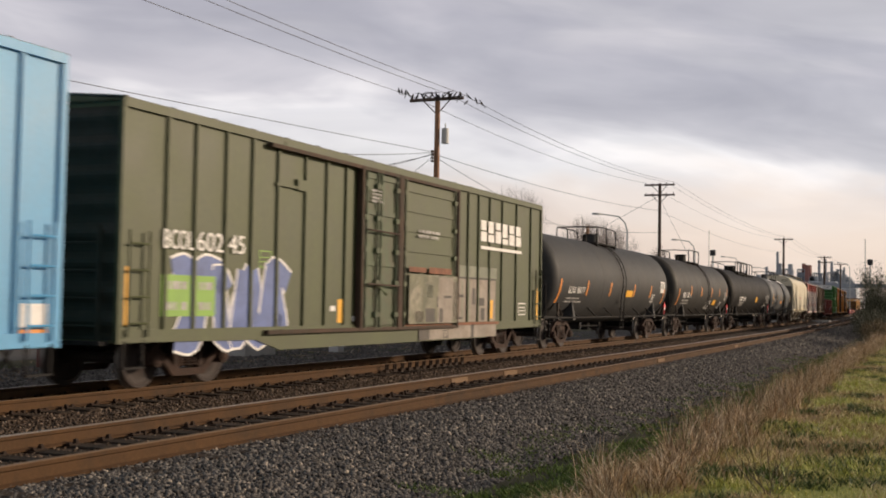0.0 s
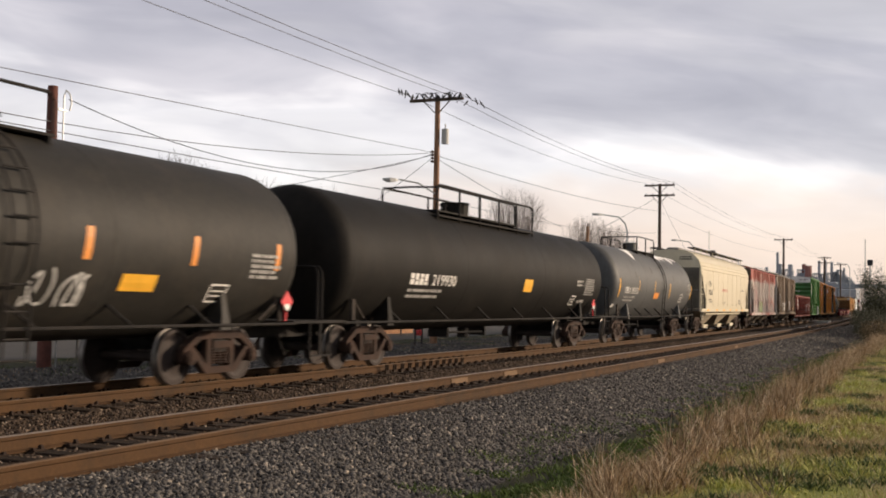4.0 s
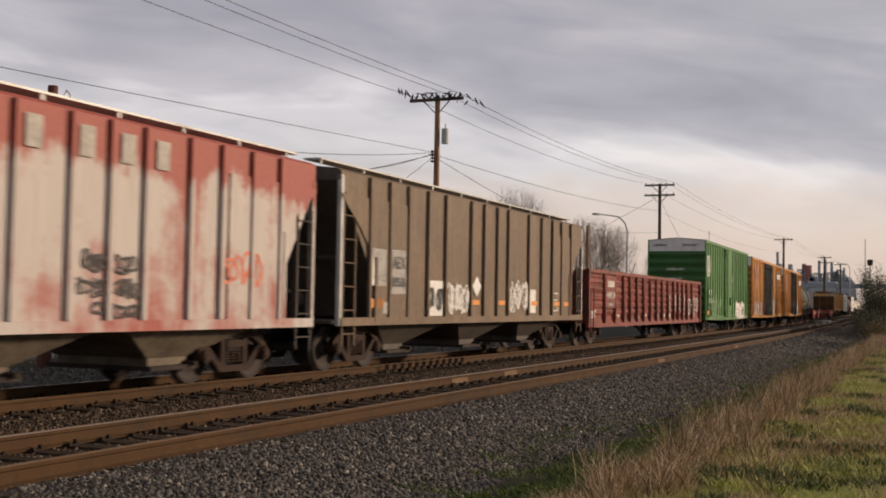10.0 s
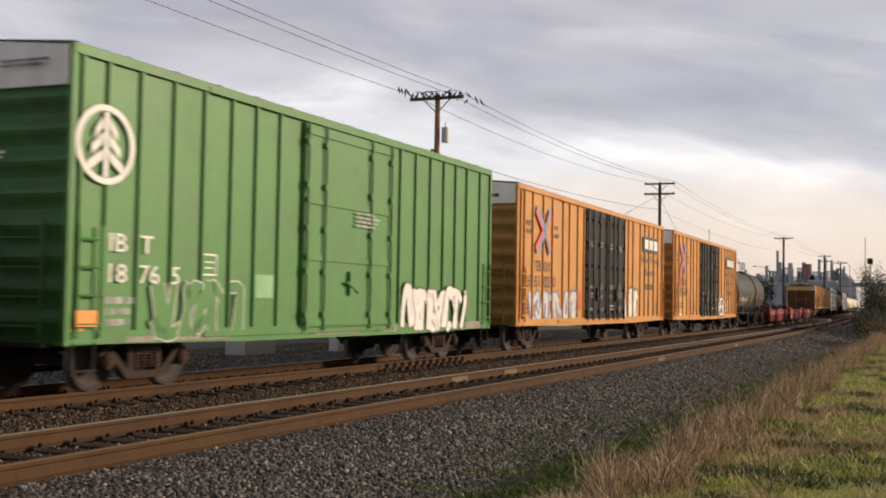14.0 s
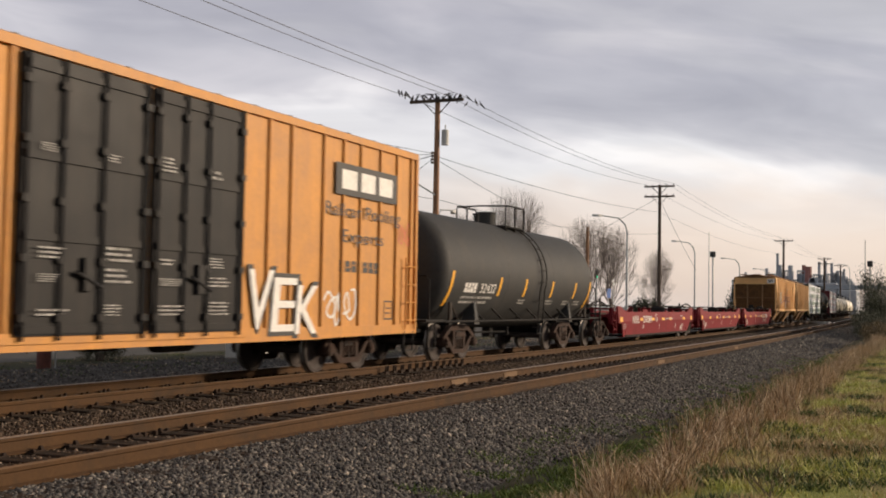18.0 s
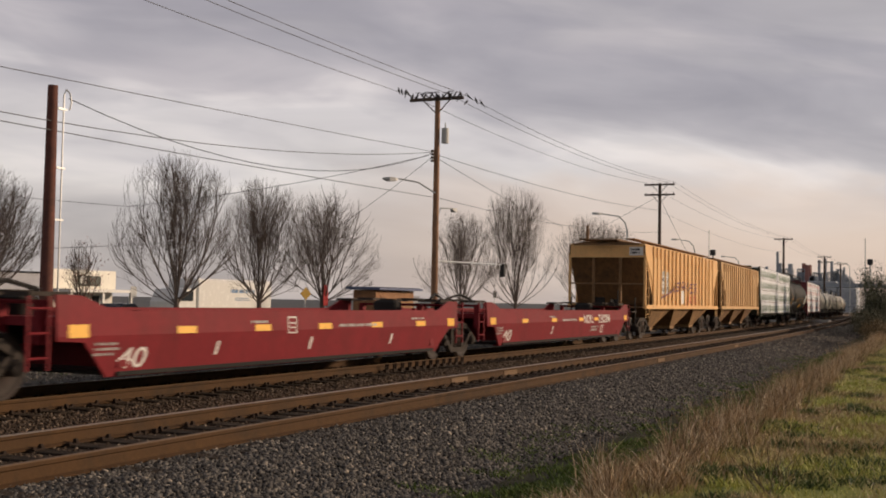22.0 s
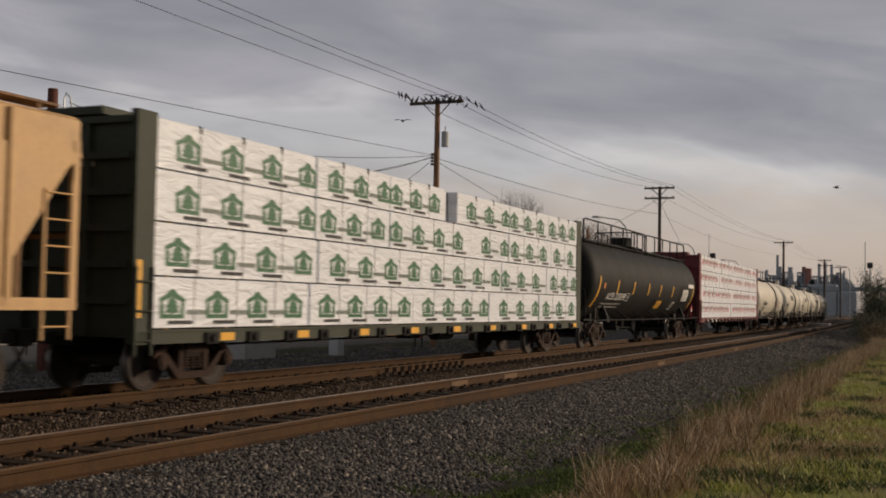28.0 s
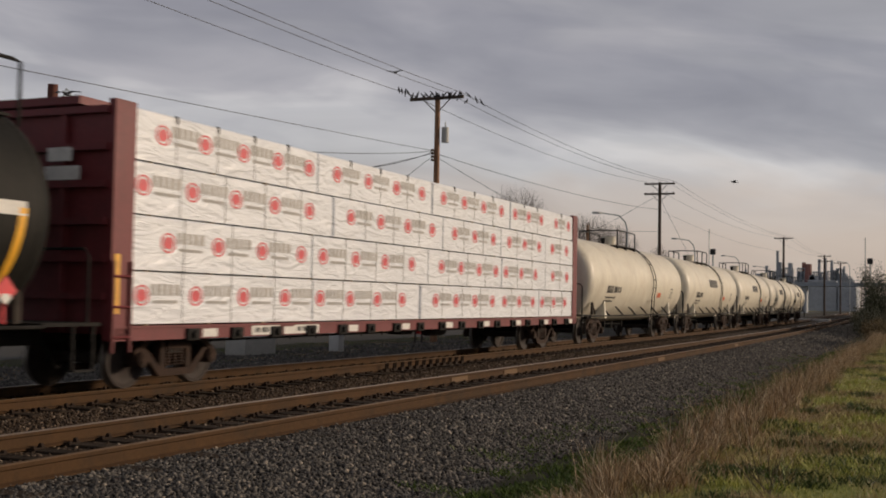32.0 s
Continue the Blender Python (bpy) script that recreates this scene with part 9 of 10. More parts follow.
def bare_tree(x, y, top, width, seed, label, upright=0.6, twigs=1.0, trunk=1.9):
    """Trunk and limbs that fork into ever finer twigs."""
    rnd = random.Random(seed)
    h = top + 0.5
    t = tagged(empty("tree"), label, "tree", "bare street trees")
    t.location = (x, y, -0.5)
    bm = bmesh.new()
    tube(bm, [(0, 0, -0.2), (0.02, 0, trunk * 0.5), (0, 0.02, trunk)], [0.2, 0.15, 0.13], 9)
    part("trunk", fix(bm), BARK, t)
    fine_v, fine_f = [], []

    def twig(p, q, r):
        k = len(fine_v)
        d = (q - p).normalized()
        u = d.orthogonal().normalized() * r
        w = d.cross(u)
        for a in range(3):
            c, s = math.cos(a * 2.094), math.sin(a * 2.094)
            fine_v.append(tuple(p + u * c + w * s))
            fine_v.append(tuple(q + (u * c + w * s) * 0.6))
        for a in range(3):
            b = (a + 1) % 3
            fine_f.append((k + 2 * a, k + 2 * b, k + 2 * b + 1, k + 2 * a + 1))

    def inside(p):
        f = (p.z - trunk) / (h - trunk)
        e = width * 0.5 * math.sqrt(max(0.01, 1 - ((f - 0.34) / 0.67) ** 2))
        return math.hypot(p.x, p.y) < e * rnd.uniform(0.95, 1.15) and p.z < h

    def grow(limbs, p, d, r, depth, length, lift=0.26):
        pts = [p]
        q = p
        dd = d.copy()
        steps = 3 if depth > 1 else 2
        for k in range(steps):
            dd = (dd + Vector((rnd.uniform(-1, 1), rnd.uniform(-1, 1), rnd.uniform(-0.3, 0.6) * upright)) * 0.13 + Vector((0, 0, (lift if depth > 2 else 0.06) * (0.35 + upright * 0.65)))).normalized()
            if not inside(q + dd * length / steps):
                dd = Vector((dd.x * 0.45, dd.y * 0.45, dd.z)).normalized()
            q = q + dd * length / steps
            pts.append(q)
        if r > 0.016:
            tube(limbs, pts, [r * (1 - 0.15 * k) for k in range(len(pts))], 5)
        else:
            for a, b in zip(pts, pts[1:]):
                twig(a, b, max(r * 0.75, 0.0044))
        if depth == 0:
            return
        n = rnd.choice((3, 4, 5)) if depth > 1 else rnd.choice((4, 5, 6))
        for k in range(n):
            i = rnd.choice(range(1, len(pts))) if k else len(pts) - 1
            base = pts[i]
            side = dd.orthogonal().normalized()
            side.rotate(Matrix.Rotation(rnd.uniform(0, 6.28), 3, dd))
            nd = (dd + side * (rnd.uniform(0.3, 0.9) if k else 0.15) + Vector((0, 0, 0.14 * upright))).normalized()
            ln = length * rnd.uniform(0.52, 0.80)
            if inside(base + nd * ln * 0.8):
                grow(limbs, base, nd, r * (rnd.uniform(0.45, 0.62) if k else 0.72), depth - 1, ln, lift)

    n = 19 if width > 3 else 5
    for k in range(n):
        a = 2 * math.pi * k * 0.382 + rnd.uniform(-0.3, 0.3)
        low = k % 3 == 2
        sp = (rnd.uniform(0.05, 0.45) if k % 3 == 0 else rnd.uniform(0.4, 1.0)) * (width / h) * 1.25
        if low:
            sp = rnd.uniform(1.4, 3.0) * (width / h) * 1.25
        d = Vector((math.cos(a) * sp, math.sin(a) * sp, 1.0)).normalized()
        limb = bmesh.new()
        grow(limb, Vector((0, 0, trunk * rnd.uniform(0.75, 1.0))), d, rnd.uniform(0.032, 0.055), 4, (h - trunk) * (rnd.uniform(0.28, 0.40) if low else rnd.uniform(0.34, 0.46)), 0.09 if low else 0.24)
        part("limb", fix(limb), BARK, t)
    me = flat_mesh("twig_mass", fine_v, fine_f, BARK)
    tagged(part("twig_mass", me, None, t), kind="stuff")
    return t


TREE_LABEL = "leafless street tree with a dense fan of fine twigs"
for k, (x, y, top, w, up) in enumerate(((35.0, 36.0, 6.7, 4.6, 0.4), (48.0, 36.0, 8.9, 5.6, 0.7), (57.2, 37.0, 8.6, 5.0, 0.8), (61.1, 35.0, 8.4, 5.9, 0.15), (85.1, 36.0, 8.6, 6.3, 0.7), (97.9, 36.0, 12.0, 6.6, 0.9),
                                        (127.0, 38.0, 11.8, 7.6, 0.6), (141.0, 39.0, 11.6, 7.4, 0.6), (175.0, 41.0, 10.4, 5.2, 0.6))):
    bare_tree(x, y, top, w * 1.17, 100 + k, TREE_LABEL, up)
YOUNG = bare_tree(57.0, 50.0, 5.1, 2.6, 131, "young thin tree with a few leftover red leaves", 0.9, trunk=1.2)

RED_LEAF = island_material("dry_red_leaf", [(0.0, (0.10, 0.02, 0.015)), (0.5, (0.22, 0.05, 0.035)), (1.0, (0.34, 0.11, 0.06))], 0.7)
rr = np.random.default_rng(71)
q = rr.normal(size=(260, 3)) * np.array([0.75, 0.75, 1.0]) + np.array([0, 0, 2.9])
lf = blades("leaves", q, lambda r, n: r.uniform(0.07, 0.15, n), lambda r, n: r.uniform(-1, 1, n), lambda r, n: r.uniform(0.02, 0.045, n), RED_LEAF, 72, "", "")
lf.parent = YOUNG
for key in ("label", "category"):
    if key in lf:
        del lf[key]

# ---- leafy bushes ----
def bush(name, x, y, z, rx, ry, h, seed, leaf_material, n, label, leaf=0.09):
    rnd = np.random.default_rng(seed)
    b = tagged(empty(name), label, "bush")
    b.location = (x, y, z)
    rr = random.Random(seed)
    bm = bmesh.new()
    for _ in range(14):
        a = rr.uniform(0, 6.28)
        l = rr.uniform(0.2, 0.9)
        tube(bm, [(0.1 * math.cos(a), 0.1 * math.sin(a), -0.05), (rx * l * 0.5 * math.cos(a), ry * l * 0.5 * math.sin(a), h * 0.5), (rx * l * math.cos(a), ry * l * math.sin(a), h * rr.uniform(0.6, 0.95))], [0.03, 0.02, 0.008], 5)
    tagged(part("branches", fix(bm), BARK, b), kind="stuff")
    k = 60
    c = np.stack([rnd.uniform(-1, 1, k) * rx * 0.8, rnd.uniform(-1, 1, k) * ry * 0.8, rnd.random(k) * h * 0.85], -1)
    c[:, 2] *= 1 - 0.5 * (np.abs(c[:, 0]) / rx) ** 2
    p = c[rnd.integers(0, k, n)] + rnd.normal(size=(n, 3)) * np.array([rx, ry, h]) * 0.13
    p[:, 2] = np.maximum(p[:, 2], 0.02)
    lf = blades("leaves", p, lambda r, q: r.uniform(leaf * 0.5, leaf * 1.4, q), lambda r, q: r.uniform(-1.2, 1.2, q), lambda r, q: r.uniform(leaf * 0.2, leaf * 0.5, q), leaf_material, seed, "", "")
    lf.parent = b
    for key in ("label", "category"):
        if key in lf:
            del lf[key]
    return b


IVY = island_material("dark_bramble_leaf", [(0.0, (0.012, 0.016, 0.008)), (0.5, (0.03, 0.038, 0.016)), (1.0, (0.07, 0.075, 0.03))], 0.6)
OLIVE_LEAF = island_material("grey_green_leaf", [(0.0, (0.03, 0.035, 0.02)), (0.5, (0.07, 0.075, 0.045)), (1.0, (0.14, 0.13, 0.09))], 0.7)
DRY_LEAF = island_material("dry_bramble_leaf", [(0.0, (0.05, 0.038, 0.02)), (0.5, (0.13, 0.098, 0.05)), (1.0, (0.25, 0.185, 0.10))], 0.8)
bush("bramble_bush", 90.0, 4.1, -0.2, 8.0, 2.1, 4.4, 1, IVY, 46000, "dark evergreen bramble thicket on the verge", 0.07)
bush("bramble_bush", 80.0, 4.4, -0.2, 8.0, 1.2, 1.5, 2, OLIVE_LEAF, 16000, "grey-green dry bramble thicket on the verge", 0.07)
bush("bramble_bush", 63.0, 3.3, -0.15, 5.0, 0.8, 1.0, 3, DRY_LEAF, 7000, "low brown dry thicket at the end of the verge", 0.06)
bush("roadside_bush", 27.6, 23.5, -0.5, 0.9, 0.7, 0.85, 4, OLIVE_LEAF, 2600, "scrubby grey-green bush beside the pole", 0.05)
bush("round_hedge", 150.0, 36.5, -0.5, 2.6, 2.2, 3.4, 5, IVY, 6000, "dark rounded evergreen bush behind the crossing", 0.16)
bush("round_hedge", 196.0, 30.0, -0.5, 5.0, 4.0, 6.5, 6, IVY, 8000, "large dark evergreen shrub by the road", 0.25)

NEEDLE = island_material("dark_fir_needles", [(0.0, (0.010, 0.016, 0.009)), (0.5, (0.022, 0.032, 0.016)), (1.0, (0.05, 0.062, 0.03))], 0.7)


def fir_tree(x, y, h, r, seed):
    """Evergreen with whorls of drooping boughs that shorten towards the top."""
    rnd = np.random.default_rng(seed)
    t = tagged(empty("fir_tree"), "dark evergreen fir tree beside the railway, added to shade the line", "tree", "fir trees along the verge")
    t.location = (x, y, -0.2)
    bm = bmesh.new()
    rod(bm, (0, 0, -0.2), (0, 0, h), 0.22, 8, 0.03)
    part("trunk", fix(bm), BARK, t)
    pos = []
    z = 0.8
    while z < h - 0.2:
        reach = r * (1 - z / h) ** 0.8 + 0.15
        for k in range(8):
            a = rnd.uniform(0, 6.28)
            l = reach * rnd.uniform(0.7, 1.15)
            f = rnd.random(20) ** 0.7
            pos.append(np.stack([np.cos(a) * l * f, np.sin(a) * l * f, z - 0.25 * l * f], -1) + rnd.normal(size=(20, 3)) * 0.2)
        z += 0.42
    lf = blades("crown", np.concatenate(pos), lambda q, n: q.uniform(0.25, 0.6, n), lambda q, n: q.uniform(-1.2, 1.2, n), lambda q, n: q.uniform(0.10, 0.20, n), NEEDLE, seed, "", "")
    lf.parent = t
    for key in ("label", "category"):
        if key in lf:
            del lf[key]


# Two rows, mostly out of view, added to shade the far tracks and cars.
rnd = random.Random(61)
for k in range(30):
    x = 102.0 + 5.2 * k
    fir_tree(x + rnd.uniform(-1, 1), bend(x) * 0.55 + (1.2 if k % 2 else -1.6) + rnd.uniform(-0.6, 0.6), (6.5 if x < 150 else 9.5 if x < 165 else 14.0) * rnd.uniform(0.9, 1.1), 2.6 if x < 150 else 3.8, 300 + k)

# ---- buildings ----
SIDING = surface("grey_lap_siding", (0.36, 0.37, 0.41), 0.75, grain=0.06, scale=1.0, dirt=(0.16, 0.17, 0.19), dirt_amount=0.3)
CREAMWALL = surface("cream_stucco", (0.80, 0.77, 0.68), 0.85, grain=0.05, scale=0.8, streak=0.1, dirt=(0.5, 0.45, 0.35))
WHITE = surface("white_trim_paint", (0.75, 0.74, 0.70), 0.6, grain=0.04, bump=0)
ROOFGREY = surface("grey_roofing", (0.16, 0.16, 0.17), 0.8, grain=0.12, scale=2)
GLASS = surface("dark_window_glass", (0.03, 0.035, 0.04), 0.08, grain=0.05, bump=0, spec=0.6)
HUTWOOD = surface("orange_brown_boards", (0.30, 0.15, 0.07), 0.75, grain=0.15, scale=2, streak=0.3, dirt=(0.16, 0.085, 0.04))
BLUEROOF = surface("blue_grey_metal_roof", (0.10, 0.12, 0.20), 0.45, metal=0.3, grain=0.1)
SIGN_DARK = surface("dark_sign", (0.05, 0.06, 0.05), 0.5, bump=0)


def window(parent, x0, x1, y, z0, z1):
    bm = bmesh.new()
    for a, b, c, d in ((x0 - 0.09, x1 + 0.09, z0 - 0.09, z0), (x0 - 0.09, x1 + 0.09, z1, z1 + 0.09), (x0 - 0.09, x0, z0, z1), (x1, x1 + 0.09, z0, z1), (x0, x1, (z0 + z1) / 2 - 0.03, (z0 + z1) / 2 + 0.03)):
        box(bm, a, b, y - 0.06, y + 0.02, c, d)
    w = part("window", bm, WHITE, parent)
    bm = bmesh.new()
    box(bm, x0, x1, y - 0.02, y + 0.0, z0, z1)
    part("pane", bm, GLASS, w)


def siding_house():
    b = tagged(empty("house"), "low grey house with horizontal lap siding", "house")
    bm = bmesh.new()
    for k in range(17):
        z = -0.5 + k * 0.2
        loft(bm, [[(x, 55.0, z), (x, 54.96, z), (x, 54.985, z + 0.2), (x, 55.0, z + 0.2)] for x in (40.0, 59.4)])
        part("siding_board", fix(bm), SIDING, b)
        bm = bmesh.new()
    box(bm, 40.0, 59.4, 55.0, 66.0, -0.5, 2.9)
    part("wall", fix(bm), SIDING, b)
    bm = bmesh.new()
    loft(bm, [[(x, 54.6, 2.9), (x, 66.4, 2.9), (x, 60.5, 3.02)] for x in (39.7, 59.45)])
    part("roof", fix(bm), ROOFGREY, b)
    window(b, 56.25, 57.1, 54.95, 0.8, 1.55)
    bm = bmesh.new()
    rod(bm, (56.9, 58, 2.9), (56.9, 58, 3.4), 0.12, 8)
    part("roof_vent", fix(bm), GALV, b)


def shop():
    b = tagged(empty("shop"), "cream shop with a flat parapet and shaded porch", "shop")
    bm = bmesh.new()
    box(bm, 59.5, 65.8, 55.0, 68.0, -0.5, 2.95)
    part("wall", bm, CREAMWALL, b)
    bm = bmesh.new()
    box(bm, 59.5, 65.9, 54.8, 55.2, 1.85, 3.15)
    part("parapet", bm, CREAMWALL, b)
    bm = bmesh.new()
    box(bm, 59.5, 66.3, 53.2, 55.0, 1.62, 1.82)
    part("porch_roof", bm, WHITE, b)
    for x in (59.7, 62.9, 65.9):
        bm = bmesh.new()
        box(bm, x - 0.1, x + 0.1, 53.3, 53.5, -0.5, 1.62)
        part("porch_post", bm, WHITE, b)
    for x in (60.3, 61.6, 63.6):
        window(b, x, x + 0.8, 54.98, 0.1, 1.4)
    bm = bmesh.new()
    box(bm, 64.7, 65.5, 54.93, 55.0, -0.5, 1.5)
    part("door", bm, WHITE, b)
    bm = bmesh.new()
    box(bm, 62.2, 64.2, 54.72, 54.8, 2.05, 2.75)
    sg = part("sign_board", bm, SIGN_DARK, b, "dark shop sign with a round emblem")
    bm = bmesh.new()
    rod(bm, (62.3, 54.70, 2.45), (62.3, 54.60, 2.45), 0.42, 20)
    part("emblem", fix(bm), SIGN_DARK, sg)
    bm = bmesh.new()
    rod(bm, (62.3, 54.60, 2.45), (62.3, 54.58, 2.45), 0.3, 20)
    part("emblem_disc", fix(bm), WHITE, sg)


siding_house()
shop()
b = tagged(empty("kiosk"), "small wooden kiosk with a blue-grey metal roof", "kiosk")
bm = bmesh.new()
for k in range(22):
    board = bmesh.new()
    box(board, 58.4 + k * 0.23, 58.615 + k * 0.23, 29.95, 30.05, -0.5, 2.0)
    part("board", board, HUTWOOD, b)
box(bm, 58.4, 63.4, 30.05, 31.4, -0.5, 2.0)
part("wall", bm, HUTWOOD, b)
bm = bmesh.new()
loft(bm, [[(58.0, y, 2.02), (63.8, y, 2.02), (63.8, y, 2.14), (58.0, y, 2.14)] for y in (29.5, 31.7)])
for k in range(14):
    box(bm, 58.2 + k * 0.4, 58.24 + k * 0.4, 29.5, 31.7, 2.14, 2.18)
part("roof", fix(bm), BLUEROOF, b)
bm = bmesh.new()
box(bm, 59.0, 60.8, 29.9, 29.95, 0.6, 1.7)
part("shutter", bm, HUTWOOD, b)

# ---- vehicles and street furniture ----
TYRE = surface("tyre_rubber", (0.02, 0.02, 0.02), 0.9, bump=0)
CARWHITE = surface("white_car_paint", (0.72, 0.72, 0.71), 0.25, grain=0.02, bump=0)
CARDARK = surface("dark_blue_car_paint", (0.03, 0.035, 0.05), 0.25, grain=0.05, bump=0)
CARSILVER = surface("silver_car_paint", (0.42, 0.43, 0.44), 0.28, metal=0.4, grain=0.03, bump=0)


def wheels(v, xs, ys, r):
    for x in xs:
        for y in ys:
            bm = bmesh.new()
            rod(bm, (x, y - 0.1, r), (x, y + 0.1, r), r, 18)
            w = part("wheel", fix(bm), TYRE, v)
            bm = bmesh.new()
            rod(bm, (x, y - 0.11, r), (x, y + 0.11, r), r * 0.6, 14)
            part("rim", fix(bm), GALV, w)


def car(name, m, outline, cabin, width, paint, label, category):
    v = tagged(empty(name), label, category)
    bm = bmesh.new()
    w = width / 2
    loft(bm, [[(x, y, z) for x, z in o] for y, o in ((-w, [(x * 0.985, z * 0.98 + 0.01) for x, z in outline]), (-w * 0.9, outline), (w * 0.9, outline), (w, [(x * 0.985, z * 0.98 + 0.01) for x, z in outline]))])
    part("body", fix(bm), paint, v)
    for s in (-1, 1):
        bm = bmesh.new()
        a, b_ = sorted((s * (w * 1.005), s * (w * 0.97)))
        prism(bm, cabin, a, b_)
        part("side_window", fix(bm), GLASS, v)
    xs = [x for x, _ in outline]
    L0, L1 = min(xs), max(xs)
    for s in (-1, 1):
        for x in (L0, L1):
            bm = bmesh.new()
            box(bm, x - 0.03, x + 0.03, s * w * 0.72 - 0.14, s * w * 0.72 + 0.14, 0.62, 0.78)
            part("lamp", bm, WHITE if x == L0 else PAINT_RED, v)
    wheels(v, (L0 * 0.62, L1 * 0.62), (-w + 0.12, w - 0.12), 0.32)
    v.matrix_basis = m
    return v


VAN = [(-2.4, 0.35), (-2.45, 0.85), (-1.8, 1.15), (-1.15, 1.9), (2.35, 1.95), (2.45, 1.0), (2.4, 0.35)]
SEDAN = [(-2.25, 0.3), (-2.28, 0.65), (-1.9, 0.82), (-0.95, 0.92), (-0.4, 1.38), (0.9, 1.42), (1.6, 1.0), (2.2, 0.92), (2.27, 0.6), (2.2, 0.3)]
car("van", pose(88.6, 39.2, -0.38, 0, 0, 25), VAN, [(-1.6, 1.2), (-1.05, 1.78), (0.4, 1.8), (0.4, 1.2)], 1.85, CARWHITE, "white delivery van parked by the street", "van")
car("parked_car", pose(60.8, 50.5, -0.494, 0, 0, 5), SEDAN, [(-0.85, 0.95), (-0.35, 1.32), (0.85, 1.35), (1.4, 1.0)], 1.75, CARDARK, "dark sedan parked in front of the shop", "car")
car("parked_car", pose(54.3, 51.5, -0.494, 0, 0, 85), SEDAN, [(-0.85, 0.95), (-0.35, 1.32), (0.85, 1.35), (1.4, 1.0)], 1.75, CARDARK, "dark car parked beside the grey house", "car")

MOVING = car("moving_car", pose(41.0, 31.7, -0.494), SEDAN, [(-0.85, 0.95), (-0.35, 1.32), (0.85, 1.35), (1.4, 1.0)], 1.75, CARSILVER, "silver sedan driving along the street", "car")

t = tagged(empty("box_truck"), "white box truck parked beyond the trees", "truck")
bm = bmesh.new()
chamfer_box(bm, 60.9, 69.6, 44.0, 46.4, 0.35, 2.62, 0.08)
bx = part("cargo_box", fix(bm), CARWHITE, t)
bars(bx, Skin(y=44.0), 64.5, 67.6, 1.7, 2.0, 1, PAINT_BLUE, seed=4, fill=0.8)
bars(bx, Skin(y=44.0), 65.0, 67.0, 1.2, 1.45, 2, PAINT_BLUE, seed=5, fill=0.5)
bm = bmesh.new()
prism(bm, [(59.0, 0.0), (59.0, 1.1), (59.5, 1.9), (60.8, 2.0), (60.8, 0.0)], 44.1, 46.3)
cab = part("cab", fix(bm), CARWHITE, t)
bm = bmesh.new()
prism(bm, [(59.25, 1.15), (59.6, 1.75), (60.5, 1.78), (60.5, 1.15)], 44.08, 44.1)
part("side_window", fix(bm), GLASS, cab)
wheels(t, (60.0, 67.8), (44.2, 46.2), 0.0)
for o in [o for o in t.children if o.name.startswith("wheel")]:
    o.location.z = -0.5 + 0.48
    o.scale = (1, 1, 1)

SIGNYEL = surface("sign_yellow", (0.42, 0.25, 0.03), 0.5, bump=0)
SIGNRED = surface("sign_red", (0.65, 0.05, 0.05), 0.5, bump=0)
SIGNBLUE = surface("sign_blue", (0.03, 0.12, 0.40), 0.5, bump=0)


def road_sign(x, y, z, shape, material, label, size=0.45):
    s = tagged(empty("road_sign"), label, "road sign")
    s.location = (x, y, -0.5)
    bm = bmesh.new()
    rod(bm, (0, 0, 0), (0, 0, z + 0.5), 0.035, 6)
    part("post", fix(bm), GALV, s)
    bm = bmesh.new()
    k = {"plate": 0.6, "strip": 0.26, "wide": 1.6}
    if shape == "wide":
        size *= 0.5
    pts = [(0, -size), (size, 0), (0, size), (-size, 0)] if shape == "diamond" else [(-size * k[shape], -size), (size * k[shape], -size), (size * k[shape], size), (-size * k[shape], size)]
    loft(bm, [[(a * 0.9, yy - a * 0.42, z + 0.5 + b) for a, b in pts] for yy in (-0.06, -0.03)])
    part("panel", fix(bm), material, s)


road_sign(55.67, 33.0, 1.72, "diamond", SIGNYEL, "yellow diamond warning sign on a post", 0.36)
road_sign(61.0, 34.75, 1.65, "strip", SIGNRED, "narrow red banner wrapped beside a tree", 0.62)
road_sign(92.65, 36.0, 2.1, "plate", BLACK, "small dark sign on a post by the street", 0.3)
road_sign(65.0, 30.6, 1.5, "wide", SIDING, "long grey-green street name plate on a post", 0.42)
road_sign(61.9, 50.0, 1.7, "plate", WHITE, "small white notice on a post", 0.35)
road_sign(129.0, 36.0, 2.9, "plate", SIGNBLUE, "blue street sign on the lamp post", 0.55)
road_sign(131.0, 36.0, 4.2, "plate", WHITE, "white notice above the street sign", 0.35)

# Two-rail pipe fence at the edge of the street.
f = tagged(empty("pipe_fence"), "dark two-rail pipe fence along the street", "fence")
FENCE = surface("dark_fence_paint", (0.045, 0.04, 0.038), 0.7, bump=0)
for z in (0.15, 0.55):
    bm = bmesh.new()
    rod(bm, (10.0, 27.8, z - 0.2), (62.0, 28.2, z - 0.2), 0.035, 6)
    part("fence_rail", fix(bm), FENCE, f)
for x in np.arange(12.5, 62, 2.4):
    bm = bmesh.new()
    rod(bm, (float(x), 27.8 + 0.4 * (float(x) - 10) / 52, -0.55), (float(x), 27.8 + 0.4 * (float(x) - 10) / 52, 0.42), 0.045, 6)
    part("fence_post", fix(bm), FENCE, f)
c = tagged(empty("relay_cabinet"), "pale grey steel relay cabinet beside the track", "cabinet")
c.location = (36.9, 20.5, -0.5)
bm = bmesh.new()
chamfer_box(bm, -0.22, 0.22, -0.2, 0.2, 0, 0.68, 0.02)
part("case", fix(bm), PORCELAIN, c)
bm = bmesh.new()
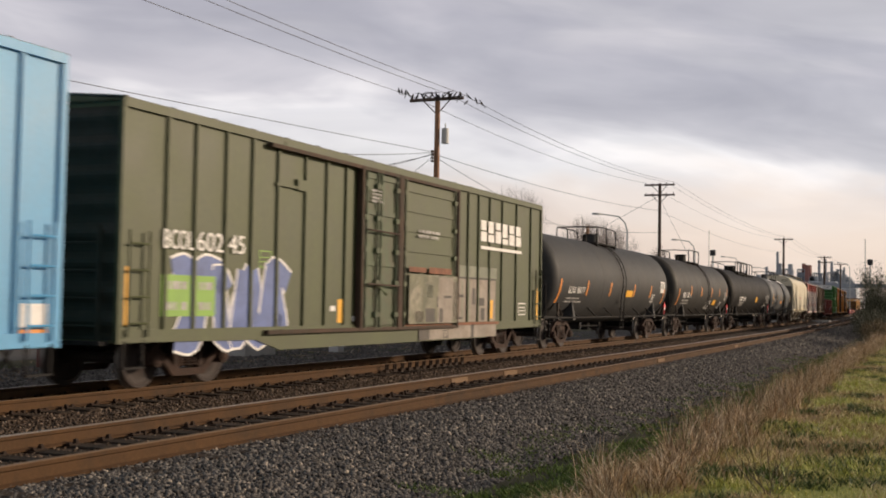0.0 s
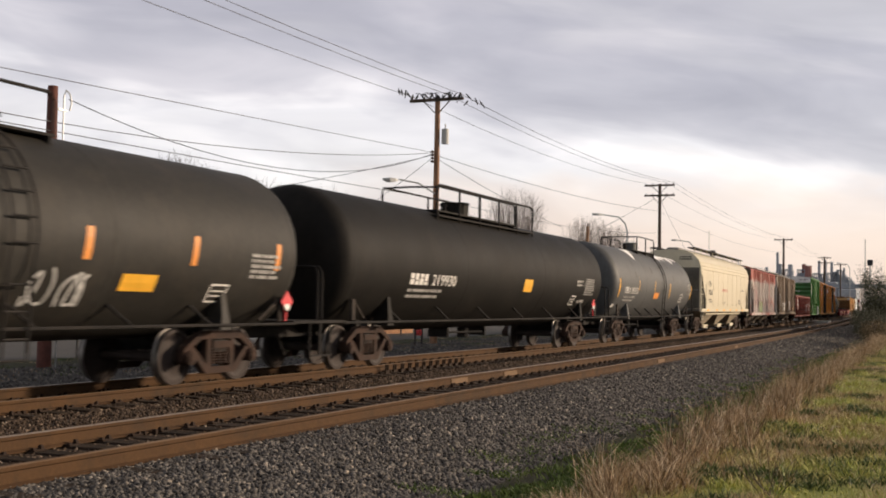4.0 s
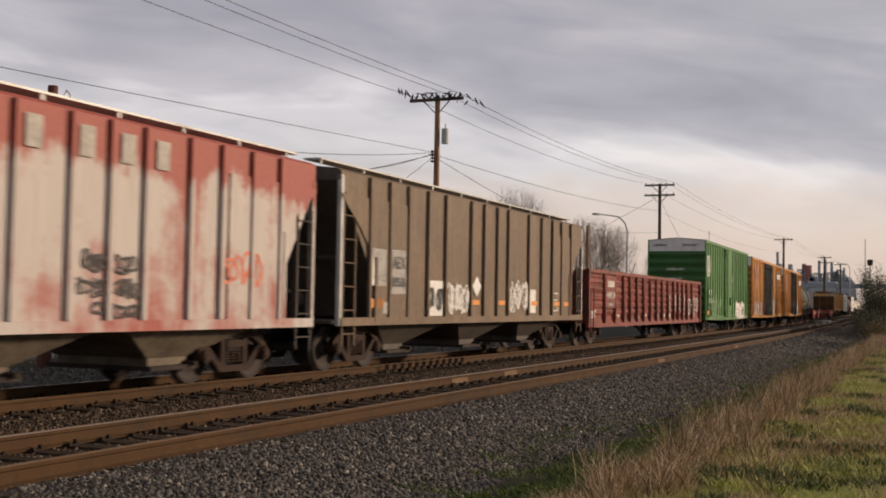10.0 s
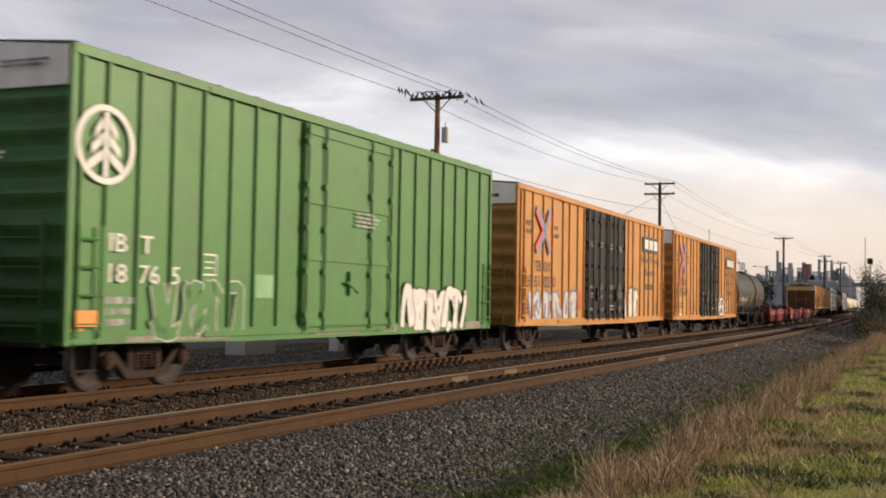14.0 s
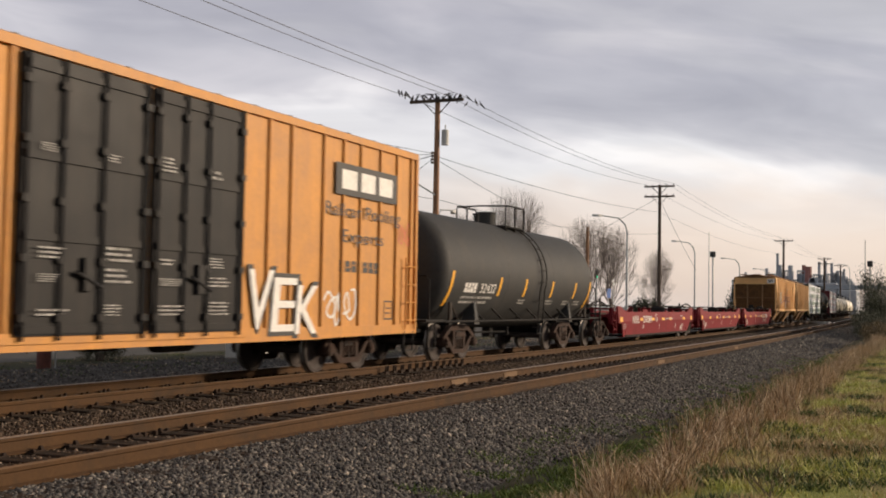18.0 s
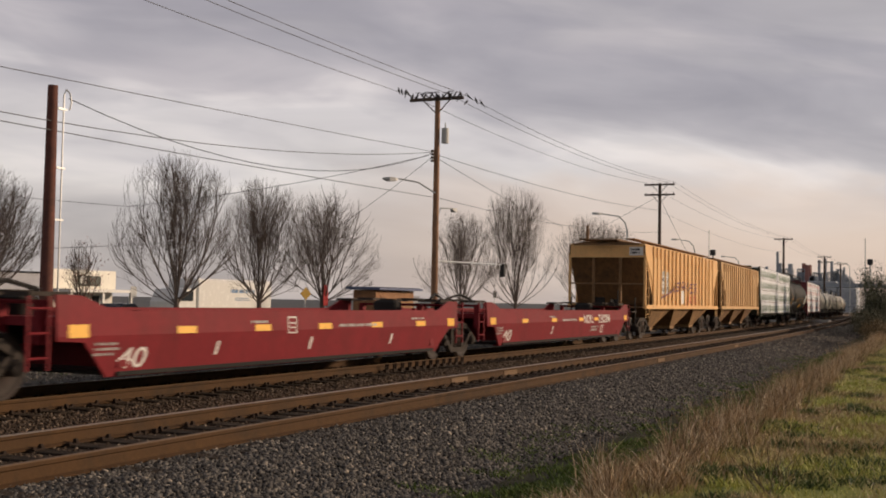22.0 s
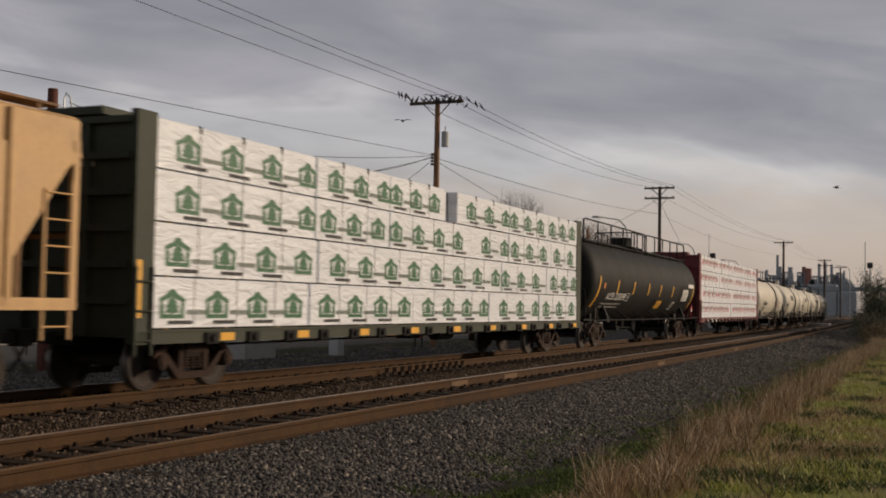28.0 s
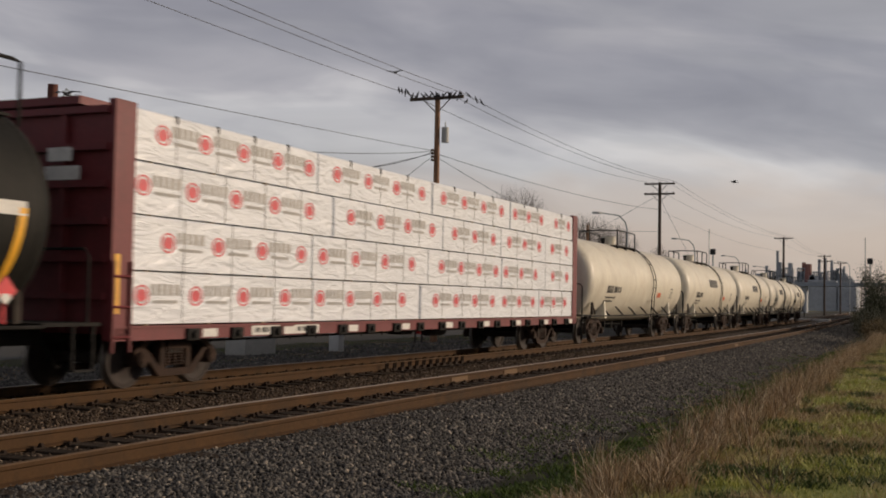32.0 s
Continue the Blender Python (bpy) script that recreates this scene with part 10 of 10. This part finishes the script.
box(bm, -0.17, 0.17, -0.215, -0.2, 0.08, 0.6)
part("door", bm, PORCELAIN, c)
c = tagged(empty("concrete_block"), "low pale concrete block on the gravel beside the track", "concrete block")
c.matrix_basis = pose(32.8, 21.5, -0.5, 0, 0, 1)
bm = bmesh.new()
chamfer_box(bm, -0.95, 0.95, -0.4, 0.4, -0.02, 0.60, 0.03)
part("block", fix(bm), CONCRETE, c)
c = tagged(empty("pipe_stand"), "dark pipe stand with a red valve beside the track", "valve")
c.location = (46.0, 21.6, -0.5)
bm = bmesh.new()
tube(bm, [(0, 0, 0), (0, 0, 0.7), (0.7, 0, 0.7), (0.7, 0, 0)], 0.05, 6)
part("pipe", fix(bm), FENCE, c)
bm = bmesh.new()
rod(bm, (0.35, -0.1, 0.55), (0.35, 0.1, 0.55), 0.14, 10)
part("valve_wheel", fix(bm), SIGNRED, c)

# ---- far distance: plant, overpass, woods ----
# Pale blue-greys with distance haze put into them, for plant and overpass.
STEEL = surface("hazed_plant_steel", (0.38, 0.40, 0.43), 0.8, grain=0.12, scale=0.05, dirt=(0.30, 0.31, 0.34), dirt_amount=0.5, dirt_scale=0.08, bump=0)
STEELDK = surface("hazed_blue_grey_steel", (0.30, 0.33, 0.37), 0.8, grain=0.12, scale=0.05, bump=0)
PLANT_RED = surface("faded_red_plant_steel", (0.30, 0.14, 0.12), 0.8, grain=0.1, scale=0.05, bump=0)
rnd = random.Random(77)
plant = tagged(empty("industrial_plant"), "hazy grey industrial plant with towers and pipe racks far off", "factory")
plant.location = (620.0, 78.0, -0.5)


for k in range(30):
    y = -14 - 18 + k * 1.95 + rnd.uniform(-0.6, 0.6)
    hgt = rnd.uniform(14, 22) * (0.8 if k > 22 else 1.0)
    wd = rnd.uniform(2.0, 4.2)
    bm = bmesh.new()
    n = max(3, int(hgt / 3))
    for j in range(n + 1):
        z = j * hgt / n
        box(bm, -4, 4, y - wd / 2, y + wd / 2, z - 0.25, z + 0.25)
    for sx in (-4, 4):
        for sy in (-wd / 2, 0, wd / 2):
            box(bm, sx - 0.25, sx + 0.25, y + sy - 0.25, y + sy + 0.25, 0, hgt)
    box(bm, -3, 3, y - wd * 0.45, y + wd * 0.45, 0, hgt * rnd.uniform(0.6, 0.95))
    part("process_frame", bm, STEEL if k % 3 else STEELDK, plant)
for y, hh, r in ((4, 31, 0.9), (3, 25, 1.6), (-3, 24.5, 1.5), (-9, 25, 1.3), (-11.5, 24, 2.4), (-17, 26.5, 0.9), (-20, 27, 0.8), (-23, 26, 0.9), (-29, 23, 0.7), (9, 23, 1.0), (14, 19, 1.5), (20, 21, 0.8), (26, 17, 1.2)):
    bm = bmesh.new()
    x = rnd.uniform(-6, 2)
    rod(bm, (x, y, 0), (x, y, hh), r, 10, r * 0.8)
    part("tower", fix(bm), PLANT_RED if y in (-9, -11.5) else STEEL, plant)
for y0, y1, hh in ((-26.5, -12.5, 15.5), (-12.0, -2.0, 13.0), (-1.5, 10.0, 14.0), (-36.0, -27.0, 12.0), (10.5, 26.0, 10.0)):
    bm = bmesh.new()
    chamfer_box(bm, -14, 8, y0, y1, 0, hh, 0.4)
    for k in range(5):
        box(bm, -14.2, -14.0, y0 + 0.5, y1 - 0.5, hh * (0.2 + 0.15 * k), hh * (0.2 + 0.15 * k) + 0.5)
    for k in range(6):
        y = y0 + (y1 - y0) * rnd.uniform(0.08, 0.92)
        box(bm, -12, -8, y - 0.6, y + 0.6, hh, hh + rnd.uniform(0.8, 3.0))
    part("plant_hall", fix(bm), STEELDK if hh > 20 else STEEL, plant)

o = tagged(empty("overpass"), "grey concrete road overpass crossing the line far away", "bridge")
bm = bmesh.new()
box(bm, 395, 404, -20, 52, 8.3, 9.6)
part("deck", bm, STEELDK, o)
for y in (-12, 2, 16, 44):
    bm = bmesh.new()
    box(bm, 397, 402, y - 0.8, y + 0.8, -0.5, 8.3)
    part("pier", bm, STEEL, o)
bm = bmesh.new()
for k in range(36):
    box(bm, 394.8, 395.1, -20 + k * 2, -19.7 + k * 2, 9.6, 10.2)
box(bm, 394.8, 395.1, -20, 52, 10.2, 10.32)
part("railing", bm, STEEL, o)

FARLEAF = island_material("far_wood_foliage", [(0.0, (0.025, 0.03, 0.022)), (0.5, (0.05, 0.055, 0.045)), (1.0, (0.09, 0.09, 0.075))], 0.9)
rg2 = np.random.default_rng(5)
n = 14000
cx = rg2.uniform(250, 900, 240)
cy = -30 - rg2.random(240) * 90 + cx * 0.03
ci = rg2.integers(0, 240, n)
hh = rg2.uniform(4, 9, 240)
pos = np.stack([cx[ci] + rg2.normal(size=n) * 3.0, cy[ci] + rg2.normal(size=n) * 3.0, np.abs(rg2.normal(size=n)) * 0.42 * hh[ci]], -1)
blades("far_woods", pos, lambda r, q: r.uniform(0.6, 1.6, q), lambda r, q: r.uniform(-1, 1, q), lambda r, q: r.uniform(0.2, 0.5, q), FARLEAF, 9, "dark line of far scrub and trees beyond the verge", "woods")

# ---- birds ----
FEATHER = surface("black_feathers", (0.025, 0.024, 0.026), 0.6, grain=0.2, scale=20, bump=0)


def bird(name, label, group, m, spread=False, size=1.0):
    b = tagged(empty(name), label, "bird", group)
    bm = bmesh.new()
    rings = []
    for t, r in ((-0.11, 0.012), (-0.06, 0.045), (0.0, 0.058), (0.06, 0.045), (0.1, 0.03)):
        d = Vector((t, 0, 0.07 + (0 if spread else t * 0.9)))
        rings.append([d * size + Vector((0, math.cos(a), math.sin(a))) * r * size for a in [i * math.pi / 3 for i in range(6)]])
    loft(bm, rings)
    part("body", fix(bm), FEATHER, b)
    bm = bmesh.new()
    c = Vector((0.13, 0, 0.07 + (0.02 if spread else 0.13))) * size
    rings = [[c + Vector((x, math.cos(a) * r, math.sin(a) * r)) * size for a in [i * math.pi / 3 for i in range(6)]] for x, r in ((-0.035, 0.012), (-0.01, 0.034), (0.02, 0.028), (0.07, 0.004))]
    loft(bm, rings)
    part("head", fix(bm), FEATHER, b)
    bm = bmesh.new()
    z = 0.07 if spread else -0.03
    prism(bm, [(-0.09 * size, (0.06 if spread else -0.01) * size), (-0.24 * size, (0.06 if spread else -0.13) * size), (-0.24 * size, (0.05 if spread else -0.15) * size), (-0.09 * size, (0.04 if spread else -0.03) * size)], -0.025 * size, 0.025 * size)
    part("tail", fix(bm), FEATHER, b)
    for s in (-1, 1):
        bm = bmesh.new()
        if spread:
            loft(bm, [[(x0 * size, s * y * size, (z0 - 0.006) * size), (x1 * size, s * y * size, (z0 - 0.006) * size), (x1 * size, s * y * size, (z0 + 0.006) * size), (x0 * size, s * y * size, (z0 + 0.006) * size)]
                      for y, x0, x1, z0 in ((0.04, -0.06, 0.06, 0.08), (0.18, -0.05, 0.08, 0.13), (0.36, -0.1, -0.02, 0.12))])
        else:
            loft(bm, [[((-0.13 + k) * size, s * 0.05 * size, -0.05 * size), ((0.05 + k) * size, s * 0.056 * size, 0.09 * size), ((0.05 + k) * size, s * 0.062 * size, 0.11 * size), ((-0.12 + k) * size, s * 0.06 * size, -0.02 * size)] for k in (0.0, 0.03)])
        part("wing", fix(bm), FEATHER, b)
    b.matrix_basis = m
    return b


rnd = random.Random(8)
first = bird("bird", "small black bird perched on the crossarm", "birds on the pole", pose(48.07, 20.5, 10.90, 0, 0, 40), False, 0.85)
for k in range(17):
    y = 21.7 + rnd.uniform(-1.3, 1.3)
    copy_thing(first, pose(48.07 + rnd.uniform(-0.02, 0.02), y, 10.86 if rnd.random() < 0.75 else 10.92, 0, rnd.uniform(-12, 12), rnd.uniform(0, 360)))
for dy, x, sag_a in ((1.23, 47.6, 0), (1.23, 47.3, 0), (1.23, 46.9, 0), (1.23, 46.6, 0), (-1.23, 49.0, 1), (-1.23, 49.9, 1), (-0.6, 50.2, 1), (-0.6, 49.2, 1), (-1.23, 50.6, 1)):
    if sag_a:
        i = (x - 48.07) / 44.8
        z = 10.98 + 0.52 * i - 4 * 0.55 * i * (1 - i)
    else:
        i = (48.07 - x) / 46.07
        z = 10.98 + 0.02 * i - 4 * 0.35 * i * (1 - i)
    ob = copy_thing(first, pose(x, 21.7 + dy, z, 0, rnd.uniform(-10, 10), rnd.uniform(0, 360)))
    ob["label"] = "small black bird sitting on an overhead cable"
FLYERS = [bird("bird", "black bird in flight away from the pole", "flying birds", pose(48.0, 21.5, 11.2), True, 1.0) for _ in range(3)]
GULL = bird("bird", "gull gliding low over the far sky", "flying birds", pose(150, 20, 20), True, 2.6)



# ---- what moves ----
def motions():
    for car_, u in CARS:
        walk(car_, [(t, on_track(u - travelled(t), TRAIN_TRACK)) for t in range(0, 33)])
    # Wheels roll while they pass within sight at close range.
    for car_, u in CARS:
        for truck in car_.children:
            for w in truck.children:
                if not w.name.startswith("wheelset"):
                    continue
                dx = w.location.x
                at = u + truck.location.x + dx
                t0 = next((k * 0.05 for k in range(641) if at - travelled(k * 0.05) < 42), 32.0)
                t1 = next((k * 0.05 for k in range(641) if at - travelled(k * 0.05) < 7), 32.0)
                times = sorted({0.0, 32.0, *[round(t0 + k * 0.05, 3) for k in range(int(round((t1 - t0) / 0.05)) + 1)]})
                rows = []
                for t in times:
                    q = min(max(t, t0), t1)
                    rows.append((t, pose(dx, 0, WHEEL_R, 0, -math.degrees((travelled(q) - travelled(t0)) / WHEEL_R) % 360, 0)))
                walk(w, rows)
    # The car on the street.
    walk(MOVING, [(t, on_track(34.45 - 9.7 * (t - 31.0), 31.05) @ pose(0, 0, -0.494)) for t in range(0, 33)])
    # Birds that leave the pole, circle and pass.
    walk(FLYERS[0], [(0, pose(48.0, 21.9, 10.98, 0, 0, 200)), (27.8, pose(48.0, 21.9, 10.98, 0, 0, 200)), (28.2, pose(44.9, 21.0, 10.5, 0, 0, 200)), (29.9, pose(30.2, 20.5, 9.1, 0, -8, 190)),
                     (30.2, pose(28.6, 20.5, 9.25, 0, -10, 190)), (31.0, pose(24.2, 20.5, 9.9, 0, -10, 185)), (32, pose(18.0, 20.5, 10.8, 0, -5, 185))])
    walk(FLYERS[1], [(0, pose(48.2, 21.2, 10.98, 0, 0, 150)), (27.8, pose(48.2, 21.2, 10.98, 0, 0, 150)), (28.6, pose(40.0, 20.0, 9.6, 0, 0, 170)), (29.9, pose(32.6, 20.0, 8.6, 0, -5, 110)),
                     (30.4, pose(33.4, 20.0, 8.95, 0, 0, 40)), (31.0, pose(35.6, 20.0, 9.6, 0, 0, 10)), (32, pose(41.5, 20.6, 10.6, 0, 0, 5))])
    walk(FLYERS[2], [(0, pose(48.1, 22.4, 10.98, 0, 0, 210)), (27.6, pose(48.1, 22.4, 10.98, 0, 0, 210)), (28.0, pose(43.1, 21.0, 9.05, 0, 0, 200)), (29.9, pose(36.8, 20.0, 7.85, 0, 0, 195)),
                     (30.2, pose(34.9, 20.0, 7.5, 0, 0, 190)), (31.0, pose(29.5, 20.0, 6.9, 0, 0, 190)), (32, pose(22.0, 20.0, 6.3, 0, 0, 190))])
    walk(GULL, [(0, pose(300, -30, 24, 0, 0, 100)), (26, pose(168.0, 10.0, 18.5, 0, 0, 100)), (28, pose(164.5, 14.0, 18.2, 0, 0, 100)), (30, pose(160.0, 20.0, 18.0, 0, 0, 105)), (32, pose(154.0, 26.0, 17.6, 0, 0, 110))])


motions()
